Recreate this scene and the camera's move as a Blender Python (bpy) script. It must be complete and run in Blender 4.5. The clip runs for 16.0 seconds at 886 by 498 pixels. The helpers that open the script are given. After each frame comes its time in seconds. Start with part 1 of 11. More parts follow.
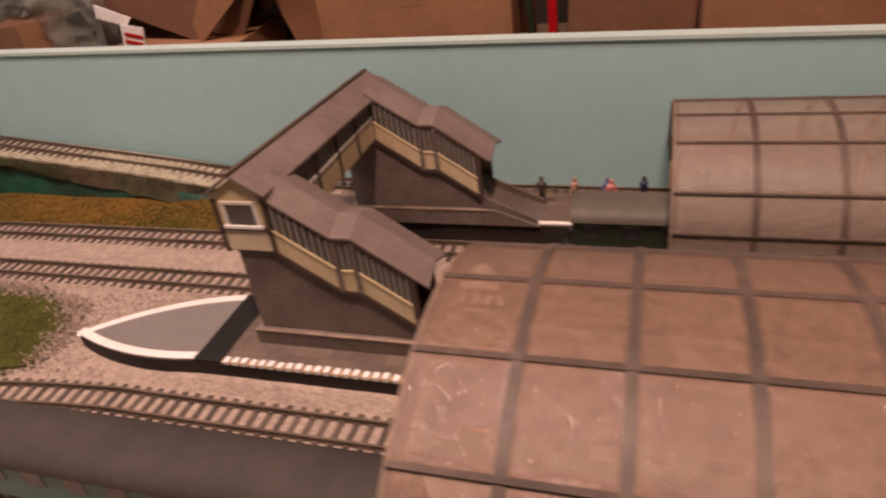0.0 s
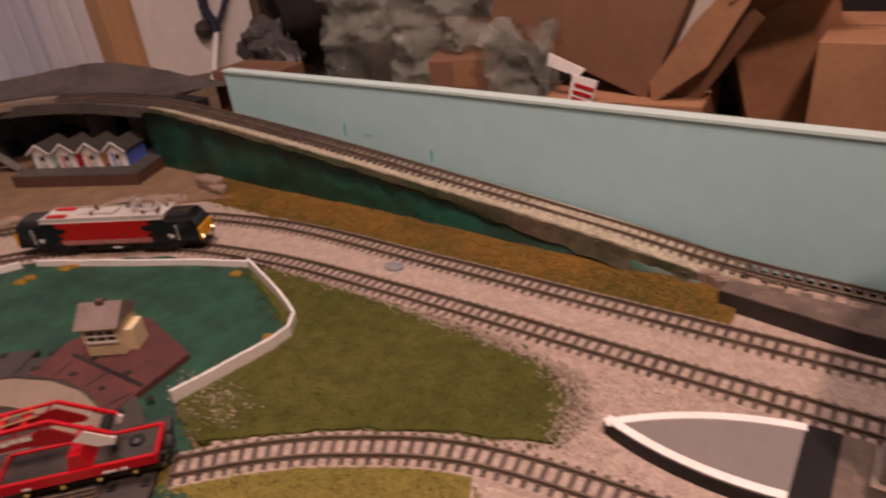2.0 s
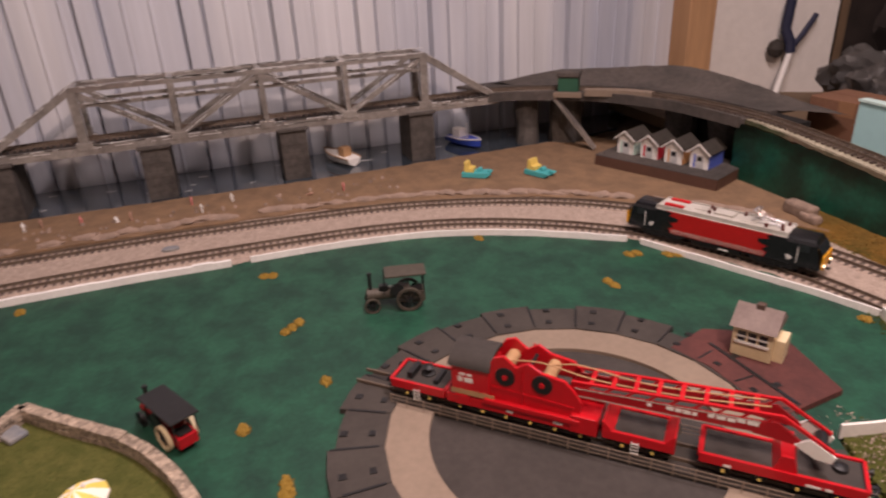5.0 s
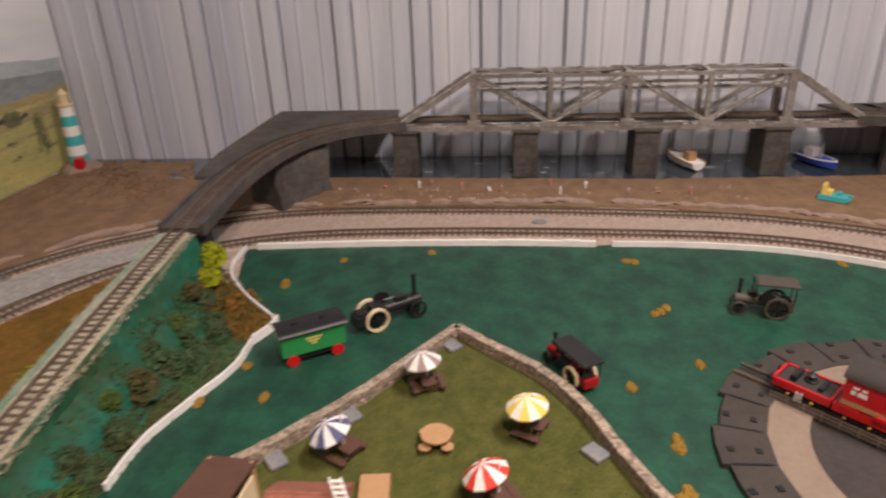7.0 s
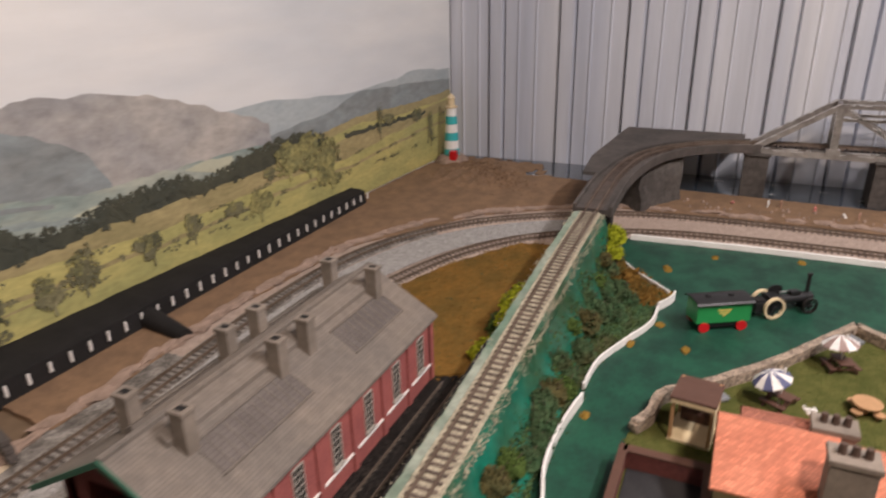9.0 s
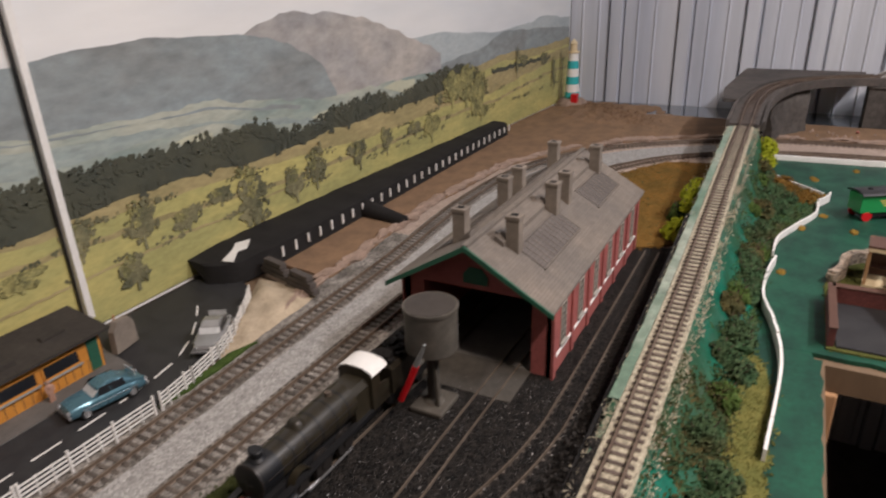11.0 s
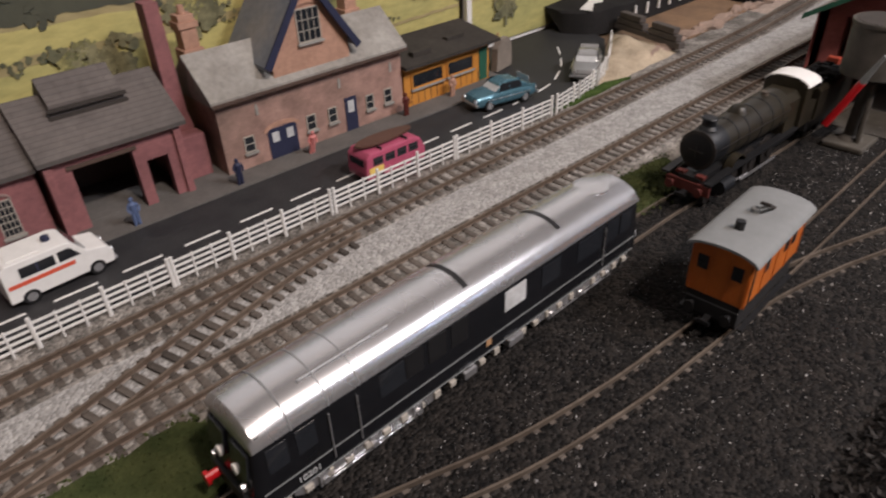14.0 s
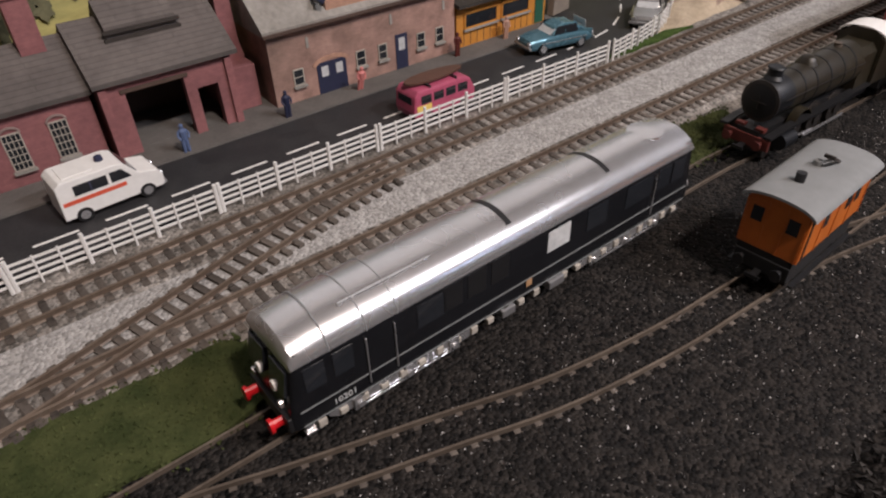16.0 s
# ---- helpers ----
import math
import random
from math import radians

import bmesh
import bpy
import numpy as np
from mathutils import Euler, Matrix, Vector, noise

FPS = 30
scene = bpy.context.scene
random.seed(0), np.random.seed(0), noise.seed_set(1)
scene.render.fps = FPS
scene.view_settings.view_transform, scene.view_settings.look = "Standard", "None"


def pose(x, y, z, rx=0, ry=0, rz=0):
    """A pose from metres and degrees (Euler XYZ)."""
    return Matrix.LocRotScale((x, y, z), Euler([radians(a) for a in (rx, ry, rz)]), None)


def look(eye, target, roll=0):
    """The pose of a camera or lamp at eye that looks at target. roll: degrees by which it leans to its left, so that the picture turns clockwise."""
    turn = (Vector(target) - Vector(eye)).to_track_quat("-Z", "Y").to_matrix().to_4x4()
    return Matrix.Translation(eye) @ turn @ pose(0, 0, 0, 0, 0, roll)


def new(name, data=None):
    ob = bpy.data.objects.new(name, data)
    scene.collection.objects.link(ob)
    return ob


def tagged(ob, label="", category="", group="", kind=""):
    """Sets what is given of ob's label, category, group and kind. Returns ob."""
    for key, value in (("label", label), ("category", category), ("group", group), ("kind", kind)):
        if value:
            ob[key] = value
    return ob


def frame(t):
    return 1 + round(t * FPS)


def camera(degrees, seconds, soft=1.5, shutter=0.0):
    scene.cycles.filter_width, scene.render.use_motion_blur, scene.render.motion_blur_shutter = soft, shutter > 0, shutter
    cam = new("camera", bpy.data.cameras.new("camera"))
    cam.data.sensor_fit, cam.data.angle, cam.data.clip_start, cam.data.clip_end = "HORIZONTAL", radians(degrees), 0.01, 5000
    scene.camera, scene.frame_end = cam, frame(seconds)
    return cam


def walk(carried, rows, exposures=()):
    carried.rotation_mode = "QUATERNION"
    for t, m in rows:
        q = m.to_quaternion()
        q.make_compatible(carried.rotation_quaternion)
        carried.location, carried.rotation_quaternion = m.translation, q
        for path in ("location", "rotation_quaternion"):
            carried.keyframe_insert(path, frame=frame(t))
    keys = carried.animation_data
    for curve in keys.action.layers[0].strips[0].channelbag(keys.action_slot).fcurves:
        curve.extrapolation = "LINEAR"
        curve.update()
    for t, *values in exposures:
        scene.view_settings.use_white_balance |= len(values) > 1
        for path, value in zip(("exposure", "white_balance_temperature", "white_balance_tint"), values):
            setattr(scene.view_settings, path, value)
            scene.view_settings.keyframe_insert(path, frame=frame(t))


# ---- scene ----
cam = camera(67.60, 16.0, soft=2.2, shutter=0.4)
METRES, EYE, TILT, LEAN, TURN = 1.5866, 0.2895, 0.0, 0.0, 19.2
ROWS = [
    (0.0, 0.0055, -0.0041, -0.0078, -3.53, -31.97, 6.92),
    (0.5, -0.0477, 0.0139, -0.0054, -1.36, -31.50, 4.64),
    (1.0, -0.0851, 0.0213, 0.0042, 2.78, -30.68, 4.40),
    (1.5, -0.1196, 0.0287, 0.0074, 7.83, -29.42, 4.95),
    (2.0, -0.1575, 0.0200, 0.0285, 14.74, -28.52, 5.60),
    (2.5, -0.1891, 0.0125, 0.0348, 20.71, -27.46, 6.38),
    (3.0, -0.2219, 0.0063, 0.0326, 27.31, -26.63, 5.62),
    (3.5, -0.2479, -0.0043, 0.0387, 35.92, -26.42, 6.14),
    (4.0, -0.2724, -0.0175, 0.0391, 41.75, -25.95, 4.94),
    (6.5, -0.3119, -0.1447, 0.0547, 67.74, -24.34, 1.76),
    (7.0, -0.2801, -0.1784, 0.0672, 74.78, -24.82, 1.74),
    (7.5, -0.2733, -0.2301, 0.0741, 81.24, -24.81, 0.90),
    (8.0, -0.2657, -0.2770, 0.0786, 86.87, -23.97, 0.02),
    (8.5, -0.2405, -0.2966, 0.0783, 92.01, -22.47, -0.73),
    (9.0, -0.1922, -0.3410, 0.0707, 94.90, -21.78, 1.11),
    (11.5, -0.0554, -0.4903, 0.0128, 100.27, -24.03, 2.33),
    (12.0, -0.0344, -0.5212, -0.0095, 103.34, -25.41, 3.24),
    (12.5, -0.0249, -0.5348, -0.0262, 106.48, -26.01, 2.82),
    (13.0, -0.0175, -0.5390, -0.0314, 109.53, -28.14, 2.19),
    (13.5, -0.0126, -0.5432, -0.0336, 112.77, -32.32, 2.13),
    (14.0, -0.0064, -0.5491, -0.0369, 117.48, -33.79, 1.95),
    (14.5, -0.0046, -0.5518, -0.0397, 121.12, -34.92, 1.98),
    (15.0, -0.0046, -0.5501, -0.0420, 123.27, -36.02, 2.23),
    (15.5, -0.0047, -0.5495, -0.0424, 122.76, -36.91, 1.63),
    (16.0, -0.0045, -0.5490, -0.0425, 122.20, -37.57, 1.41),
]

EXPOSURES = [
    (0.0, -0.5, 7800, 43), (1.5, -0.55, 7800, 45), (2.5, -0.54, 7300, 47), (3.5, -0.36, 6900, 47), (4.2, -0.2, 6800, 42), (6.5, 0.02, 6600, 23), (8.0, 0.13, 6400, 20), (9.0, 0.19, 6200, 19),
    (11.5, 0.17, 5900, 16), (13.5, 0.25, 5800, 16), (16.0, 0.26, 5800, 17),
]
walk(cam, [(t, pose(0, 0, EYE, TILT, LEAN, TURN) @ pose(METRES * x, METRES * y, METRES * z, 90 + pitch, roll, yaw)) for t, x, y, z, yaw, pitch, roll in ROWS], EXPOSURES)

# ---- light: lamps under the roof of the shed, one at each end of the layout, and the dim bounce of the room
world = bpy.data.worlds.new("room_air")
scene.world = world
world.use_nodes = True
world.node_tree.nodes["Background"].inputs[0].default_value = (0.9, 0.92, 1.0, 1)
world.node_tree.nodes["Background"].inputs[1].default_value = 0.045


def lamp(name, where, target, watts, colour, sx, sy):
    data = bpy.data.lights.new(name, "AREA")
    data.shape, data.size, data.size_y, data.energy, data.color = "RECTANGLE", sx, sy, watts, colour
    ob = new(name, data)
    ob.matrix_world = look([c / 100 for c in where], [c / 100 for c in target])
    return ob


lamp("ceiling_strip_light", (-64, 14, 130), (-60, -26, 0), 19.5, (1.0, 0.93, 0.84), 0.55, 0.1)
lamp("ceiling_bulb", (8, -14, 134), (8, -8, 0), 21, (1.0, 0.82, 0.64), 0.14, 0.14)
lamp("window_daylight", (-150, 150, 70), (-160, 30, 25), 5, (0.66, 0.78, 1.0), 0.5, 0.6)


# ---- small tools: all shapes are given in centimetres
def at(x, y, z=0.0, rz=0.0):
    return pose(x / 100, y / 100, z / 100, 0, 0, rz)


def thing(name, label, category, x=0.0, y=0.0, z=0.0, rz=0.0, group="", kind=""):
    ob = new(name)
    ob.empty_display_size = 0.01
    ob.matrix_basis = at(x, y, z, rz)
    return tagged(ob, label, category, group, kind)


def part(name, bm, material, parent=None, label="", smooth=False, kind=""):
    data = bpy.data.meshes.new(name)
    bmesh.ops.recalc_face_normals(bm, faces=bm.faces)
    bm.to_mesh(data)
    bm.free()
    data.transform(Matrix.Scale(0.01, 4))
    data.materials.append(material)
    if smooth:
        data.shade_smooth()
        data.set_sharp_from_angle(angle=radians(35))
    ob = new(name, data)
    ob.parent = parent
    return tagged(ob, label, "", "", kind)


def solid(name, bm, material, label, category, x=0.0, y=0.0, z=0.0, rz=0.0, group="", kind="", smooth=False):
    ob = part(name, bm, material, None, "", smooth)
    ob.matrix_basis = at(x, y, z, rz)
    return tagged(ob, label, category, group, kind)


def share(name, mesh, parent, m):
    ob = new(name, mesh)
    ob.parent = parent
    ob.matrix_basis = m
    return ob


def B():
    return bmesh.new()


def box(bm, x0, y0, z0, x1, y1, z1, r=0.0):
    vs = [bm.verts.new(c) for c in ((x0, y0, z0), (x1, y0, z0), (x1, y1, z0), (x0, y1, z0), (x0, y0, z1), (x1, y0, z1), (x1, y1, z1), (x0, y1, z1))]
    fs = [bm.faces.new([vs[i] for i in q]) for q in ((3, 2, 1, 0), (4, 5, 6, 7), (0, 1, 5, 4), (1, 2, 6, 5), (2, 3, 7, 6), (3, 0, 4, 7))]
    if r:
        es = list({e for f in fs for e in f.edges})
        bmesh.ops.bevel(bm, geom=es, offset=r, segments=2, profile=0.5, affect="EDGES")
    return bm


def bx(x0, y0, z0, x1, y1, z1, r=0.0):
    return box(B(), x0, y0, z0, x1, y1, z1, r)


def beam(bm, p, q, w, h):
    """A square bar from p to q, w wide (level) and h high."""
    p, q = Vector(p), Vector(q)
    d = (q - p).normalized()
    side = d.cross(Vector((0, 0, 1)))
    side = side.normalized() if side.length > 1e-4 else Vector((1, 0, 0))
    up = side.cross(d).normalized()
    a = [bm.verts.new(o + side * sx * w / 2 + up * sz * h / 2) for o in (p, q) for sx, sz in ((-1, -1), (1, -1), (1, 1), (-1, 1))]
    for f in ((3, 2, 1, 0), (4, 5, 6, 7), (0, 1, 5, 4), (1, 2, 6, 5), (2, 3, 7, 6), (3, 0, 4, 7)):
        bm.faces.new([a[i] for i in f])
    return bm


def cyl(bm, p, q, r, r2=None, n=14, caps=True):
    p, q = Vector(p), Vector(q)
    r2 = r if r2 is None else r2
    d = (q - p).normalized()
    u = d.orthogonal().normalized()
    v = d.cross(u)
    rings = []
    for o, rad in ((p, r), (q, r2)):
        rings.append([bm.verts.new(o + (u * math.cos(2 * math.pi * i / n) + v * math.sin(2 * math.pi * i / n)) * rad) for i in range(n)])
    for i in range(n):
        bm.faces.new((rings[0][i], rings[0][(i + 1) % n], rings[1][(i + 1) % n], rings[1][i]))
    if caps:
        bm.faces.new(rings[0][::-1])
        bm.faces.new(rings[1])
    return bm


def tube(bm, pts, r, n=6):
    for p, q in zip(pts[:-1], pts[1:]):
        cyl(bm, p, q, r, r, n)
    return bm


def lathe(bm, profile, axis="z", cx=0.0, cy=0.0, n=20):
    """profile: (radius, along the axis). axis z: round (cx, cy); axis x: round y = cx, z = cy."""
    rings = []
    for r, h in profile:
        ring = []
        for i in range(n):
            a = 2 * math.pi * i / n
            c = (cx + r * math.cos(a), cy + r * math.sin(a), h) if axis == "z" else (h, cx + r * math.cos(a), cy + r * math.sin(a))
            ring.append(bm.verts.new(c))
        rings.append(ring)
    for a, b in zip(rings[:-1], rings[1:]):
        for i in range(n):
            bm.faces.new((a[i], a[(i + 1) % n], b[(i + 1) % n], b[i]))
    bm.faces.new(rings[0][::-1])
    bm.faces.new(rings[-1])
    return bm


def extr(bm, poly, axis, lo, hi):
    """A flat outline pushed along an axis: x takes (y, z), y takes (x, z), z takes (x, y)."""
    put = {"x": lambda u, v, w: (w, u, v), "y": lambda u, v, w: (u, w, v), "z": lambda u, v, w: (u, v, w)}[axis]
    a = [bm.verts.new(put(u, v, lo)) for u, v in poly]
    b = [bm.verts.new(put(u, v, hi)) for u, v in poly]
    bm.faces.new(a[::-1])
    bm.faces.new(b)
    n = len(poly)
    for i in range(n):
        bm.faces.new((a[i], a[(i + 1) % n], b[(i + 1) % n], b[i]))
    return bm


def vault(bm, path, thick, axis, lo, hi):
    """A thin bent sheet that follows the outline path."""
    outer = list(path)
    inner = []
    for i, (u, v) in enumerate(outer):
        a, b = outer[max(i - 1, 0)], outer[min(i + 1, len(outer) - 1)]
        d = Vector((b[0] - a[0], b[1] - a[1])).normalized()
        inner.append((u + d.y * thick, v - d.x * thick))
    return extr(bm, outer + inner[::-1], axis, lo, hi)


def smooth_path(nodes, step=0.5):
    """A curve through the nodes, at even steps."""
    p = [Vector(n) for n in nodes]
    p = [2 * p[0] - p[1]] + p + [2 * p[-1] - p[-2]]
    fine = []
    for a, b, c, d in zip(p[:-3], p[1:-2], p[2:-1], p[3:]):
        for i in range(40):
            t = i / 40
            fine.append(0.5 * (2 * b + (c - a) * t + (2 * a - 5 * b + 4 * c - d) * t * t + (3 * b - a - 3 * c + d) * t ** 3))
    fine.append(p[-2])
    out, run = [fine[0]], 0.0
    for a, b in zip(fine[:-1], fine[1:]):
        seg = (b - a).length
        while run + seg >= step:
            k = (step - run) / seg
            a = a.lerp(b, k)
            seg = (b - a).length
            out.append(a.copy())
            run = 0.0
        run += seg
    return out


def sweep(bm, pts, section, side=0.0):
    """A section (across, up) carried along pts."""
    rings = []
    for i, p in enumerate(pts):
        d = pts[min(i + 1, len(pts) - 1)] - pts[max(i - 1, 0)]
        d = Vector((d.x, d.y, 0)).normalized()
        across = Vector((d.y, -d.x, 0))
        rings.append([bm.verts.new(p + across * (u + side) + Vector((0, 0, v))) for u, v in section])
    n = len(section)
    for a, b in zip(rings[:-1], rings[1:]):
        for i in range(n):
            bm.faces.new((a[i], a[(i + 1) % n], b[(i + 1) % n], b[i]))
    bm.faces.new(rings[0])
    bm.faces.new(rings[-1][::-1])
    return bm


def rough(x, y, s=0.2, k=1.0, z=0.0):
    return noise.noise(Vector((x * s, y * s, z))) * k


def patch(outline, z0, z1, wobble=0.4, step=1.2, closed_smooth=False):
    """A thin layer of scenery with an uneven rim."""
    pts = []
    n = len(outline)
    for i in range(n):
        a, b = Vector(outline[i]), Vector(outline[(i + 1) % n])
        k = max(1, int((b - a).length / step))
        for j in range(k):
            p = a.lerp(b, j / k)
            pts.append((p.x + rough(p.x, p.y, 0.45, wobble) + rough(p.x, p.y, 1.6, wobble * 0.5), p.y + rough(p.x, p.y, 0.45, wobble, 9.0) + rough(p.x, p.y, 1.6, wobble * 0.5, 5.0)))
    return extr(B(), pts, "z", z0, z1)


def flock(name, outline, n, material, label, h=0.3, spread=0.6, level=None, size=0.12, sort="grass", seed=1):
    """Thousands of tiny blades or grains sown over an outline, some past its rim."""
    rr = random.Random(seed)
    xs, ys = [p[0] for p in outline], [p[1] for p in outline]
    vs, fs = [], []
    m = len(outline)

    def inside(x, y):
        hit = False
        for i in range(m):
            (ax, ay), (cx, cy) = outline[i], outline[(i + 1) % m]
            if (ay > y) != (cy > y) and x < (cx - ax) * (y - ay) / (cy - ay) + ax:
                hit = not hit
        return hit

    done = 0
    while done < n:
        x, y = rr.uniform(min(xs), max(xs)), rr.uniform(min(ys), max(ys))
        if not inside(x, y):
            continue
        done += 1
        x, y = x + rr.gauss(0, spread), y + rr.gauss(0, spread)
        z = level(x, y) if level else 0.1
        s, a = size * rr.uniform(0.5, 1.5), rr.random() * 6.28
        k = len(vs)
        for j in range(3):
            vs.append((x + s * math.cos(a + 2.09 * j), y + s * math.sin(a + 2.09 * j), z - 0.05))
        vs.append((x + rr.gauss(0, s), y + rr.gauss(0, s), z + h * rr.uniform(0.3, 1.2)))
        fs += [(k, k + 1, k + 3), (k + 1, k + 2, k + 3), (k + 2, k, k + 3)]
    data = bpy.data.meshes.new(name)
    data.from_pydata([(x / 100, y / 100, z / 100) for x, y, z in vs], [], fs)
    data.materials.append(material)
    return tagged(new(name, data), label, sort, "", "stuff")


# ---- materials
def mat(name, c, rough_=0.6, metal=0.0, var=0.18, scale=300.0, bump=0.15, c2=None, mix=0.5, spec=0.4, rand=0.0, grit=0.0, stretch=(1, 1, 1), coat=0.0):
    """Colour with grain and larger stains, fine relief, and uneven gloss. scale: grains in a metre."""
    m = bpy.data.materials.new(name)
    m.use_nodes = True
    nt = m.node_tree
    n, l = nt.nodes, nt.links
    bsdf = n["Principled BSDF"]
    co = n.new("ShaderNodeTexCoord")
    mp = n.new("ShaderNodeMapping")
    mp.inputs["Scale"].default_value = stretch
    l.new(co.outputs["Object"], mp.inputs["Vector"])
    fine, wide = n.new("ShaderNodeTexNoise"), n.new("ShaderNodeTexNoise")
    for t, s, d in ((fine, scale, 5.0), (wide, scale / 9.0, 4.0)):
        t.inputs["Scale"].default_value, t.inputs["Detail"].default_value, t.inputs["Roughness"].default_value = s, d, 0.65
        l.new(mp.outputs[0], t.inputs["Vector"])
    ramp = n.new("ShaderNodeMapRange")
    ramp.inputs[1].default_value, ramp.inputs[2].default_value = 0.38, 0.62
    l.new(wide.outputs[0], ramp.inputs[0])
    two = n.new("ShaderNodeMix")
    two.data_type = "RGBA"
    c2 = c2 or tuple(min(1, v * (1 - 0.9 * var)) for v in c)
    two.inputs[6].default_value, two.inputs[7].default_value = (*c, 1), (*c2, 1)
    sc = n.new("ShaderNodeMath")
    sc.operation = "MULTIPLY"
    sc.inputs[1].default_value = mix * 2 if c2 else 1
    sc.use_clamp = True
    l.new(ramp.outputs[0], sc.inputs[0])
    l.new(sc.outputs[0], two.inputs[0])
    bright = n.new("ShaderNodeMapRange")
    bright.inputs[1].default_value, bright.inputs[2].default_value = 0.25, 0.75
    bright.inputs[3].default_value, bright.inputs[4].default_value = 1 - var, 1 + var
    l.new(fine.outputs[0], bright.inputs[0])
    hsv = n.new("ShaderNodeHueSaturation")
    l.new(two.outputs[2], hsv.inputs["Color"])
    value = bright.outputs[0]
    if rand:
        info = n.new("ShaderNodeObjectInfo")
        rr = n.new("ShaderNodeMapRange")
        rr.inputs[3].default_value, rr.inputs[4].default_value = 1 - rand, 1 + rand
        l.new(info.outputs["Random"], rr.inputs[0])
        mul = n.new("ShaderNodeMath")
        mul.operation = "MULTIPLY"
        l.new(rr.outputs[0], mul.inputs[0])
        l.new(value, mul.inputs[1])
        value = mul.outputs[0]
    l.new(value, hsv.inputs["Value"])
    colour = hsv.outputs[0]
    height = fine.outputs[0]
    if grit:
        # loose stones: cells of their own shade, standing proud
        vo = n.new("ShaderNodeTexVoronoi")
        vo.inputs["Scale"].default_value = grit
        l.new(co.outputs["Object"], vo.inputs["Vector"])
        sep = n.new("ShaderNodeSeparateColor")
        l.new(vo.outputs["Color"], sep.inputs[0])
        mr = n.new("ShaderNodeMapRange")
        mr.inputs[3].default_value, mr.inputs[4].default_value = 1 - 2.2 * var, 1 + 2.2 * var
        l.new(sep.outputs[0], mr.inputs[0])
        h2 = n.new("ShaderNodeHueSaturation")
        l.new(colour, h2.inputs["Color"])
        l.new(mr.outputs[0], h2.inputs["Value"])
        colour = h2.outputs[0]
        inv = n.new("ShaderNodeMath")
        inv.operation = "SUBTRACT"
        inv.inputs[0].default_value = 1.0
        l.new(vo.outputs["Distance"], inv.inputs[1])
        height = inv.outputs[0]
    l.new(colour, bsdf.inputs["Base Color"])
    rg = n.new("ShaderNodeMapRange")
    rg.inputs[3].default_value, rg.inputs[4].default_value = max(0.04, rough_ - 0.12), min(1, rough_ + 0.12)
    l.new(wide.outputs[0], rg.inputs[0])
    l.new(rg.outputs[0], bsdf.inputs["Roughness"])
    bsdf.inputs["Metallic"].default_value = metal
    bsdf.inputs["Specular IOR Level"].default_value = spec
    bsdf.inputs["Coat Weight"].default_value = coat
    if bump:
        bp = n.new("ShaderNodeBump")
        bp.inputs["Strength"].default_value = bump
        bp.inputs["Distance"].default_value = 0.0006 if not grit else 0.0012
        l.new(height, bp.inputs["Height"])
        l.new(bp.outputs[0], bsdf.inputs["Normal"])
    return m


def courses(m, pitch_x, pitch_z, gap, joint, axis="xz", depth=0.5, jitter=0.25):
    """Brick or slate courses laid over a material: pitch in metres."""
    n, l = m.node_tree.nodes, m.node_tree.links
    bsdf = n["Principled BSDF"]
    co = n.new("ShaderNodeTexCoord")
    sp = n.new("ShaderNodeSeparateXYZ")
    l.new(co.outputs["Object"], sp.inputs[0])
    cb = n.new("ShaderNodeCombineXYZ")
    if axis == "xz":
        ad = n.new("ShaderNodeMath")
        ad.operation = "ADD"
        l.new(sp.outputs[0], ad.inputs[0])
        l.new(sp.outputs[1], ad.inputs[1])
        l.new(ad.outputs[0], cb.inputs[0])
        l.new(sp.outputs[2], cb.inputs[1])
    else:
        l.new(sp.outputs["XYZ".index(axis[0].upper())], cb.inputs[0])
        l.new(sp.outputs["XYZ".index(axis[1].upper())], cb.inputs[1])
    br = n.new("ShaderNodeTexBrick")
    br.inputs["Scale"].default_value = 1.0
    br.inputs["Brick Width"].default_value, br.inputs["Row Height"].default_value = pitch_x, pitch_z
    br.inputs["Mortar Size"].default_value = gap
    br.inputs["Mortar Smooth"].default_value = 0.2
    br.inputs["Color1"].default_value = (1 - jitter, 1 - jitter, 1 - jitter, 1)
    br.inputs["Color2"].default_value = (1 + jitter * 0.4, 1 + jitter * 0.4, 1 + jitter * 0.4, 1)
    br.inputs["Mortar"].default_value = (joint, joint, joint, 1)
    l.new(cb.outputs[0], br.inputs["Vector"])
    mx = n.new("ShaderNodeMix")
    mx.data_type, mx.blend_type = "RGBA", "MULTIPLY"
    mx.inputs[0].default_value = 1.0
    src = bsdf.inputs["Base Color"].links[0].from_socket
    l.new(src, mx.inputs[6])
    l.new(br.outputs["Color"], mx.inputs[7])
    l.new(mx.outputs[2], bsdf.inputs["Base Color"])
    bp = n.new("ShaderNodeBump")
    bp.inputs["Strength"].default_value, bp.inputs["Distance"].default_value = depth, 0.0006
    bp.invert = True
    l.new(br.outputs["Fac"], bp.inputs["Height"])
    if bsdf.inputs["Normal"].links:
        l.new(bsdf.inputs["Normal"].links[0].from_socket, bp.inputs["Normal"])
    l.new(bp.outputs[0], bsdf.inputs["Normal"])
    return m


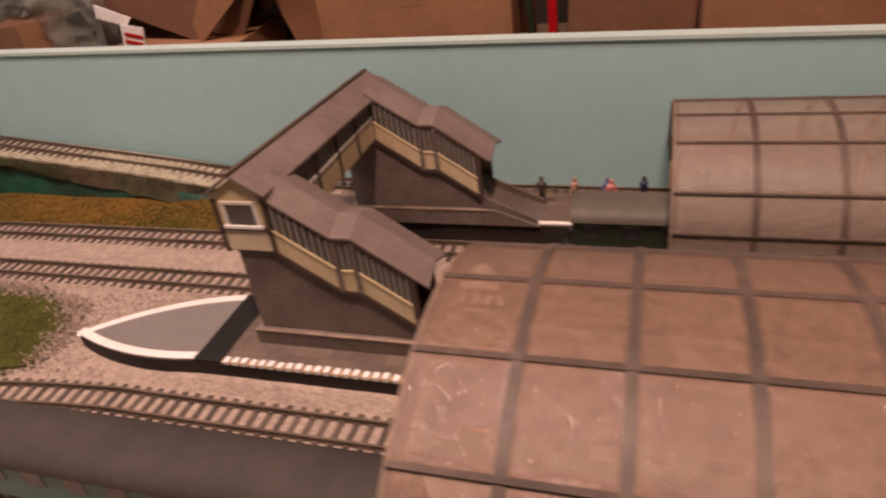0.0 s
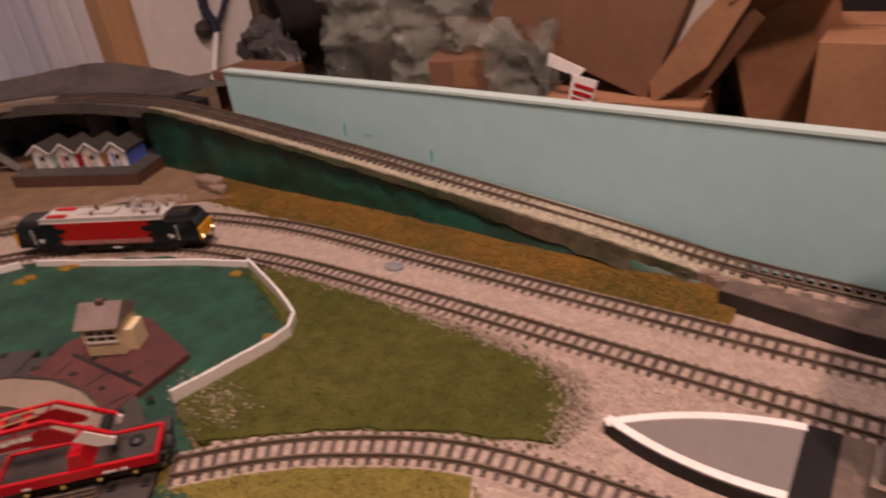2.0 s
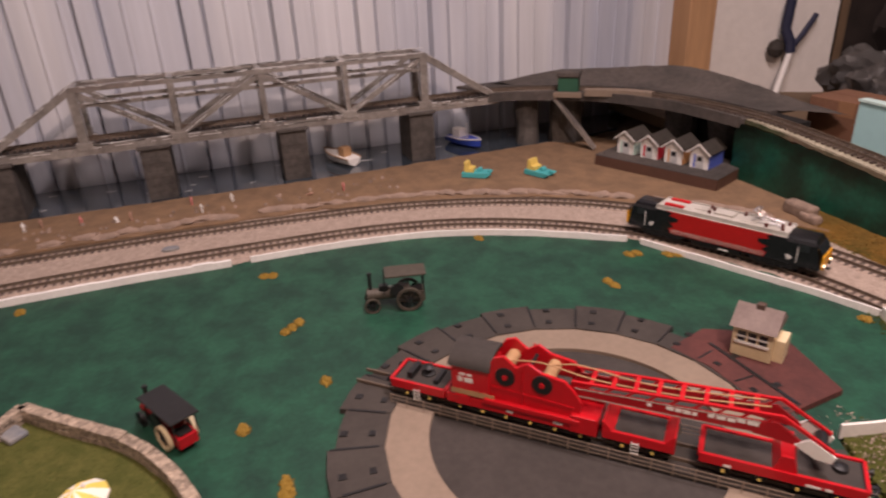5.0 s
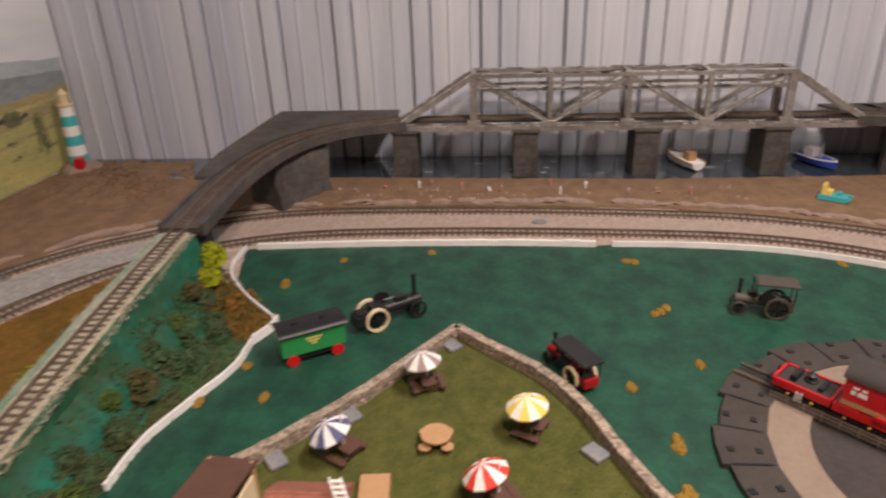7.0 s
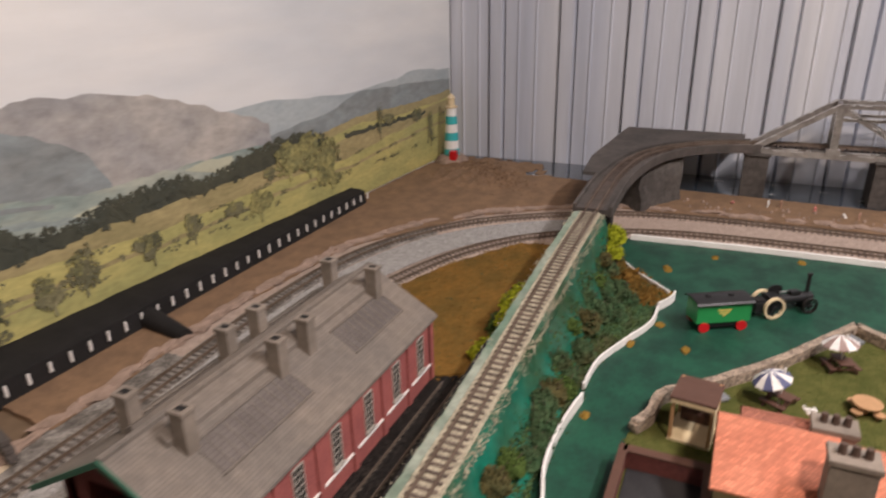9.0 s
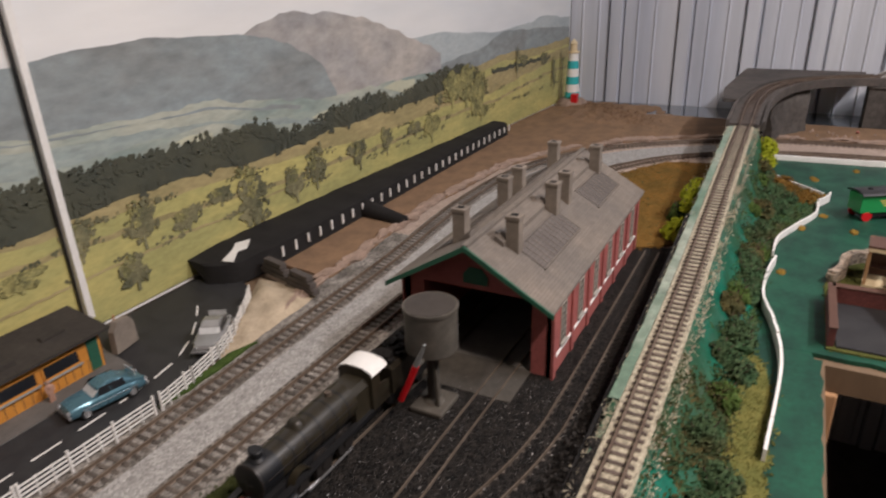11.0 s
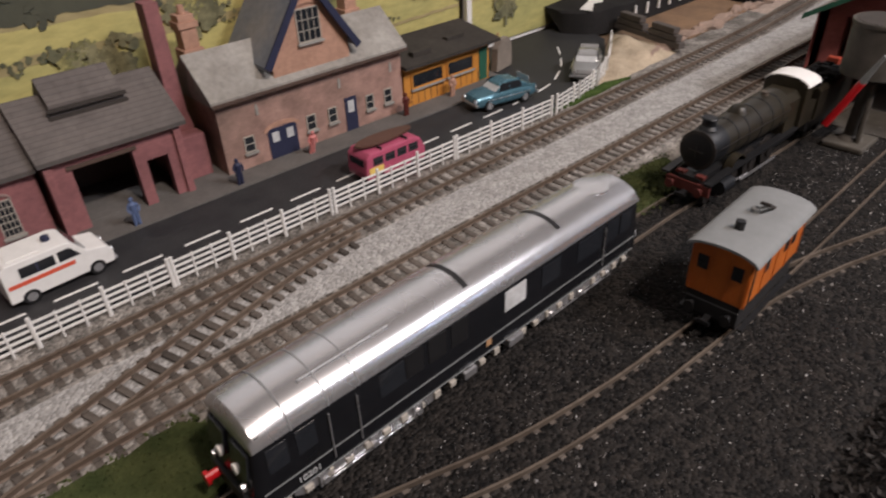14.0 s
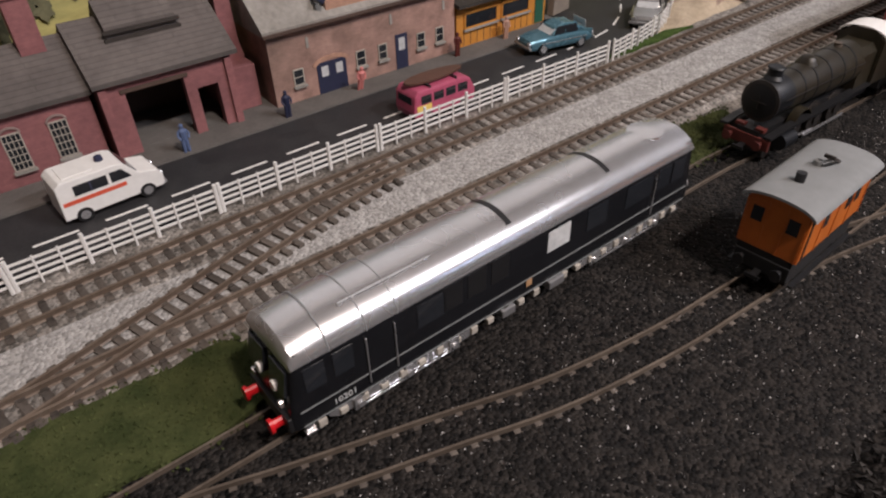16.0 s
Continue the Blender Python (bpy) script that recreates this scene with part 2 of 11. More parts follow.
def clear(name, tint, through_, rough_=0.15):
    """Thin clear plastic: part lets light through, part shows dust and gloss."""
    m = bpy.data.materials.new(name)
    m.use_nodes = True
    n, l = m.node_tree.nodes, m.node_tree.links
    bsdf, out = n["Principled BSDF"], n["Material Output"]
    bsdf.inputs["Base Color"].default_value = (*tint, 1)
    bsdf.inputs["Roughness"].default_value = rough_
    tr = n.new("ShaderNodeBsdfTransparent")
    mx = n.new("ShaderNodeMixShader")
    tex = n.new("ShaderNodeTexNoise")
    tex.inputs["Scale"].default_value, tex.inputs["Detail"].default_value, tex.inputs["Roughness"].default_value = 38, 8, 0.7
    co = n.new("ShaderNodeTexCoord")
    l.new(co.outputs["Object"], tex.inputs["Vector"])
    dust = n.new("ShaderNodeMix")
    dust.data_type = "RGBA"
    dust.inputs[6].default_value, dust.inputs[7].default_value = (*[v * 0.5 for v in tint], 1), (*[min(1, v * 1.5) for v in tint], 1)
    fine = n.new("ShaderNodeTexNoise")
    fine.inputs["Scale"].default_value, fine.inputs["Detail"].default_value, fine.inputs["Roughness"].default_value = 260, 4, 0.75
    l.new(co.outputs["Object"], fine.inputs["Vector"])
    both = n.new("ShaderNodeMath")
    both.operation = "MULTIPLY_ADD"
    both.inputs[1].default_value = 0.5
    half = n.new("ShaderNodeMath")
    half.operation = "MULTIPLY"
    half.inputs[1].default_value = 0.5
    l.new(tex.outputs[0], half.inputs[0])
    l.new(fine.outputs[0], both.inputs[0])
    l.new(half.outputs[0], both.inputs[2])
    spread = n.new("ShaderNodeMapRange")
    spread.inputs[1].default_value, spread.inputs[2].default_value = 0.3, 0.7
    l.new(both.outputs[0], spread.inputs[0])
    l.new(spread.outputs[0], dust.inputs[0])
    l.new(dust.outputs[2], bsdf.inputs["Base Color"])
    bp = n.new("ShaderNodeBump")
    bp.inputs["Strength"].default_value, bp.inputs["Distance"].default_value = 0.6, 0.003
    l.new(both.outputs[0], bp.inputs["Height"])
    l.new(bp.outputs[0], bsdf.inputs["Normal"])
    mr = n.new("ShaderNodeMapRange")
    mr.inputs[1].default_value, mr.inputs[2].default_value = 0.3, 0.7
    mr.inputs[3].default_value, mr.inputs[4].default_value = max(0, through_ - 0.12), min(1, through_ + 0.12)
    l.new(tex.outputs[0], mr.inputs[0])
    l.new(mr.outputs[0], mx.inputs[0])
    l.new(bsdf.outputs[0], mx.inputs[1])
    l.new(tr.outputs[0], mx.inputs[2])
    l.new(mx.outputs[0], out.inputs[0])
    return m


def by_island(m, lo, hi):
    """Each loose piece of the mesh takes a shade of its own."""
    n, l = m.node_tree.nodes, m.node_tree.links
    bsdf = n["Principled BSDF"]
    geo, mr, hs = n.new("ShaderNodeNewGeometry"), n.new("ShaderNodeMapRange"), n.new("ShaderNodeHueSaturation")
    mr.inputs[3].default_value, mr.inputs[4].default_value = lo, hi
    l.new(geo.outputs["Random Per Island"], mr.inputs[0])
    l.new(bsdf.inputs["Base Color"].links[0].from_socket, hs.inputs["Color"])
    l.new(mr.outputs[0], hs.inputs["Value"])
    l.new(hs.outputs[0], bsdf.inputs["Base Color"])
    return m


def glow(name, c, power):
    m = bpy.data.materials.new(name)
    m.use_nodes = True
    b = m.node_tree.nodes["Principled BSDF"]
    b.inputs["Emission Color"].default_value = (*c, 1)
    b.inputs["Emission Strength"].default_value = power
    b.inputs["Base Color"].default_value = (*c, 1)
    return m


M_BALLAST = mat("pinkish_ballast", (0.40, 0.315, 0.26), 0.92, var=0.09, scale=900, c2=(0.33, 0.26, 0.215), grit=620, bump=0.5)
M_GREYBALLAST = mat("grey_ballast", (0.36, 0.35, 0.335), 0.92, var=0.13, scale=900, c2=(0.29, 0.28, 0.265), grit=560, bump=0.7)
M_DIRT = mat("dirty_ballast", (0.27, 0.25, 0.225), 0.92, var=0.22, scale=260, c2=(0.12, 0.108, 0.094), grit=520, bump=0.8)
M_COALBIT = by_island(mat("coal_and_clinker", (0.03, 0.026, 0.023), 0.8, var=0.4, scale=500, spec=0.3), 0.4, 1.3)
M_COAL = mat("coal_yard", (0.0085, 0.0076, 0.007), 0.8, var=0.5, scale=900, c2=(0.016, 0.0138, 0.012), grit=560, bump=1.0, spec=0.2)
M_SLEEPER = mat("brown_sleeper_plastic", (0.10, 0.073, 0.06), 0.7, var=0.2, scale=700, rand=0.3)
M_SLEEPER_DARK = mat("weathered_sleeper", (0.072, 0.058, 0.047), 0.85, var=0.35, scale=400, c2=(0.12, 0.105, 0.09), rand=0.4)
M_RAIL = mat("nickel_rail", (0.17, 0.13, 0.098), 0.5, metal=0.25, var=0.2, scale=250, c2=(0.115, 0.082, 0.06), spec=0.5)
M_RUSTRAIL = mat("rusty_rail", (0.13, 0.105, 0.082), 0.55, metal=0.1, var=0.25, scale=250, c2=(0.085, 0.066, 0.05))
M_OLIVE = by_island(mat("olive_flock_grass", (0.080, 0.080, 0.021), 0.95, var=0.3, scale=60, c2=(0.060, 0.066, 0.016), bump=0.7, spec=0.1), 0.93, 1.07)
M_GREEN = mat("green_painted_field", (0.009, 0.071, 0.040), 0.55, var=0.26, scale=220, c2=(0.005, 0.038, 0.024), bump=0.4)
M_FLOCK = by_island(mat("green_flock", (0.068, 0.108, 0.026), 0.95, var=0.25, scale=900, c2=(0.04, 0.066, 0.016), bump=0.8, spec=0.1), 0.75, 1.25)
M_YELLOWGRASS = by_island(mat("yellow_flock", (0.215, 0.175, 0.045), 0.95, var=0.22, scale=900, c2=(0.16, 0.135, 0.035), bump=0.8, spec=0.1), 0.8, 1.2)
M_OCHRE = by_island(mat("ochre_flock", (0.185, 0.098, 0.022), 0.95, var=0.25, scale=120, c2=(0.125, 0.078, 0.02), bump=0.6, spec=0.1), 0.85, 1.12)
M_SAND = mat("brown_sand", (0.235, 0.145, 0.082), 0.95, var=0.14, scale=260, c2=(0.175, 0.11, 0.065), bump=0.5)
M_EARTH = by_island(mat("dark_brown_earth", (0.20, 0.125, 0.074), 0.95, var=0.3, scale=160, c2=(0.12, 0.074, 0.046), bump=0.9, spec=0.1), 0.7, 1.2)
M_PALESAND = mat("pale_sand_hill", (0.47, 0.385, 0.275), 0.95, var=0.2, scale=400, c2=(0.36, 0.295, 0.21), bump=0.9)
M_WATER = mat("varnished_painted_water", (0.040, 0.055, 0.070), 0.06, var=0.3, scale=45, c2=(0.024, 0.034, 0.046), bump=0.12, spec=0.9, coat=0.6)
M_FOAM = mat("white_paint_dabs", (0.72, 0.72, 0.70), 0.7, var=0.1, scale=400)
M_ROAD = mat("black_road", (0.022, 0.022, 0.024), 0.6, var=0.25, scale=500, c2=(0.032, 0.032, 0.033), bump=0.25)
M_PAVE = mat("grey_pavement_card", (0.135, 0.125, 0.115), 0.85, var=0.12, scale=300, c2=(0.105, 0.098, 0.09), bump=0.2)
M_WHITE = mat("white_plastic", (0.78, 0.77, 0.74), 0.45, var=0.06, scale=200)
M_WHITEPAINT = mat("chalky_white_paint", (0.80, 0.79, 0.76), 0.6, var=0.1, scale=260, bump=0.25)
M_BLACK = mat("black_plastic", (0.014, 0.014, 0.015), 0.42, var=0.2, scale=250)
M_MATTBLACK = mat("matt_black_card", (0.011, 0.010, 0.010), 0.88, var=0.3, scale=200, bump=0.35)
M_DARKWOOD = mat("dark_grey_painted_card", (0.092, 0.078, 0.070), 0.8, var=0.3, scale=110, c2=(0.056, 0.05, 0.046), bump=0.3)
M_BOARD = mat("pale_turquoise_board", (0.322, 0.562, 0.588), 0.6, var=0.05, scale=40, bump=0.05)
M_BOARDEDGE = mat("pale_board_edge", (0.46, 0.63, 0.61), 0.6, var=0.05, scale=120)
M_TIN = mat("white_painted_tin_sheet", (0.63, 0.64, 0.67), 0.4, var=0.12, scale=30, c2=(0.44, 0.47, 0.55), bump=0.03, stretch=(1, 1, 0.07), spec=0.5)
M_WOOD = mat("raw_pine", (0.50, 0.29, 0.15), 0.7, var=0.18, scale=60, c2=(0.40, 0.22, 0.11), stretch=(1, 1, 0.1))
M_OCHREWOOD = mat("dull_brown_timber", (0.16, 0.10, 0.055), 0.75, var=0.2, scale=60, c2=(0.11, 0.07, 0.04), stretch=(1, 1, 0.1))
M_PLASTER = mat("white_painted_board", (0.66, 0.63, 0.60), 0.7, var=0.06, scale=60, bump=0.05)
M_CARD = mat("brown_cardboard", (0.31, 0.155, 0.082), 0.8, var=0.1, scale=140, c2=(0.26, 0.125, 0.066), bump=0.1)
M_CARDDARK = mat("worn_cardboard", (0.19, 0.092, 0.054), 0.82, var=0.12, scale=150, bump=0.1)
M_INK = mat("dark_print_on_card", (0.13, 0.06, 0.035), 0.8)
M_JUNK = mat("dark_cloth_clutter", (0.034, 0.023, 0.018), 0.85, var=0.45, scale=26, c2=(0.016, 0.012, 0.011), bump=0.4)
M_BAG = mat("grey_plastic_bag", (0.075, 0.07, 0.066), 0.45, var=0.3, scale=60, c2=(0.04, 0.038, 0.038), bump=0.5)
M_FLOOR = mat("concrete_floor", (0.18, 0.17, 0.16), 0.85, var=0.2, scale=30)
# low albedo chosen to weaken the bounce from the unseen ceiling
M_CEIL = mat("unseen_dark_ceiling", (0.20, 0.15, 0.11), 0.85, var=0.2, scale=30, c2=(0.14, 0.10, 0.075), stretch=(0.1, 1, 1))
M_PLY = mat("plywood_edge", (0.17, 0.115, 0.07), 0.75, var=0.18, scale=60, stretch=(1, 1, 0.3))
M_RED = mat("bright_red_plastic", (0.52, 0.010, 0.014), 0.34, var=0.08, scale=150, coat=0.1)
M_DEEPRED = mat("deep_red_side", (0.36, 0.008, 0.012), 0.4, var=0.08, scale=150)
M_LOCORED = mat("red_locomotive_paint", (0.42, 0.012, 0.010), 0.38, var=0.1, scale=160)
M_LOCOROOF = mat("pale_grey_roof_paint", (0.50, 0.48, 0.44), 0.7, var=0.16, scale=160, c2=(0.38, 0.36, 0.32))
M_LOCOBLACK = mat("charcoal_locomotive_paint", (0.010, 0.0105, 0.0125), 0.22, var=0.15, scale=160, bump=0.05)
M_YELLOW = mat("warning_yellow", (0.74, 0.34, 0.012), 0.45, var=0.08, scale=160)
M_SILVER = mat("silver_painted_roof", (0.60, 0.60, 0.61), 0.27, metal=0.8, var=0.05, scale=120, bump=0.03)
M_CHROME = mat("silver_bogie_paint", (0.62, 0.62, 0.63), 0.28, metal=0.8, var=0.15, scale=300)
M_GLASS = mat("dark_glazing", (0.018, 0.02, 0.024), 0.08, var=0.1, scale=60, bump=0.0, spec=0.6)
# pale paint: imitates a reflection on the diesel's window, also plain pale parts
M_PALEGLASS = mat("pale_glazing_paint", (0.55, 0.56, 0.56), 0.15, var=0.2, scale=300, bump=0.0)
M_ORANGE = mat("orange_brown_teak_paint", (0.50, 0.135, 0.018), 0.42, var=0.1, scale=200, c2=(0.40, 0.10, 0.015))
M_GREYROOF = mat("mid_grey_roof", (0.20, 0.208, 0.208), 0.6, var=0.08, scale=160)
M_STEAM = mat("sooty_green_boiler", (0.024, 0.020, 0.012), 0.4, var=0.4, scale=140, c2=(0.018, 0.015, 0.011))
M_SMOKEBOX = mat("smokebox_black", (0.007, 0.008, 0.010), 0.5, var=0.2, scale=160)
M_BUFFER = mat("dull_red_buffer_beam", (0.10, 0.02, 0.015), 0.6, var=0.2, scale=200)
M_WHEEL = mat("oily_wheel_metal", (0.05, 0.045, 0.042), 0.42, metal=0.6, var=0.3, scale=200)
M_CREAM = mat("cream_boarding", (0.68, 0.56, 0.36), 0.7, var=0.08, scale=200, c2=(0.60, 0.49, 0.30))
M_BROWN = mat("chocolate_brown_framing", (0.085, 0.055, 0.042), 0.7, var=0.15, scale=200)
M_BRROOF = courses(mat("brown_slate_roof", (0.205, 0.158, 0.14), 0.75, var=0.14, scale=200, c2=(0.165, 0.125, 0.112)), 0.004, 0.0028, 0.0002, 0.92, "xy", 0.25, 0.07)
M_STAIRWALL = courses(mat("grey_brown_stone_print", (0.185, 0.146, 0.128), 0.85, var=0.2, scale=300, c2=(0.14, 0.11, 0.098)), 0.004, 0.002, 0.0002, 0.88, "xz", 0.25, 0.1)
M_PLATFORM = mat("grey_platform_paint", (0.19, 0.175, 0.165), 0.8, var=0.07, scale=150)
M_PLATBROWN = courses(mat("brown_platform_slabs", (0.155, 0.115, 0.092), 0.85, var=0.12, scale=200, c2=(0.125, 0.092, 0.075)), 0.012, 0.009, 0.0003, 0.75, "xy", 0.2)
M_PLATSIDE = courses(mat("black_platform_brick", (0.035, 0.026, 0.023), 0.85, var=0.3, scale=250), 0.004, 0.0015, 0.0002, 0.7, "xz", 0.3)
M_BRICKRED = courses(mat("red_brick_card", (0.275, 0.115, 0.115), 0.82, var=0.15, scale=250, c2=(0.215, 0.09, 0.092)), 0.0034, 0.0012, 0.00016, 0.92, "xz", 0.25, 0.1)
M_BRICKSHED = courses(mat("bright_red_brick_card", (0.36, 0.105, 0.092), 0.82, var=0.15, scale=250, c2=(0.29, 0.085, 0.078)), 0.0034, 0.0012, 0.00016, 0.9, "xz", 0.25, 0.1)
M_BRICKHOUSE = courses(mat("pink_brown_brick", (0.385, 0.235, 0.19), 0.85, var=0.4, scale=55, c2=(0.225, 0.15, 0.12)), 0.0034, 0.0012, 0.00016, 0.9, "xz", 0.3, 0.12)
M_BRICKGABLE = courses(mat("orange_brown_brick", (0.45, 0.265, 0.185), 0.85, var=0.15, scale=220), 0.0034, 0.0012, 0.00016, 0.9, "xz", 0.3, 0.1)
M_BRICKPIT = courses(mat("maroon_brick_base", (0.15, 0.045, 0.038), 0.82, var=0.2, scale=250, c2=(0.11, 0.036, 0.032)), 0.0034, 0.0014, 0.0002, 0.65, "xz", 0.4)
M_SLATE = courses(mat("weathered_grey_slate", (0.195, 0.166, 0.138), 0.85, var=0.18, scale=120, c2=(0.155, 0.137, 0.12)), 0.06, 0.0026, 0.0004, 0.86, "xy", 0.6, 0.1)
M_SLATEDARK = courses(mat("dark_slate_card", (0.135, 0.118, 0.108), 0.85, var=0.16, scale=200, c2=(0.105, 0.092, 0.085)), 0.06, 0.0034, 0.0003, 0.72, "xy", 0.5, 0.06)
M_SLATEPALE = mat("pale_lichen_roof", (0.33, 0.315, 0.285), 0.9, var=0.2, scale=250, c2=(0.245, 0.23, 0.205), bump=0.4)
M_SLATEBLUE = mat("blue_grey_roof", (0.17, 0.185, 0.205), 0.8, var=0.15, scale=200, c2=(0.25, 0.24, 0.225))
M_STONECHIM = mat("grey_stone_chimney", (0.235, 0.20, 0.165), 0.85, var=0.15, scale=200, c2=(0.17, 0.145, 0.12))
M_GREENTRIM = mat("green_barge_board", (0.022, 0.10, 0.06), 0.6, var=0.12, scale=200)
M_NAVY = mat("navy_paint", (0.022, 0.026, 0.06), 0.6, var=0.12, scale=200)
M_KIOSK = mat("mustard_orange_boards", (0.56, 0.25, 0.035), 0.65, var=0.1, scale=200, c2=(0.48, 0.20, 0.03))
M_TARROOF = mat("tarred_felt_roof", (0.042, 0.036, 0.03), 0.85, var=0.25, scale=200)
M_TERRA = courses(mat("terracotta_tile_roof", (0.66, 0.24, 0.14), 0.75, var=0.14, scale=200, c2=(0.56, 0.19, 0.11)), 0.003, 0.0035, 0.0003, 0.75, "xz", 0.5, 0.25)
M_TERRADARK = courses(mat("brown_pantile_roof", (0.34, 0.13, 0.085), 0.8, var=0.16, scale=200), 0.0025, 0.004, 0.0003, 0.6, "xz", 0.6)
M_STONEWALL = mat("pale_stone_wall", (0.34, 0.27, 0.205), 0.88, var=0.2, scale=300, c2=(0.25, 0.20, 0.155), grit=300, bump=0.7)
M_ROCK = mat("pale_brown_rock", (0.345, 0.25, 0.195), 0.9, var=0.35, scale=130, c2=(0.20, 0.145, 0.112), bump=0.8)
M_PIER = mat("dark_stone_pier", (0.062, 0.056, 0.052), 0.85, var=0.35, scale=120, c2=(0.10, 0.09, 0.082), bump=0.5, spec=0.2)
M_STEELGREY = mat("grey_brown_girder_paint", (0.36, 0.335, 0.31), 0.3, var=0.3, scale=120, c2=(0.21, 0.19, 0.175), bump=0.7, metal=0.3, coat=0.4)
M_TTGREY = mat("grey_brown_turntable_plastic", (0.05, 0.042, 0.036), 0.75, var=0.14, scale=160, c2=(0.038, 0.032, 0.028))
M_TTPALE = mat("pale_stone_well_rim", (0.235, 0.18, 0.135), 0.8, var=0.1, scale=160)
M_TTDARK = mat("dark_well_floor", (0.045, 0.038, 0.034), 0.8, var=0.2, scale=160)
M_LIME = by_island(mat("lime_foliage", (0.27, 0.30, 0.015), 0.9, var=0.3, scale=500, spec=0.1), 0.5, 1.3)
M_MOSS = by_island(mat("mossy_scrub", (0.042, 0.088, 0.040), 0.95, var=0.35, scale=120, c2=(0.058, 0.062, 0.028), spec=0.1), 0.75, 1.2)
M_BANKEDGE = mat("earthy_mossy_bank_edge", (0.085, 0.062, 0.042), 0.95, var=0.4, scale=90, c2=(0.032, 0.042, 0.020), bump=1.0, spec=0.1)
M_DKGREEN = mat("glossy_dark_green_bank", (0.004, 0.072, 0.044), 0.42, var=0.35, scale=150, c2=(0.006, 0.030, 0.018), bump=1.0)
M_BANKGREEN = mat("teal_green_bank", (0.005, 0.115, 0.075), 0.32, var=0.35, scale=90, c2=(0.024, 0.060, 0.026), bump=0.8)
M_LIP = mat("pale_green_plaster_lip", (0.30, 0.34, 0.28), 0.7, var=0.35, scale=90, c2=(0.13, 0.20, 0.145), bump=0.8)
M_MOSSBROWN = by_island(mat("olive_brown_scrub", (0.085, 0.072, 0.028), 0.95, var=0.3, scale=500, c2=(0.05, 0.052, 0.022), spec=0.1), 0.75, 1.25)
M_CREAMBALLAST = mat("cream_ballast", (0.40, 0.365, 0.27), 0.92, var=0.16, scale=700, c2=(0.32, 0.285, 0.21), grit=520, bump=0.8)
M_TEAL = mat("teal_plastic", (0.05, 0.42, 0.44), 0.4, var=0.06, scale=150)
M_PALEYELLOW = mat("pale_yellow_plastic", (0.76, 0.56, 0.14), 0.45, var=0.06, scale=150)
M_BLUE = mat("bright_blue_paint", (0.03, 0.07, 0.42), 0.4, var=0.08, scale=150)
M_PINK = mat("raspberry_pink_paint", (0.42, 0.085, 0.15), 0.36, var=0.15, scale=150)
M_CARBLUE = mat("metallic_steel_blue_paint", (0.10, 0.21, 0.27), 0.28, metal=0.4, var=0.06, scale=150)
M_CARGREY = mat("metallic_grey_paint", (0.36, 0.36, 0.355), 0.25, metal=0.5, var=0.06, scale=150)
M_COACHGREEN = mat("railcar_green_paint", (0.03, 0.18, 0.03), 0.45, var=0.1, scale=150)
M_DKCOACH = mat("dark_green_coach_paint", (0.016, 0.03, 0.015), 0.4, var=0.15, scale=150)
M_FLESH = mat("painted_figure", (0.45, 0.27, 0.2), 0.7, var=0.15, scale=300)
M_PINKFIG = mat("pink_painted_figure", (0.66, 0.24, 0.22), 0.7, var=0.15, scale=300)
M_BLUEFIG = mat("blue_painted_figure", (0.10, 0.14, 0.26), 0.7, var=0.15, scale=300)
M_TANWOOD = mat("tan_wood_plastic", (0.44, 0.26, 0.13), 0.6, var=0.12, scale=200)
M_BROWNPL = mat("brown_bench_plastic", (0.10, 0.05, 0.035), 0.55, var=0.12, scale=200)
M_WAGON = mat("emerald_green_tinplate", (0.02, 0.25, 0.07), 0.4, var=0.08, scale=150)
M_KHAKI = mat("khaki_brown_metal", (0.07, 0.06, 0.046), 0.6, var=0.2, scale=200)
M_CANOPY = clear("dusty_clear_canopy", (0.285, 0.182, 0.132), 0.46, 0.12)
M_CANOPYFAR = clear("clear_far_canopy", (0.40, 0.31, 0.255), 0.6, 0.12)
M_WRAP = clear("grey_bubble_wrap", (0.22, 0.235, 0.20), 0.6, 0.12)
M_TUFT = by_island(mat("golden_tuft", (0.26, 0.16, 0.032), 0.95, var=0.2, scale=800, spec=0.1), 0.7, 1.2)
M_DULLWHITE = mat("dull_cream_window_paint", (0.40, 0.37, 0.32), 0.7, var=0.12, scale=260)
# near-white colour for highlights painted on the girder bridge
M_GLINT = mat("painted_silver_glints", (0.80, 0.80, 0.80), 0.3, metal=0.35, var=0.1, scale=200)
M_OCHREPAINT = mat("dull_ochre_paint", (0.30, 0.16, 0.03), 0.6, var=0.2, scale=200)
M_FBGLASS = mat("smoky_bridge_glazing", (0.075, 0.064, 0.06), 0.3, var=0.25, scale=120, bump=0.0)
M_SIDING = by_island(mat("shaded_green_flock", (0.064, 0.074, 0.027), 0.95, var=0.25, scale=600, c2=(0.036, 0.047, 0.016), bump=0.8, spec=0.1), 0.8, 1.2)
M_CREAMBOARD = courses(mat("cream_matchboard", (0.68, 0.56, 0.37), 0.7, var=0.1, scale=200, c2=(0.60, 0.49, 0.31)), 0.0026, 1.0, 0.00035, 0.7, "xz", 0.4, 0.05)
M_REDORANGE = mat("orange_red_stripe", (0.62, 0.10, 0.05), 0.45, var=0.05)
M_LAMPWHITE = glow("headlamp", (0.85, 0.92, 1.0), 6.0)
M_LAMPWARM = glow("warm_headlamp", (1.0, 0.85, 0.55), 4.0)

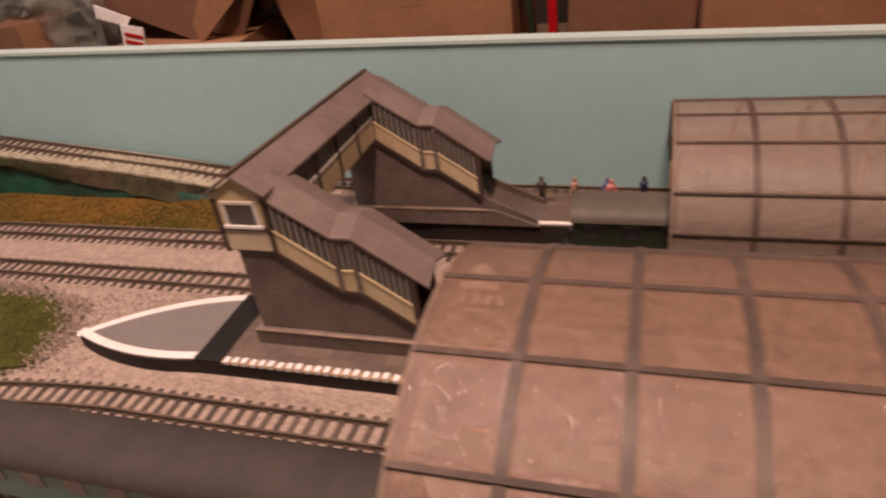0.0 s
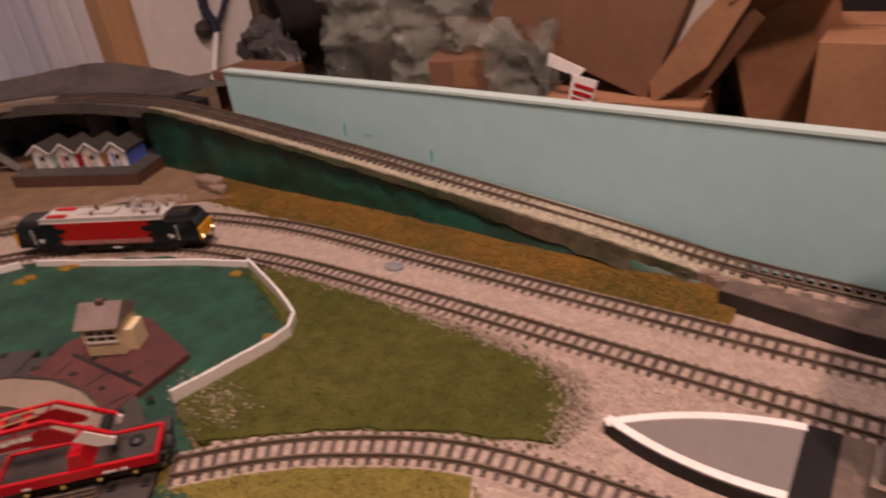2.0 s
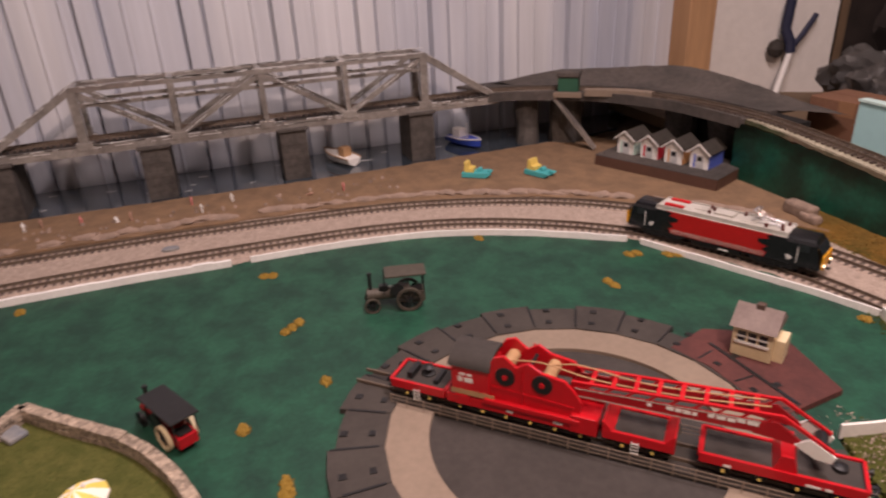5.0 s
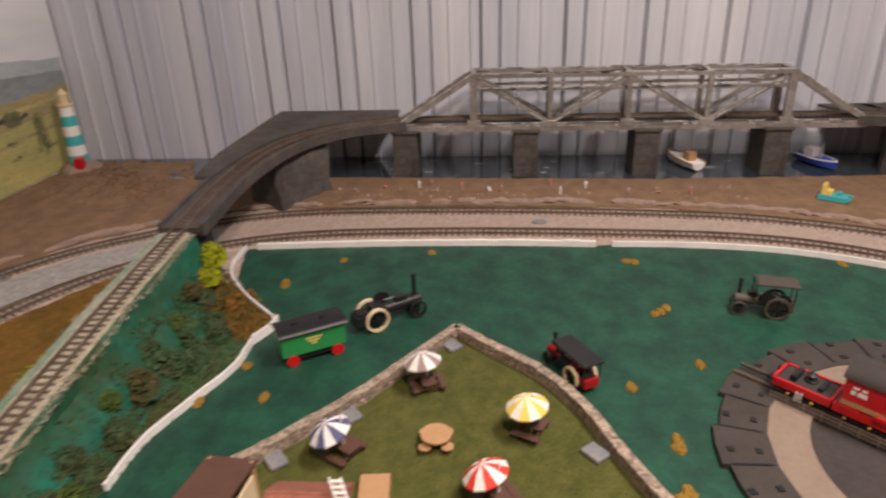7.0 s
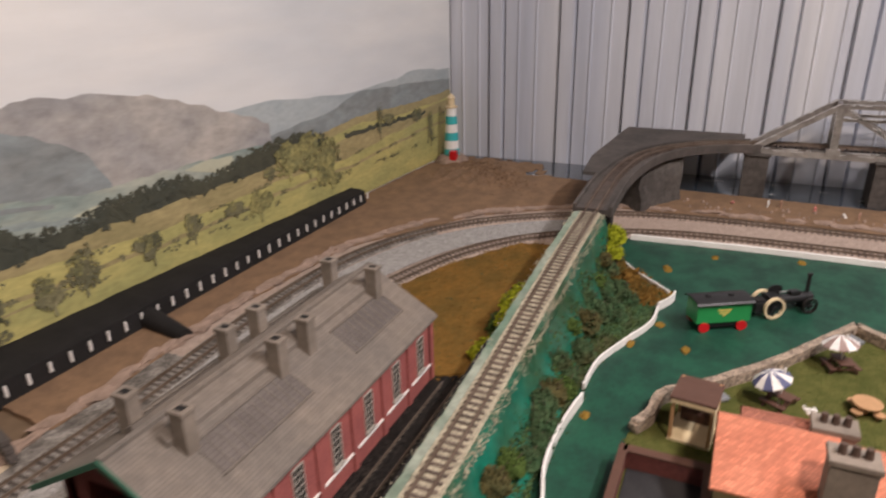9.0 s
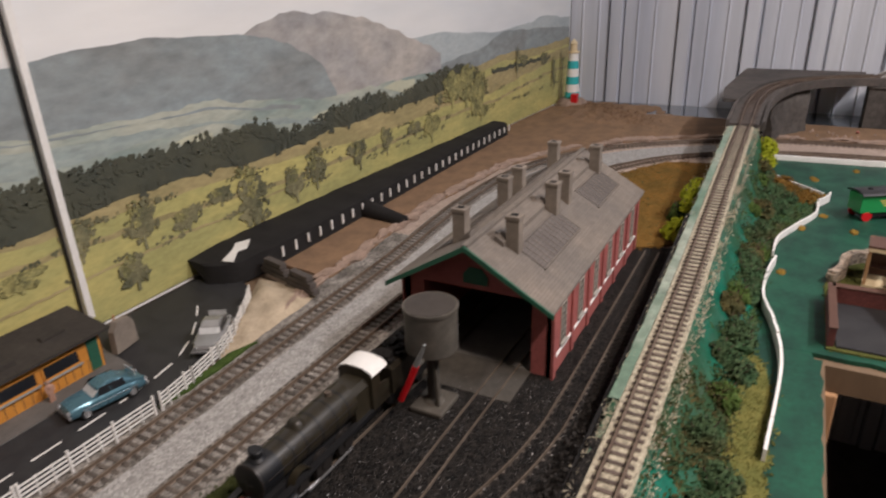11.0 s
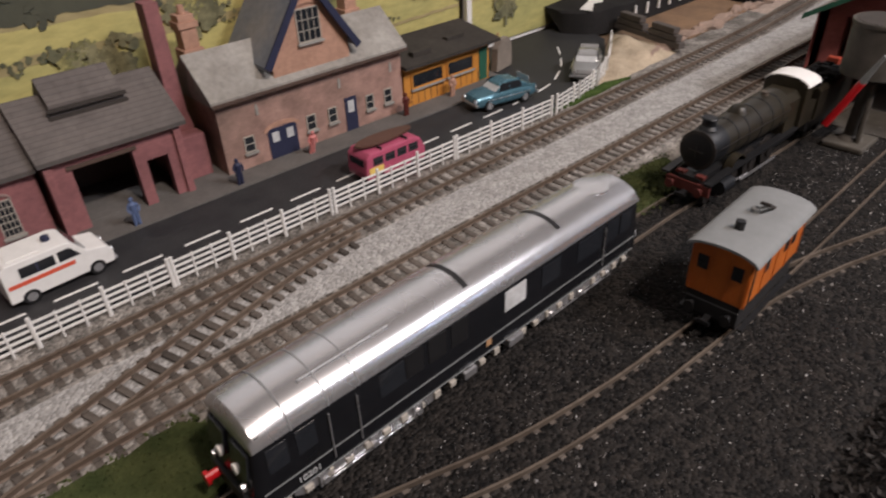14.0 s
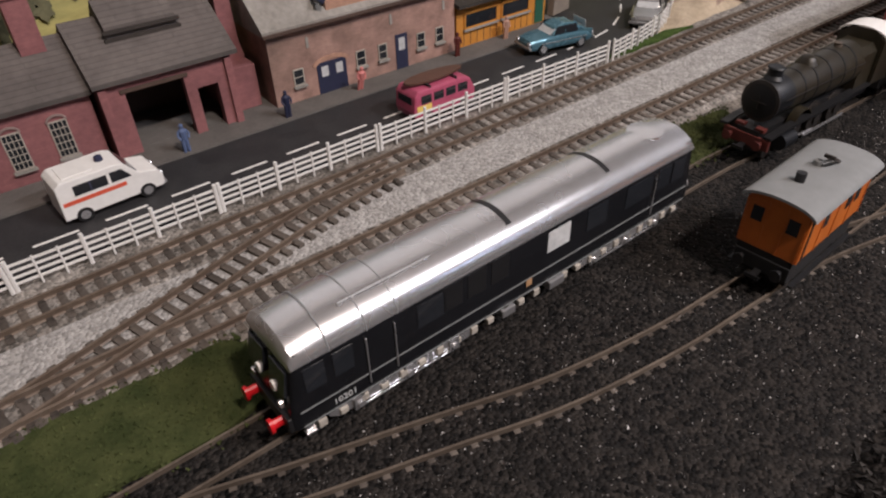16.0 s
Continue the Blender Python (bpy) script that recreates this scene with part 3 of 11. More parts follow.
# ---- the room: floor, walls, ceiling
def structure(name, bm, material, label, category="", smooth=False):
    return tagged(part(name, bm, material, None, "", smooth), label, category or name.split("_")[0], "", "structure")


structure("floor", bx(-170, -150, -92, 150, 160, -88), M_FLOOR, "bare grey concrete floor of the shed")
# ceiling is added out of view, dark to hold down the ambient light
structure("ceiling", bx(-170, -150, 146, 150, 160, 150), M_CEIL, "unseen brown ceiling, kept dark to cut bounced light")
structure("wall_north", bx(-170, 152, -88, 150, 156, 146), M_JUNK, "dark far wall behind the stored boxes", "wall")
# added wall out of view; dark so that it bounces little light
structure("wall_east", bx(140, -150, -88, 144, 152, 146), M_DARKWOOD, "unseen wall behind the camera, kept dark to cut bounced light", "wall")
structure("wall_south", bx(-170, -142, -88, 140, -136.2, 146), M_PLASTER, "pale wall that carries the landscape backdrop", "wall")

# the west wall is box-profile tin: flat pans with a raised rib every 13 cm
WALL_X = -164.0
profile = [(-136.0, WALL_X)]
for c in (-130.0, -116.0, -99.3, -84.3, -70.2, -55.2, -42.0, -26.2, -11.5, 3.3, 17.3, 31.8, 46.4, 61.0, 75.6):
    profile += [(c - 2.2, WALL_X), (c - 1.8, WALL_X - 1.0), (c - 1.4, WALL_X + 0.7), (c + 1.4, WALL_X + 0.7), (c + 1.8, WALL_X - 1.0), (c + 2.2, WALL_X)]
    for d in (5.4, 9.6):
        profile += [(c + d - 0.35, WALL_X), (c + d, WALL_X + 0.35), (c + d + 0.35, WALL_X)]
profile = [p for p in profile if p[0] < 72.0]
y = 72.6
profile += [(y, WALL_X)]
outline = [(x, yy) for yy, x in profile] + [(WALL_X - 3.0, y), (WALL_X - 3.0, -136.0)]
structure("wall_west", extr(B(), outline, "z", -88, 146), M_TIN, "white-painted ribbed tin wall, streaked and bluish", "wall")
solid("wall_post", bx(-163.8, 69.8, -20, -158, 76.4, 146, 0.3), M_WOOD, "raw pine post beside the tin wall", "post")
structure("wall_panel", extr(B(), [(-161.5, 76.4), (-159.4, 76.4), (-146.4, 96.6), (-148.2, 97.8)], "z", -20, 146), M_PLASTER, "white painted board set aslant beside the pine post", "wall panel")
solid("panel_post", extr(B(), [(-147.8, 98.2), (-146.0, 96.8), (-143.6, 100.2), (-145.6, 101.6)], "z", -20, 146), M_OCHREWOOD, "dull brown post at the edge of the white board", "post")
bt = thing("leaning_batten", "white plastic tube leaning against the white board under a dark handle", "tube")
part("tube", cyl(B(), (-143.0, 79.3, 1.6), (-148.8, 88.3, 11.9), 0.62, n=12), M_WHITE, bt, "white plastic tube", True)
grip = tube(B(), [(-148.6, 88.1, 11.6), (-148.9, 88.0, 13.6), (-149.8, 87.2, 16.2), (-149.6, 87.4, 22.0)], 1.0, 10)
part("grip", tube(grip, [(-148.7, 88.2, 12.4), (-148.0, 90.2, 15.4), (-147.4, 92.2, 19.0)], 0.55, 8), M_NAVY, bt, "dark blue plastic handle", True)
# solid grey blob added in place of a shadow on the white board
part("hinge_cap", lathe(B(), [(0.2, 10.4), (1.3, 11.0), (1.8, 12.3), (1.3, 13.6), (0.2, 14.2)], "z", -151.0, 86.6, 12), M_TTGREY, bt, "rounded grey blob standing in for a shadow on the board", True)

# ---- baseboards: one table round an operating well
bm = B()
box(bm, -163, 9, -3, 120, 150, -0.35)
box(bm, -42, 6.2, -3, 120, 9, -0.35)
box(bm, -163, -136, -3, -48, 9, -0.35)
box(bm, -48, -136, -3, 120, -67, -0.35)
structure("baseboard", bm, M_PLY, "plywood baseboard that carries the model railway", "baseboard")
for i, (px, py) in enumerate(((-158, 60), (-158, -130), (100, 20), (100, -130), (-52, 4), (-52, -70))):
    tagged(part("baseboard_leg", bx(px, py, -88, px + 4.5, py + 4.5, -3, 0.2), M_WOOD), "square pine leg under the baseboard", "table leg", "legs of the baseboard")

# ---- scenery laid on the boards
GROUND = [
    ("ground_ballast", [(-60, 9), (119, 9), (119, 50.5), (-128, 50.5), (-134, 30), (-134, -90), (-120, -118), (-50, -122), (-50, -104), (-52, -74), (-90, -72), (-118, -74), (-118, 10), (-90, 33), (-66, 30)], -0.35, 0.0, M_BALLAST, "pinkish sandy ballast spread between the tracks"),
    ("ground_beach", [(-149, -128), (-128, -133), (-100, -133), (-60, -132), (-45, -129), (-44, -119), (-70, -120.5), (-97, -118), (-120, -104), (-133.5, -84), (-135, -45), (-133.5, -14), (-124, 18), (-108, 36), (-96, 44.5), (-100, 50.5), (-140, 50.5), (-149, 33), (-147.5, -12), (-149.5, -70), (-150, -100)], -0.35, 0.22, M_SAND, "brown sandy beach with dark stains"),
    ("ground_field", [(-118.5, 12), (-112, 22), (-103, 22.3), (-90, 30), (-79, 32), (-65.5, 26), (-67.3, 14.2), (-58, 10), (-49, 9), (-49, -72), (-69, -72.4), (-91, -67), (-96.5, -66), (-108, -75), (-117.5, -77), (-119.5, -40)], -0.35, 0.12, M_GREEN, "dark green painted show field, glossy and brushed"),
    ("ground_lawn", [(-86, 33), (-68, 33), (-52, 32.6), (-43, 31.2), (-40, 28.5), (-39.6, 24.4), (-47, 21.8), (-55, 17.6), (-62, 12.4), (-67, 14.4), (-65.6, 25.6), (-79, 32)], -0.35, 0.26, M_OLIVE, "olive flock lawn beside the running line"),
    ("ground_verge", [(-64, 8.6), (-55, 14.4), (-47.5, 18.6), (-43, 19), (-42, 17.6), (-46, 15), (-48, 9.2)], -0.35, 0.2, M_YELLOWGRASS, "yellowish flock verge inside the curve"),
    ("ground_triangle", [(-111, -83), (-109, -92), (-96, -99.5), (-84, -103.4), (-70, -105), (-67.4, -103), (-67.4, -88), (-70, -84), (-90, -83)], -0.35, 0.28, M_OCHRE, "ochre grass between the curve and the embankment"),
    ("ground_yard", [(-69, -87.6), (-69, -104), (-30, -104.4), (-4, -104.2), (23, -104.4), (60, -104.5), (119, -104), (119, -82), (-20, -82.3), (-69, -82.6)], -0.35, 0.1, M_COAL, "black coal-dust engine yard with pale chips"),
    ("ground_siding_grass", [(27, -106.4), (22.6, -106.2), (20.6, -104), (22.4, -101.9), (24.5, -101.4), (34, -101.6), (60, -102), (60, -106)], -0.35, 0.34, M_SIDING, "bright green flock tuft between the rails"),
    ("ground_siding_grass", [(-4, -105.2), (-9.5, -105.6), (-15.5, -104.8), (-14, -101.8), (-8, -101.6), (-5, -102.4)], -0.35, 0.3, M_SIDING, "bright green flock tuft before the steam engine"),
    ("ground_formation", [(-50, -104.4), (119, -104.2), (119, -117.3), (-24, -117.5), (-40, -119), (-60, -121), (-60, -110)], -0.35, 0.06, M_DIRT, "dirty brown ballast under the main line"),
]
for name, outline, z0, z1, material, label in GROUND:
    structure(name, patch(outline, z0, z1), material, label, "ground")
structure("water", patch([(-163, -134), (-148, -126), (-149.5, -100), (-149, -70), (-147, -12), (-148.5, 33), (-152, 50), (-163, 60)], -0.35, 0.05, 0.2), M_WATER, "dark blue-grey painted sea with brush marks", "water")

G = {g[0]: g[1] for g in GROUND}
SIDING = [g[1] for g in GROUND if g[0] == "ground_siding_grass"]
flock("lawn_flock", G["ground_lawn"], 17000, M_OLIVE, "olive static grass on the lawn", 0.1, 0.5, lambda x, y: 0.25, 0.12, seed=1)
flock("lawn_flock_pale", G["ground_lawn"], 700, M_FLOCK, "lighter green static grass on the lawn", 0.1, 0.5, lambda x, y: 0.26, 0.12, seed=2)
flock("verge_flock", G["ground_verge"], 3500, M_YELLOWGRASS, "yellow static grass inside the curve", 0.14, 0.5, lambda x, y: 0.19, 0.13, seed=3)


def slope_level(x, y):
    return 0.05 + 1.55 * max(0, min(1, (y - 42.5) / 5.8)) ** 1.25 * (0.3 + 0.5 * max(0, min(1, (x + 90) / 45))) + rough(x, y, 0.35, 0.16)


bm = B()
grid = [[bm.verts.new((-102 + i * 0.9 + rough(i, j, 0.7, 0.2), 42.4 + j * 0.88, slope_level(-102 + i * 0.9, 42.4 + j * 0.88))) for j in range(8)] for i in range(78)]
for a, b in zip(grid[:-1], grid[1:]):
    for j in range(7):
        bm.faces.new((a[j], b[j], b[j + 1], a[j + 1]))
tagged(part("ground_bank", bm, M_OCHRE, None, "", True), "ochre and olive grass slope below the climbing line", "ground", "", "structure")
BANK = [(-101, 42.8), (-34, 42.8), (-34, 46.8), (-60, 47.8), (-101, 48.2)]
flock("bank_flock", BANK, 11000, M_OCHRE, "ochre grass under the climbing line", 0.1, 0.35, slope_level, 0.14, seed=4)
flock("bank_flock_olive", [(-101, 42.6), (-34, 42.6), (-34, 44), (-101, 43.6)], 2200, M_OLIVE, "olive grass beside the outer line", 0.1, 0.5, slope_level, 0.14, seed=5)
flock("bank_flock_olive", [(-50, 42.6), (-34, 42.6), (-34, 46.4), (-50, 45)], 1500, M_OLIVE, "olive grass at the low end of the bank", 0.1, 0.6, slope_level, 0.14, seed=13)
flock("triangle_flock", G["ground_triangle"], 9000, M_OCHRE, "ochre grass inside the curve", 0.14, 0.6, lambda x, y: 0.24, 0.17, seed=6)
flock("triangle_flock_green", G["ground_triangle"], 260, M_MOSS, "brown-green grass inside the curve", 0.2, 0.6, lambda x, y: 0.24, 0.17, seed=7)
flock("siding_flock", SIDING[0], 5200, M_SIDING, "bright green static grass between the rails", 0.14, 0.4, lambda x, y: 0.3, 0.1, seed=8)
flock("siding_flock", SIDING[1], 1800, M_SIDING, "bright green static grass before the steam engine", 0.16, 0.4, lambda x, y: 0.28, 0.1, seed=9)
flock("spilt_ballast", [(-86, 33.2), (-68, 33.4), (-50, 33.2), (-41, 31.8), (-38.5, 28.5), (-39, 24.2), (-40.2, 25), (-40.6, 28.5), (-44.2, 31.6), (-60, 32.9)], 1500, M_BALLAST, "pale grains spilt over the edge of the lawn", 0.2, 0.4, lambda x, y: 0.3, 0.09, "ballast", seed=10)
flock("spilt_ballast", [(-70.5, 16.5), (-66.8, 14.8), (-63, 13.4), (-60, 15.6), (-64, 18.4)], 260, M_BALLAST, "pale grains spilt on the lawn", 0.16, 0.6, lambda x, y: 0.32, 0.09, "ballast", seed=11)
flock("station_grit", [(-45, 24), (-40, 33), (-24, 33.4), (20, 33.4), (20, 31.9), (-24, 31.9), (-37.6, 26.6), (-25, 24.6), (10, 24.6), (10, 23.8), (-33, 23.8)], 3600, M_BALLAST, "loose pinkish grains beside the platform", 0.13, 0.3, lambda x, y: 0.02, 0.1, "ballast", seed=12)

# foam line along the beach
bm = B()
shore = smooth_path([(-151, -110, 0.2), (-149.8, -92, 0.2), (-149.6, -71, 0.2), (-147.6, -40, 0.2), (-147.2, -12, 0.2), (-148, 10, 0.2), (-149, 33, 0.2)], 0.8)
for i, p in enumerate(shore):
    if rough(p.x, p.y, 0.21) > -0.1:
        s = 0.25 + 0.3 * abs(rough(p.x, p.y, 0.9))
        lathe(bm, [(s, 0.02), (s * 0.8, 0.14), (0.02, 0.18)], "z", p.x + rough(p.y, p.x, 0.7, 0.5), p.y, 7)
rr = random.Random(8)
for i in range(26):
    x, y, L = rr.uniform(-160, -150.5), rr.uniform(-100, 34), rr.uniform(0.8, 2.6)
    beam(bm, (x, y, 0.09), (x + rr.uniform(-0.2, 0.2), y + L, 0.09), 0.1, 0.05)
tagged(part("shore_foam", bm, M_FOAM), "white paint dabs of foam along the tide line", "foam", "", "stuff")

# ---- flat printed landscape on the south wall, made of layers of printed colour
BACK_Y = -134.6


def ridge(x, level, tilt, swell, grain, seed):
    u = x / 10
    return level + tilt * x + swell * math.sin(u * 0.62 + seed) + 0.45 * swell * math.sin(u * 1.47 + seed * 2.1) + rough(x, seed * 7, 0.22, grain) + rough(x, seed * 3, 0.8, grain * 0.6)


def layer(k, lo, hi, top, bottom, material, parent, name, step=0.7):
    pts_t, pts_b = [], []
    x = lo
    while x <= hi:
        pts_t.append((x, top(x)))
        pts_b.append((x, bottom(x)))
        x += step
    yy = BACK_Y + 0.03 * k
    bm = B()
    up = [bm.verts.new((x, yy, z)) for x, z in pts_t]
    dn = [bm.verts.new((x, yy, min(z, zt - 0.01))) for (x, z), (_, zt) in zip(pts_b, pts_t)]
    for i in range(len(up) - 1):
        bm.faces.new((dn[i], dn[i + 1], up[i + 1], up[i]))
    return part(name, bm, material, parent)


M_SKY = mat("printed_cloudy_sky", (0.83, 0.815, 0.78), 0.5, var=0.05, scale=9, c2=(0.62, 0.65, 0.675), bump=0.0, stretch=(0.6, 1, 2.8))
M_FARHILL = mat("printed_hazy_hills", (0.43, 0.475, 0.48), 0.5, var=0.1, scale=70, c2=(0.35, 0.40, 0.42), bump=0.0, stretch=(1, 1, 2))
M_MOUNT = mat("printed_brown_mountain", (0.43, 0.40, 0.365), 0.5, var=0.3, scale=30, c2=(0.29, 0.29, 0.295), bump=0.0, stretch=(1, 1, 1.8))
M_FARGREEN = mat("printed_blue_green_slopes", (0.27, 0.315, 0.325), 0.5, var=0.25, scale=34, c2=(0.225, 0.24, 0.235), bump=0.0, stretch=(1, 1, 2.4))
M_SLOPE = mat("printed_pale_grey_slopes", (0.34, 0.385, 0.355), 0.5, var=0.2, scale=60, c2=(0.26, 0.315, 0.31), bump=0.0, stretch=(1, 1, 3))
M_PALEFIELD = mat("printed_pale_field", (0.52, 0.53, 0.40), 0.5, var=0.1, scale=90, bump=0.0)
M_MIDHILL = mat("printed_grey_green_valley", (0.25, 0.31, 0.285), 0.5, var=0.2, scale=46, c2=(0.42, 0.44, 0.37), bump=0.0, stretch=(1, 1, 3.5))
M_FOREST = by_island(mat("printed_dark_wood", (0.058, 0.064, 0.050), 0.5, var=0.16, scale=90, c2=(0.075, 0.077, 0.053), bump=0.0), 0.93, 1.06)
M_FIELD = mat("printed_yellow_green_meadow", (0.48, 0.43, 0.16), 0.5, var=0.2, scale=70, c2=(0.36, 0.345, 0.135), bump=0.0, stretch=(1, 1, 3))
M_FIELDDARK = mat("printed_shaded_meadow", (0.30, 0.26, 0.125), 0.5, var=0.25, scale=60, c2=(0.38, 0.315, 0.155), bump=0.0, stretch=(1, 1, 3))
M_PTREE = by_island(mat("printed_tree", (0.095, 0.098, 0.058), 0.5, var=0.25, scale=140, c2=(0.21, 0.195, 0.105), bump=0.0), 0.7, 1.3)
M_PTREELIGHT = by_island(mat("printed_sunlit_tree", (0.294, 0.269, 0.106), 0.5, var=0.45, scale=420, c2=(0.15, 0.15, 0.0688), bump=0.0), 0.6, 1.4)

backdrop = thing("backdrop", "printed landscape poster of hills, woods and yellow meadows", "backdrop", kind="structure")


def through_points(nodes):
    """Height along the poster, straight from node to node."""
    nodes = sorted(nodes)

    def level(x):
        if x <= nodes[0][0]:
            return nodes[0][1]
        for (a, u), (b, v) in zip(nodes[:-1], nodes[1:]):
            if x <= b:
                k = (x - a) / (b - a)
                k = k * k * (3 - 2 * k)
                return u + (v - u) * k
        return nodes[-1][1]
    return level


WOOD_TOP = through_points([(-113, 13.5), (-110, 15.3), (-105, 16.2), (-94, 15.9), (-87.5, 14.5), (-81.2, 13.9), (-79.8, 15.1), (-71, 15.4), (-67, 14.8), (-60.2, 13.4), (-58.2, 13.8), (-51, 16.0), (-44, 15.9), (-38, 16.1), (-30, 16.5), (-21, 16.7), (-13.7, 16.4), (-4.6, 16.7), (4, 17.6), (8, 17.1), (30, 15), (119, 14)])
WOOD_FOOT = through_points([(-113, 12.5), (-66, 12.4), (-59.7, 11.6), (-50, 11.6), (-36, 12.5), (-23, 11.9), (-9, 12.3), (10, 12.1), (119, 11.5)])
FAR = through_points([(-164, 21.3), (-145, 22.7), (-138, 21.8), (-121, 21.2), (-111, 22.0), (-98, 23.2), (-89, 23.0), (-80, 22), (120, 20)])
FAR_LOW = through_points([(-164, 18.9), (-138, 20.4), (-125, 21.0), (-112, 18.6), (-95, 17.6), (-88, 17)])
MOUNT = through_points([(-98, 19.6), (-93.7, 21.6), (-88.5, 23.1), (-83.9, 24.9), (-79, 26.4), (-75, 27.6), (-67, 28.8), (-64.8, 28.6), (-61, 29.2), (-59, 29.1), (-55, 28.2), (-46, 25)])
BLUE = through_points([(-68, 17.5), (-66.7, 19.6), (-65.4, 22.0), (-62.2, 23.7), (-58.5, 25.4), (-55, 26.5), (-49, 27.3), (-36.8, 28.0), (-31.7, 27.8), (-20.9, 27.0), (-17.5, 26.1), (-14.7, 24.9), (-12.7, 24.5), (-6, 25.4), (6, 26.6), (20, 27), (60, 26), (119, 22)])
VALLEY = through_points([(-104, 16), (-88, 17), (-65, 16.8), (-60.6, 17.6), (-53.8, 18.6), (-43.6, 20.2), (-24, 20.6), (-15.6, 21.4), (0, 19), (119, 18)])
MEADOW = through_points([(-164, 16.2), (-142, 15.8), (-124.6, 16.3), (-110, 15.3), (-100, 13.2), (-60, 12.8), (-36, 13.4), (0, 13.2), (119, 13.2)])
YELLOW = through_points([(-164, 11.4), (-152, 11.5), (-137, 10.5), (-116, 9.1), (-97, 9.7), (-75.5, 9.2), (-60, 9.9), (-30, 10.9), (-10, 11.7), (119, 12)])
layer(0, -163.6, 119.6, lambda x: 62, lambda x: 0, M_SKY, backdrop, "printed_sky", 4.0)
layer(1, -163, 119, lambda x: FAR(x) + ridge(x, 0, 0, 0.0, 0.25, 1.3), lambda x: 6, M_FARHILL, backdrop, "printed_far_hills")
layer(1.5, -163, -88, lambda x: FAR_LOW(x) + ridge(x, 0, 0, 0.0, 0.3, 4.4), lambda x: 6, M_FARGREEN, backdrop, "printed_far_slopes")
layer(2, -98, -46, lambda x: MOUNT(x) + ridge(x, 0, 0, 0.0, 0.25, 2.1), lambda x: 8, M_MOUNT, backdrop, "printed_mountain")
layer(3, -68, 119, lambda x: BLUE(x) + ridge(x, 0, 0, 0.0, 0.25, 0.4), lambda x: 8, M_FARGREEN, backdrop, "printed_blue_green_hill")
layer(4, -104, 119, lambda x: VALLEY(x) + ridge(x, 0, 0, 0.1, 0.5, 5.2), lambda x: 6, M_MIDHILL, backdrop, "printed_valley")
layer(4.5, -66, 119, lambda x: VALLEY(x) - 2.0 + ridge(x, 0, 0, 0.5, 0.5, 2.7), lambda x: VALLEY(x) - 3.4 + ridge(x, 0, 0, 0.5, 0.4, 3.9), M_SLOPE, backdrop, "printed_pale_slopes")
layer(4.8, -60, 40, lambda x: VALLEY(x) - 0.5 + ridge(x, 0, 0, 0.2, 0.2, 1.9), lambda x: VALLEY(x) - 0.9 + ridge(x, 0, 0, 0.2, 0.2, 2.9), M_FARGREEN, backdrop, "printed_hedge_line")
for lo, hi, top, foot in ((-68, -61.6, 15.3, 12.7), (-89, -79.2, 16.7, 13.4), (-44, -37, 17.0, 15.2)):
    mid = (lo + hi) / 2
    layer(5, lo, hi, lambda x: top - 0.5 * abs(x - mid) / (hi - mid) + ridge(x, 0, 0, 0, 0.2, 7.7), lambda x: foot + (top - foot - 0.4) * (x - lo) / (hi - lo), M_PALEFIELD, backdrop, "printed_pale_field", 0.4)
layer(6, -163, 119, lambda x: MEADOW(x) + ridge(x, 0, 0, 0.1, 0.3, 3.3), lambda x: 1, M_FIELDDARK, backdrop, "printed_meadow")
layer(6.5, -163, -108, lambda x: MEADOW(x) - 1.6 + ridge(x, 0, 0, 0.3, 0.3, 2.3), lambda x: MEADOW(x) - 2.6 + ridge(x, 0, 0, 0.3, 0.3, 5.3), M_FIELD, backdrop, "printed_meadow")
layer(7, -113, 119, lambda x: WOOD_TOP(x) - 0.4 + ridge(x, 0, 0, 0.0, 0.9, 6.1), lambda x: WOOD_FOOT(x) + ridge(x, 0, 0, 0.1, 0.4, 2.2), M_FOREST, backdrop, "printed_wood", 0.35)
layer(8, -163, 119, lambda x: YELLOW(x) + ridge(x, 0, 0, 0.1, 0.25, 4.7), lambda x: 0.5, M_FIELD, backdrop, "printed_meadow")
layer(8.6, -150, -118, lambda x: 13.4 + ridge(x, 0, 0, 0.4, 0.8, 9.1), lambda x: 12.6 + ridge(x, 0, 0, 0.3, 0.5, 9.1), M_FOREST, backdrop, "printed_hedge_line", 0.35)
layer(9, -163, 119, lambda x: YELLOW(x) - 1.9 + ridge(x, 0, 0, 0.3, 0.4, 8.7), lambda x: YELLOW(x) - 2.5 + ridge(x, 0, 0, 0.3, 0.3, 8.7), M_FIELDDARK, backdrop, "printed_hedge_line")
layer(10, -60, 119, lambda x: 6.2 + ridge(x, 0, 0, 0.5, 0.4, 5.7), lambda x: 5.9 + ridge(x, 0, 0, 0.5, 0.3, 5.7), M_FIELDDARK, backdrop, "printed_hedge_line")


def blots(bm, rr, cx, cz, w, h, n, s, yy):
    """Small ragged flecks of printer's ink that together make foliage."""
    for i in range(n):
        a, r = rr.random() * math.tau, math.sqrt(rr.random())
        px, pz = cx + math.cos(a) * r * w, cz + math.sin(a) * r * h
        k = s * rr.uniform(0.5, 1.3)
        bm.faces.new([bm.verts.new((px + math.cos(j * 1.2566 + i) * k * rr.uniform(0.5, 1.2), yy + 0.0004 * i, pz + math.sin(j * 1.2566 + i) * k * rr.uniform(0.5, 1.2))) for j in range(5)])


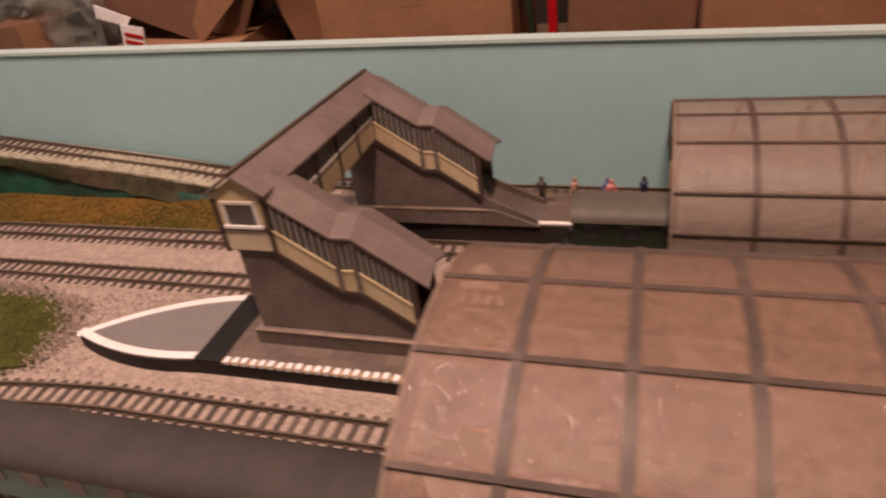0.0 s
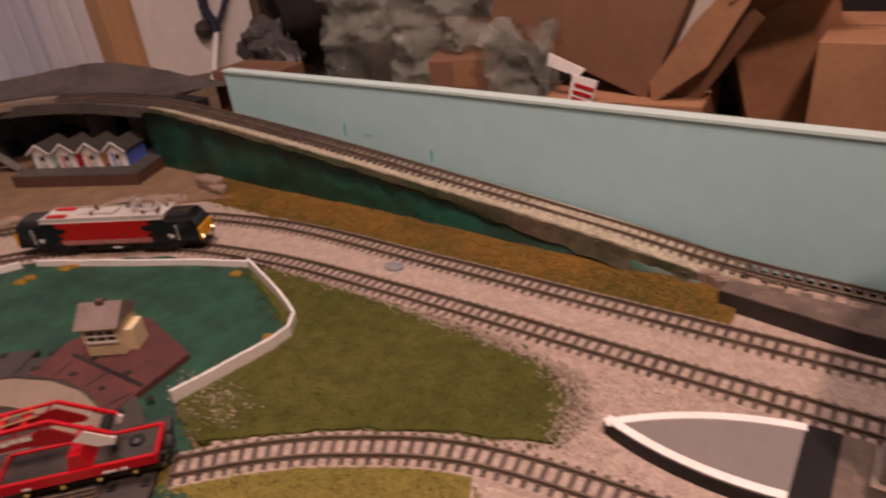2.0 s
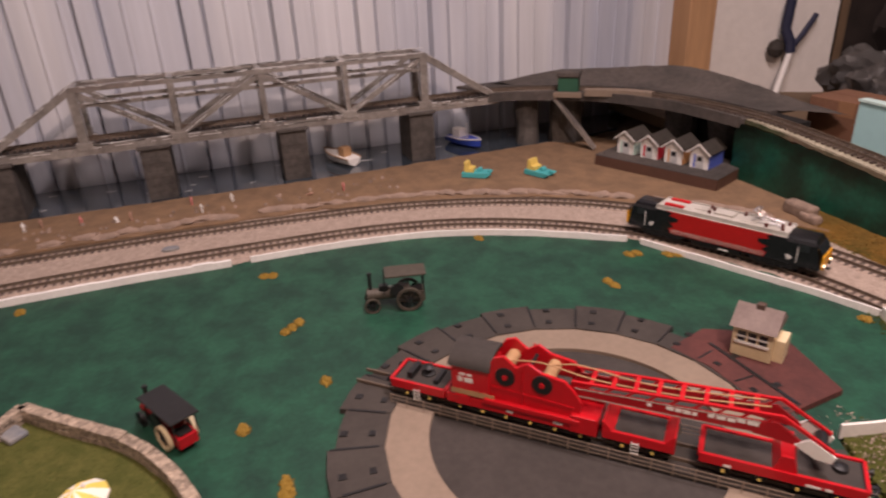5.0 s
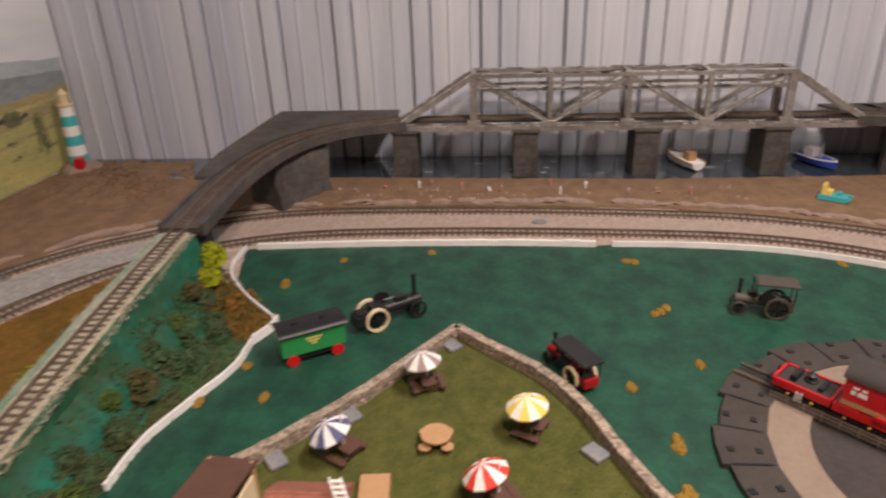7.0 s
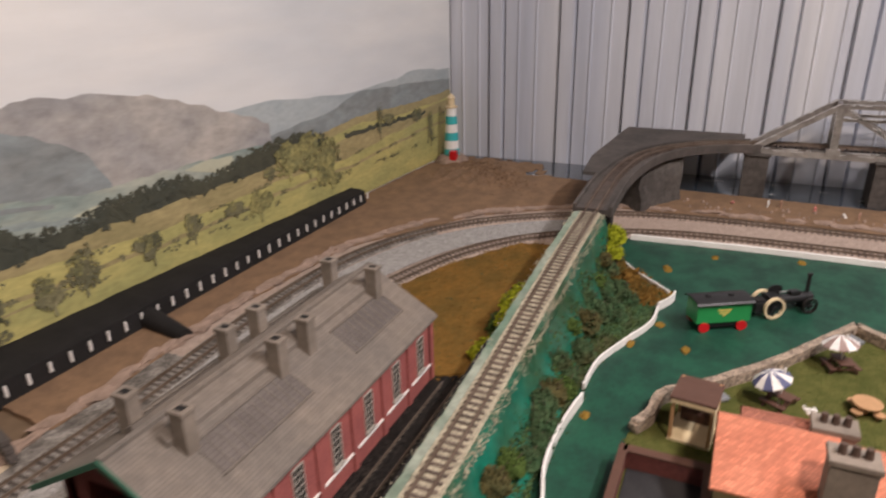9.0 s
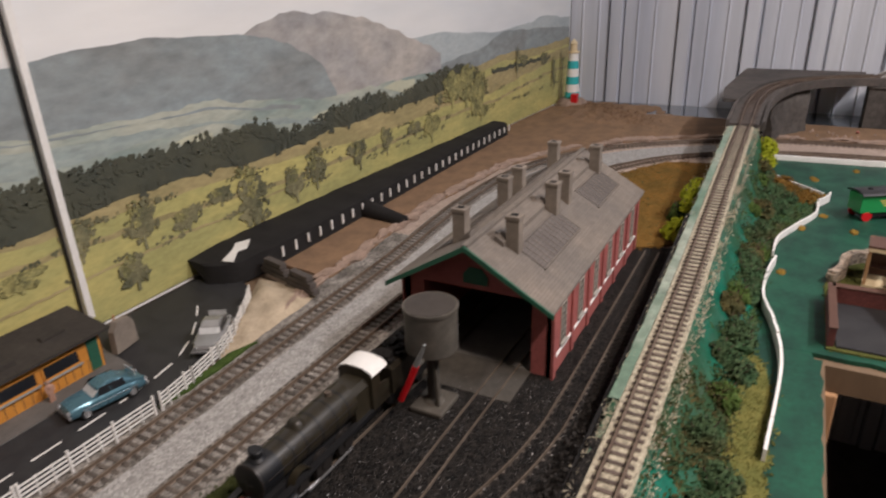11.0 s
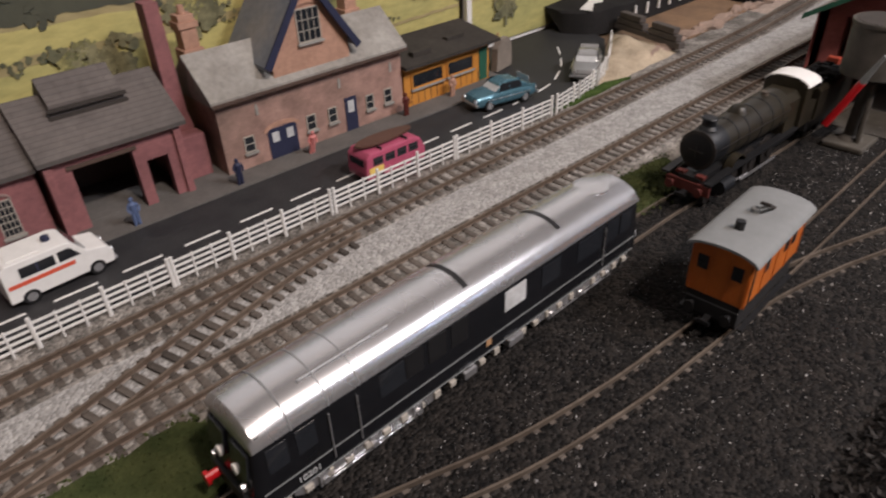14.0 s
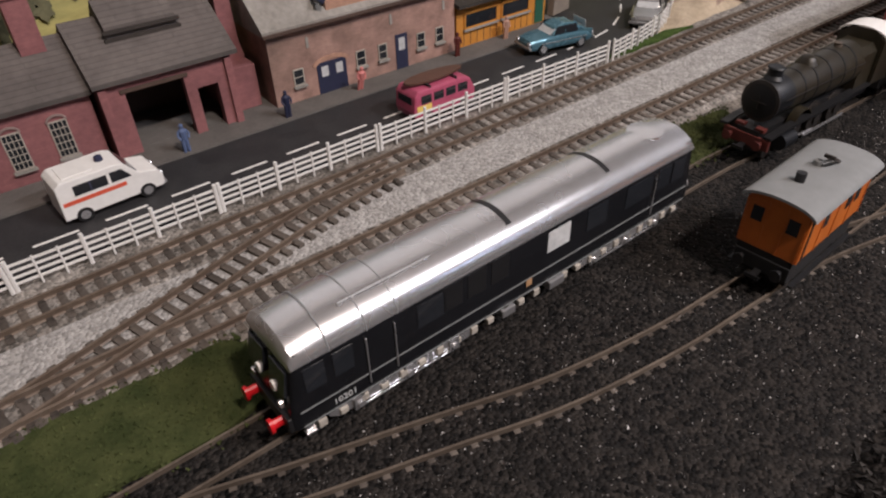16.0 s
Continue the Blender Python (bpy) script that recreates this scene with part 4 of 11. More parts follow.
bm = B()
rr = random.Random(77)
x = -112.5
while x < 60:
    top = WOOD_TOP(x)
    blots(bm, rr, x, top - 0.5 + rr.uniform(-0.5, 0.5), 0.9, rr.uniform(0.6, 1.3), 16, 0.32, BACK_Y + 0.31)
    if rr.random() < 0.7:
        blots(bm, rr, x, rr.uniform(WOOD_FOOT(x), top), 0.9, 0.8, 10, 0.36, BACK_Y + 0.315)
    x += 0.75
tagged(part("printed_wood_crowns", bm, M_FOREST, backdrop), "dark tree crowns of the printed wood", "", "", "stuff")
bm = B()
for k in range(130):
    x = rr.uniform(-160, 60)
    blots(bm, rr, x, rr.choice((YELLOW(x) - 2.2, 6.0, YELLOW(x))) + ridge(x, 0, 0, 0.3, 0.3, 8.7), rr.uniform(0.5, 1.8), rr.uniform(0.2, 0.6), 14, 0.2, BACK_Y + 0.32)
tagged(part("printed_hedge_bushes", bm, M_PTREE, backdrop), "dark bushes along the printed hedges", "", "", "stuff")


def printed_tree(k, x, z, h, w, material):
    """A ragged crown of several boughs, printed flat."""
    bm = B()
    yy = BACK_Y + 0.34 + 0.02 * (k % 9)
    rng = random.Random(k * 17 + 3)
    for b in range(11):
        blots(bm, rng, x + rng.uniform(-0.34, 0.34) * w, z + h * rng.uniform(0.28, 0.86), w * rng.uniform(0.18, 0.32), h * rng.uniform(0.1, 0.2), 30, w * 0.06, yy + 0.001 * b)
    bm.faces.new([bm.verts.new((x + dx, yy, zz)) for dx, zz in ((-w * 0.05, z), (w * 0.05, z), (w * 0.03, z + h * 0.6), (-w * 0.03, z + h * 0.6))])
    part("printed_tree", bm, material, backdrop)
    bm = B()
    for b in range(6):
        blots(bm, rng, x + w * rng.uniform(0.0, 0.34), z + h * rng.uniform(0.5, 0.9), w * rng.uniform(0.1, 0.2), h * rng.uniform(0.05, 0.12), 16, w * 0.045, yy + 0.013 + 0.0005 * b)
    part("printed_tree_highlight", bm, M_PTREELIGHT, backdrop)


TREES = [(-13.4, 8.3, 3.8, 3.2), (-24.4, 7.5, 4.2, 3.0), (-31.8, 6.2, 5.4, 3.6), (-38, 6.1, 2.8, 3.4), (-49, 1.8, 9.2, 5.2), (-57, 3.7, 5.5, 3.4), (-61.4, 4.4, 6.0, 3.4), (-29.8, 2.1, 4.2, 3.6),
         (-71.8, 4.6, 4.3, 2.6), (-18, 7.0, 1.8, 4.0), (-43.5, 7.4, 2.4, 3.2), (-79.3, 5.0, 4.8, 2.6), (-7.5, 8.2, 2.9, 2.6), (-101.5, 9.0, 6.6, 5.5), (-106.8, 8.2, 7.8, 6.4), (-112.6, 7.2, 7.4, 5.5), (-130.6, 10.1, 7.0, 1.8), (-152.2, 4.4, 8.0, 2.6), (-146, 11.2, 3.0, 3.2),
         (-96.4, 9.4, 2.8, 2.2), (-93.5, 4.0, 5.2, 4.6), (-70.8, 6.9, 2.2, 3.0), (-113, 4.4, 4.6, 6.0), (-88, 6.4, 3.0, 3.4), (6, 8.6, 3.0, 4.2), (14, 5.5, 4.5, 4.5), (24, 7.0, 3.0, 5.0), (33, 6.0, 4.0, 5.0), (44, 8.0, 3.0, 5.0), (-134, 12.6, 2.4, 3.6)]
for k, (x, z, h, w) in enumerate(TREES):
    printed_tree(k, x, z, h * 1.1, w * 1.2, M_PTREELIGHT if k in (12, 13, 14, 15, 20, 22, 9) else M_PTREE)
# the poster comes forward towards the tin wall
for leaf in backdrop.children:
    for v in leaf.data.vertices:
        v.co.y += max(0.0, -0.5 - v.co.x) * 0.0596
bm = bx(-23.55, BACK_Y + 0.5, 2, -22.85, BACK_Y + 1.2, 62)
solid("backdrop_batten", bm, M_WHITE, "white plastic batten over the joint of the poster", "batten")
# black strip on the poster stands in for the batten's shadow
part("shadow_gap", bx(-22.82, BACK_Y + 0.3, 2, -22.62, BACK_Y + 0.6, 62), M_BLACK, bpy.data.objects["backdrop_batten"], "black strip painted as the shadow beside the batten")

# ---- pale turquoise backboard of the north side; its foot follows the incline
bm = B()
extr(bm, [(-102.2, 14.5), (-67, 14.2), (-36, 13.6), (-10, 13.1), (16, 12.5), (119, 10.2), (119, -0.3), (-4, -0.3), (-34, 0.2), (-62, 4.2), (-102.2, 8.8)], "y", 52.6, 53.7)
board = solid("backboard", bm, M_BOARD, "pale turquoise painted backboard with pencil marks", "backboard", kind="structure")
bm = extr(B(), [(-102.3, 14.5), (-67, 14.2), (-36, 13.6), (-10, 13.1), (16, 12.5), (119, 10.2), (119, 10.5), (16, 12.8), (-10, 13.4), (-36, 13.9), (-67, 14.5), (-102.3, 14.8)], "y", 52.4, 53.9)
part("board_edge", bm, M_BOARDEDGE, board, "paler top edge")
for x, z, h in ((-81.4, 7.7, 1.6), (-68.4, 6.0, 1.4), (-78.0, 8.0, 0.25), (-77.2, 8.1, 0.25)):
    part("paint_mark", bx(x, 52.5, z, x + 0.22, 52.62, z + h), M_TEAL, board, "turquoise brush mark")


# ---- railway track
SLEEPER = bmesh.new()
box(SLEEPER, -1.5, -0.19, 0.0, 1.5, 0.19, 0.26)
for sx in (-0.84, 0.84):
    box(SLEEPER, sx - 0.22, -0.15, 0.26, sx + 0.22, 0.15, 0.34)


def mesh_of(name, bm, material):
    data = bpy.data.meshes.new(name)
    bmesh.ops.recalc_face_normals(bm, faces=bm.faces)
    bm.to_mesh(data)
    bm.free()
    data.transform(Matrix.Scale(0.01, 4))
    data.materials.append(material)
    return data


SHORT = bmesh.new()
box(SHORT, -1.18, -0.17, 0.0, 1.18, 0.17, 0.26)
for sx in (-0.74, 0.74):
    box(SHORT, sx - 0.2, -0.14, 0.26, sx + 0.2, 0.14, 0.34)
SLEEPER_DARK = mesh_of("sleeper", SLEEPER.copy(), M_SLEEPER_DARK)
SLEEPER_MESH = mesh_of("sleeper", SLEEPER, M_SLEEPER)
SLEEPER_SHORT = mesh_of("sleeper", SHORT, M_SLEEPER)
RAIL_SECTION = [(-0.11, 0.24), (0.11, 0.24), (0.045, 0.32), (0.045, 0.5), (0.09, 0.54), (0.09, 0.62), (-0.09, 0.62), (-0.09, 0.54), (-0.045, 0.5), (-0.045, 0.32)]


BED_SOUTH = -84.0


def track(nodes, label, group, lift=0.06, dark=False, bed=None, pieces=58, pitch=0.92, rail=None, bed_half=2.1, gauge=0.825, sleepers=None):
    """Lengths of track joined end to end: two rails and their sleepers, on an optional bed of stone."""
    pts = smooth_path(nodes, pitch)
    n = len(pts)
    for a in range(0, n - 1, pieces):
        seg = pts[a:a + pieces + 1]
        if len(seg) < 3:
            continue
        t = thing("railway_track", label, "railway track", group=group)
        for s in (-gauge, gauge):
            part("rail", sweep(B(), [p + Vector((0, 0, lift)) for p in seg], [(u * (0.62 if dark else 0.85) + s, v) for u, v in RAIL_SECTION]), rail or (M_RUSTRAIL if dark else M_RAIL), t)
        for i, p in enumerate(seg[:-1]):
            d = seg[i + 1] - p
            share("sleeper", sleepers or SLEEPER_DARK if sleepers or dark or p.y < -98 else SLEEPER_MESH, t, pose(p.x / 100, p.y / 100, (p.z + lift) / 100, 0, -math.degrees(math.asin(0)) , math.degrees(math.atan2(d.y, d.x)) - 90 + rough(p.x, p.y, 3.0, 1.5)))
        if bed:
            h = lift + 0.2
            bed_m = bed if bed is not M_GREYBALLAST else M_DIRT if seg[len(seg) // 2].y < -103 else M_BALLAST
            part("track_bed", sweep(B(), seg, [(-bed_half, -0.3), (bed_half, -0.3), (bed_half - 0.5, h), (-bed_half + 0.5, h)]), bed_m, t, "stone bed under the sleepers")
    return pts


OUTER = [(110, 41.2), (40, 41.2), (-33, 41.2), (-60, 41.2), (-84, 40.6), (-104, 34.4), (-118.5, 21.5), (-127.5, 2), (-130.6, -17), (-132, -45), (-130.6, -74.6), (-121.5, -95), (-110, -107.5), (-94.5, -114.6), (-75, -116.4), (-48, -115), (0, -114.5), (60, -113.6), (110, -113.6)]
INNER = [(110, 35), (40, 35), (-31, 35.1), (-62, 35), (-80, 33.9), (-96, 29.6), (-108, 20.6), (-117, 7.5), (-121.4, -6), (-123, -25), (-123.5, -50), (-121.6, -72), (-114, -88.5), (-103, -98.2), (-89.5, -103.8), (-74, -106.9), (-50, -107.7), (5, -107.8), (60, -107.6), (110, -107.6)]
track([(x, y, 0.0) for x, y in OUTER], "nickel-railed model track on brown sleepers, outer line", "main line track", bed=M_GREYBALLAST)
track([(x, y, 0.0) for x, y in INNER], "nickel-railed model track on brown sleepers, inner line", "main line track", bed=M_GREYBALLAST)
# stone between the two lines
mid_o, mid_i = smooth_path([(x, y, 0) for x, y in OUTER], 1.6), smooth_path([(x, y, 0) for x, y in INNER], 1.6)
rows = []
for p in mid_o:
    q = min(mid_i, key=lambda v: (v - p).length_squared)
    rows.append((p.lerp(q, 0.2), p.lerp(q, 0.8)))
for south, material, label in ((False, M_BALLAST, "pinkish stone chippings between the two running lines"), (True, M_GREYBALLAST, "grey stone chippings between the two running lines")):
    bm = B()
    for (a, b), (c, d) in zip(rows[:-1], rows[1:]):
        if (a - c).length < 4 and (b - d).length < 4 and (a.y < BED_SOUTH) == south:
            bm.faces.new([bm.verts.new((v.x, v.y, 0.16 + rough(v.x, v.y, 0.6, 0.05))) for v in (a, c, d, b)])
    bmesh.ops.remove_doubles(bm, verts=bm.verts, dist=0.002)
    structure("ground_six_foot", bm, material, label, "ground")
NEAR = [(-61.2, 9.8, 0), (-57.0, 13.6, 0), (-52, 17.0, 0), (-44, 20.6, 0), (-33, 22.1, 0), (-20, 22.2, 0), (40, 22.2, 0), (110, 22.2, 0)]
track(NEAR, "model track from the turntable to the platform", "station track", bed=M_BALLAST)
track([(-38, 15.8, 0), (-30, 16.0, 0), (40, 16.0, 0), (110, 16.0, 0)], "short model siding with a coach on it", "station track", bed=M_BALLAST)
# the climbing line behind the bank, over the bridge and back along the embankment
CLIMB = [(80, 49.6, 0.6), (0, 49.6, 0.6), (-30, 50.2, 1.0), (-45, 50.4, 2.6), (-62, 50.5, 4.6), (-82, 50.5, 6.9), (-102, 50.6, 8.7), (-116, 50.2, 9.6), (-130, 47, 9.9), (-143, 40, 9.9), (-151, 28, 9.9), (-153.2, 12, 9.9), (-153.2, -40, 9.9), (-152, -58, 9.9), (-146, -70, 9.9), (-136, -77, 9.8), (-122, -79.4, 9.4), (-104, -79.6, 8.5)]
track(CLIMB, "model track on the climbing line", "climbing line track", lift=0.1, bed=None)
RETURN = [(-104, -79.6, 8.5), (-90, -79.65, 7.55), (-78, -79.7, 6.4), (-70, -79.7, 5.6), (-62, -79.7, 4.75), (-55, -79.7, 4.2), (-48, -79.7, 3.85), (-40, -79.75, 3.5), (-30, -79.85, 3.1), (-20, -79.95, 2.75), (-10, -80.05, 2.45), (40, -80.2, 2.2), (110, -80.2, 2.2)]
track(RETURN, "model track half sunk in cream ballast on the embankment", "climbing line track", lift=0.02, bed=None, gauge=0.74, sleepers=SLEEPER_SHORT)
# yard sidings
track([(110, -100.2, 0), (24, -100.4, 0), (-5, -100.8, 0), (-15, -100.3, 0), (-40, -99.2, 0), (-66, -98.8, 0)], "oily rails sunk in the black yard", "yard track", lift=-0.25, dark=True)
track([(34, -100.0, 0), (28, -98.8, 0), (23.6, -97.4, 0), (18, -95.7, 0), (13, -94.2, 0), (7, -93.2, 0), (2, -92.8, 0), (-4, -92.2, 0), (-9.5, -90.9, 0), (-14.6, -89.2, 0), (-20.0, -87.5, 0), (-26.4, -86.3, 0), (-34, -86.0, 0), (-67, -86.0, 0)], "rusty curved siding sunk in the black yard", "yard track", lift=-0.22, dark=True)
track([(0, -92.7, 0), (-12, -92.55, 0), (-25, -92.6, 0), (-45, -92.4, 0), (-66, -92.4, 0)], "oily shed road sunk in the black yard", "yard track", lift=-0.25, dark=True)
# crossover between the running lines
track([(40, -106.7, 0), (33, -107.4, 0), (28, -108.6, 0), (23, -110.0, 0), (18, -111.5, 0), (12.5, -112.9, 0), (7, -113.7, 0)], "crossover rails joining the running lines", "main line track", lift=0.09)

# ---- rolling stock: x runs along the vehicle, z = 0 on the rails
def wheel(name, x, y, r, parent, material=None, w=0.28):
    bm = B()
    s = 1 if y > 0 else -1
    cyl(bm, (x, y - s * w / 2, r), (x, y + s * w / 2, r), r, n=18)
    cyl(bm, (x, y - s * w / 2 - s * 0.06, r), (x, y - s * w / 2, r), r * 1.12, n=18)
    cyl(bm, (x, y + s * w / 2, r), (x, y + s * (w / 2 + 0.12), r), r * 0.3, n=10)
    return part(name, bm, material or M_WHEEL, parent)


def bogie(parent, x, half, axles, material, r=0.58, w=1.55):
    b = part("bogie_frame", bx(x - half, -w + 0.5, 0.5, x + half, w - 0.5, 1.05, 0.05), M_BLACK, parent)
    for s in (-1, 1):
        bm = B()
        extr(bm, [(x - half, 0.75), (x - half + 0.4, 0.45), (x + half - 0.4, 0.45), (x + half, 0.75), (x + half, 1.1), (x - half, 1.1)], "y", s * w - 0.1, s * w + 0.1)
        for a in axles:
            box(bm, x + a - 0.25, s * w - 0.22, 0.35, x + a + 0.25, s * w + 0.22, 0.95)
            cyl(bm, (x + a, s * w, 0.6), (x + a, s * (w + 0.3), 0.6), 0.16, n=8)
        for a, c in zip(axles[:-1], axles[1:]):
            m = x + (a + c) / 2
            for k in range(4):
                cyl(bm, (m, s * w, 0.5 + 0.14 * k), (m, s * w, 0.58 + 0.14 * k), 0.2, n=8)
            beam(bm, (x + a, s * (w + 0.16), 0.36), (x + c, s * (w + 0.16), 0.36), 0.07, 0.07)
        part("bogie_side", bm, material, parent)
    for a in axles:
        for s in (-1, 1):
            wheel("wheel", x + a, s * 0.85, r, parent)
    return b


def buffers(parent, x, d, material=None, beam_material=None, z=1.25, w=1.55):
    part("buffer_beam", bx(min(x, x - d * 0.25), -w, z - 0.38, max(x, x - d * 0.25), w, z + 0.34, 0.04), beam_material or M_BLACK, parent)
    for s in (-1, 1):
        bm = B()
        cyl(bm, (x, s * 1.05, z), (x + d * 0.45, s * 1.05, z), 0.15, n=10)
        cyl(bm, (x + d * 0.45, s * 1.05, z), (x + d * 0.55, s * 1.05, z), 0.3, n=14)
        part("buffer", bm, material or M_BLACK, parent, smooth=True)
    bm = B()
    beam(bm, (x, 0, z - 0.35), (x + d * 0.8, 0, z - 0.35), 0.35, 0.14)
    beam(bm, (x + d * 0.8, -0.4, z - 0.35), (x + d * 0.8, 0.4, z - 0.35), 0.12, 0.2)
    part("coupling", bm, M_BLACK, parent)


def electric_locomotive(x, y, z, rz):
    t = thing("electric_locomotive", "red and charcoal electric locomotive with pale grey roof and yellow nose", "locomotive", x, y, z, rz)
    body = part("body", bx(-7.3, -1.72, 1.15, 7.3, 1.72, 4.35, 0.08), M_LOCORED, t, "red side with three white stripes")
    for s in (-1, 1):
        for k in range(3):
            part("stripe", bx(-5.3, s * 1.74 - 0.02, 1.34 + 0.2 * k, 5.3, s * 1.74 + 0.02, 1.38 + 0.2 * k), M_DULLWHITE, body)
        for d in (-1, 1):
            bm = extr(B(), [(d * 5.3, 1.17), (d * 7.32, 1.17), (d * 7.32, 4.32), (d * 5.9, 4.32), (d * 5.3, 4.05), (d * 5.7, 3.7), (d * 4.5, 3.45), (d * 4.6, 3.0), (d * 5.6, 2.7), (d * 5.0, 2.2), (d * 5.6, 1.9)], "y", s * 1.745 - 0.02, s * 1.745 + 0.02)
            part("dark_panel", bm, M_LOCOBLACK, body, "black torn-edge panel")
            bm = B()
            beam(bm, (d * 7.6, s * 1.76, 1.75), (d * 8.1, s * 1.76, 2.1), 0.05, 0.16)
            beam(bm, (d * 7.4, s * 1.76, 2.15), (d * 8.1, s * 1.76, 1.95), 0.05, 0.12)
            beam(bm, (d * 7.7, s * 1.76, 2.3), (d * 7.95, s * 1.76, 1.7), 0.05, 0.12)
            part("white_emblem", bm, M_WHITE, body, "white painted emblem")
    for d in (-1, 1):
        cab_bm = extr(B(), [(-1.72, 1.05), (1.72, 1.05), (1.73, 3.95), (1.62, 4.32), (1.35, 4.6), (0.7, 4.74), (-0.7, 4.74), (-1.35, 4.6), (-1.62, 4.32), (-1.73, 3.95)], "x", min(d * 7.3, d * 11.0), max(d * 7.3, d * 11.0))
        for v in cab_bm.verts:
            if abs(v.co.x) > 10:
                v.co.x -= d * (max(0.0, v.co.z - 2.9) * 0.52 + 0.12 * (abs(v.co.y) / 1.73) ** 2)
                v.co.y *= 0.97
        cab = part("cab", cab_bm, M_LOCOBLACK, t, "charcoal cab")
        part("nose_panel", bx(min(d * 10.95, d * 11.14), -1.62, 1.2, max(d * 10.95, d * 11.14), 1.62, 2.92, 0.06), M_YELLOW, cab, "yellow warning nose")
        for s in (-0.8, 0.8):
            part("windscreen", extr(B(), [(d * 10.86, 3.06), (d * 10.98, 3.06), (d * 10.49, 4.0), (d * 10.37, 4.0)], "y", s - 0.7, s + 0.7), M_GLASS, cab)
            part("headlamp", cyl(B(), (d * 11.12, s * 1.5, 1.6), (d * 11.22, s * 1.5, 1.6), 0.17, n=12), M_LAMPWHITE if d < 0 else M_LAMPWARM, cab, "lit headlamp")
        for s in (-1, 1):
            part("side_window", bx(d * 9.2 - 0.5, s * 1.715 - 0.02, 3.0, d * 9.2 + 0.5, s * 1.715 + 0.02, 3.95), M_GLASS, cab)
            part("handrail", tube(B(), [(d * 8.6, s * 1.8, 1.5), (d * 8.6, s * 1.8, 3.6)], 0.04), M_WHITE, cab)
        buffers(t, d * 10.7, d)
    roof = part("roof", extr(B(), [(-1.72, 4.35), (1.72, 4.35), (1.3, 4.85), (-1.3, 4.85)], "x", -7.35, 7.35), M_LOCOROOF, t, "pale grey equipment roof")
    for s in (-1, 1):
        part("roof_lip", bx(-7.35, s * 1.6 - 0.06, 4.3, 7.35, s * 1.6 + 0.06, 4.95), M_LOCOROOF, roof)
        part("red_grille", bx(-6.6, s * 1.0 - 0.28, 4.85, -4.3, s * 1.0 + 0.28, 5.12, 0.03), M_RED, roof, "red roof grille")
    for x0, y0, w, d, h in ((0.2, 0, 1.1, 0.8, 0.32), (-2.6, 0.2, 0.7, 0.7, 0.12), (3.0, -0.2, 0.9, 0.7, 0.1)):
        part("roof_box", bx(x0 - w, y0 - d, 4.85, x0 + w, y0 + d, 4.85 + h, 0.05), M_LOCOROOF, roof)
    for x0, y0 in ((-1.7, 0.9), (-1.4, -0.7), (-1.2, 0.4), (2.1, 1.0), (3.5, 1.0), (5.1, 1.0), (6.8, 0.8), (4.9, -1.0), (6.6, -1.0), (6.4, -0.3)):
        bm = B()
        for k in range(3):
            cyl(bm, (x0, y0, 4.85 + 0.16 * k), (x0, y0, 4.97 + 0.16 * k), 0.2 - 0.02 * k, n=10)
        part("insulator", bm, M_BUFFER, roof, "dark red insulator")
    bm = B()
    for s in (-0.55, 0.55):
        tube(bm, [(3.9, s, 4.95), (6.2, s, 5.15), (4.4, s * 0.8, 5.5)], 0.05)
    for a in (3.8, 4.3):
        tube(bm, [(a, -0.95, 5.55), (a, 0.95, 5.55)], 0.05)
    tube(bm, [(6.2, -0.8, 5.12), (6.2, 0.8, 5.12)], 0.06)
    tube(bm, [(2.1, 1.0, 5.32), (3.5, 1.0, 5.32), (5.1, 1.0, 5.32), (6.8, 0.8, 5.32)], 0.04)
    for s in (-0.5, 0.5):
        tube(bm, [(3.2, s, 4.95), (4.2, s, 5.9), (3.4, s * 0.9, 6.5)], 0.06)
    tube(bm, [(3.4, -0.9, 6.5), (3.4, 0.9, 6.5)], 0.08)
    tube(bm, [(3.7, -0.9, 6.5), (3.7, 0.9, 6.5)], 0.08)
    part("pantograph", bm, M_CHROME, roof, "folded silver pantograph")
    part("underframe", bx(-9.5, -1.4, 0.8, 9.5, 1.4, 1.2), M_BLACK, t)
    part("equipment_box", bx(-2.8, -1.6, 0.4, 2.8, 1.6, 1.15, 0.05), M_BLACK, t)
    part("white_pipe", bx(0.4, -1.66, 0.55, 1.5, -1.6, 0.75), M_WHITE, t)
    part("white_pipe", bx(0.4, 1.6, 0.55, 1.5, 1.66, 0.75), M_WHITE, t)
    for d in (-1, 1):
        bogie(t, d * 6.4, 2.6, (-1.55, 1.55), M_BLACK)
    return t


def on_track(nodes, near, half=6.4):
    """Pose of a vehicle whose two bogies stand on the line, close to a place."""
    pts = smooth_path([(a, b, 0) for a, b in nodes], 0.2)
    k = min(range(len(pts)), key=lambda i: (pts[i] - Vector((*near, 0))).length_squared)
    d = int(half / 0.2)
    p, q = pts[max(k - d, 0)], pts[min(k + d, len(pts) - 1)]
    c = (p + q) / 2
    return c.x, c.y, 0.7, math.degrees(math.atan2(p.y - q.y, p.x - q.x))


red_engine = electric_locomotive(*on_track(INNER, (-97.2, 28.6)))
red_engine.matrix_basis = red_engine.matrix_basis @ Matrix.Diagonal((1.03, 0.98, 0.9, 1))


def arch(half, z0, rise, n=12):
    return [(half * math.cos(math.pi * i / n), z0 + rise * math.sin(math.pi * i / n)) for i in range(n + 1)]


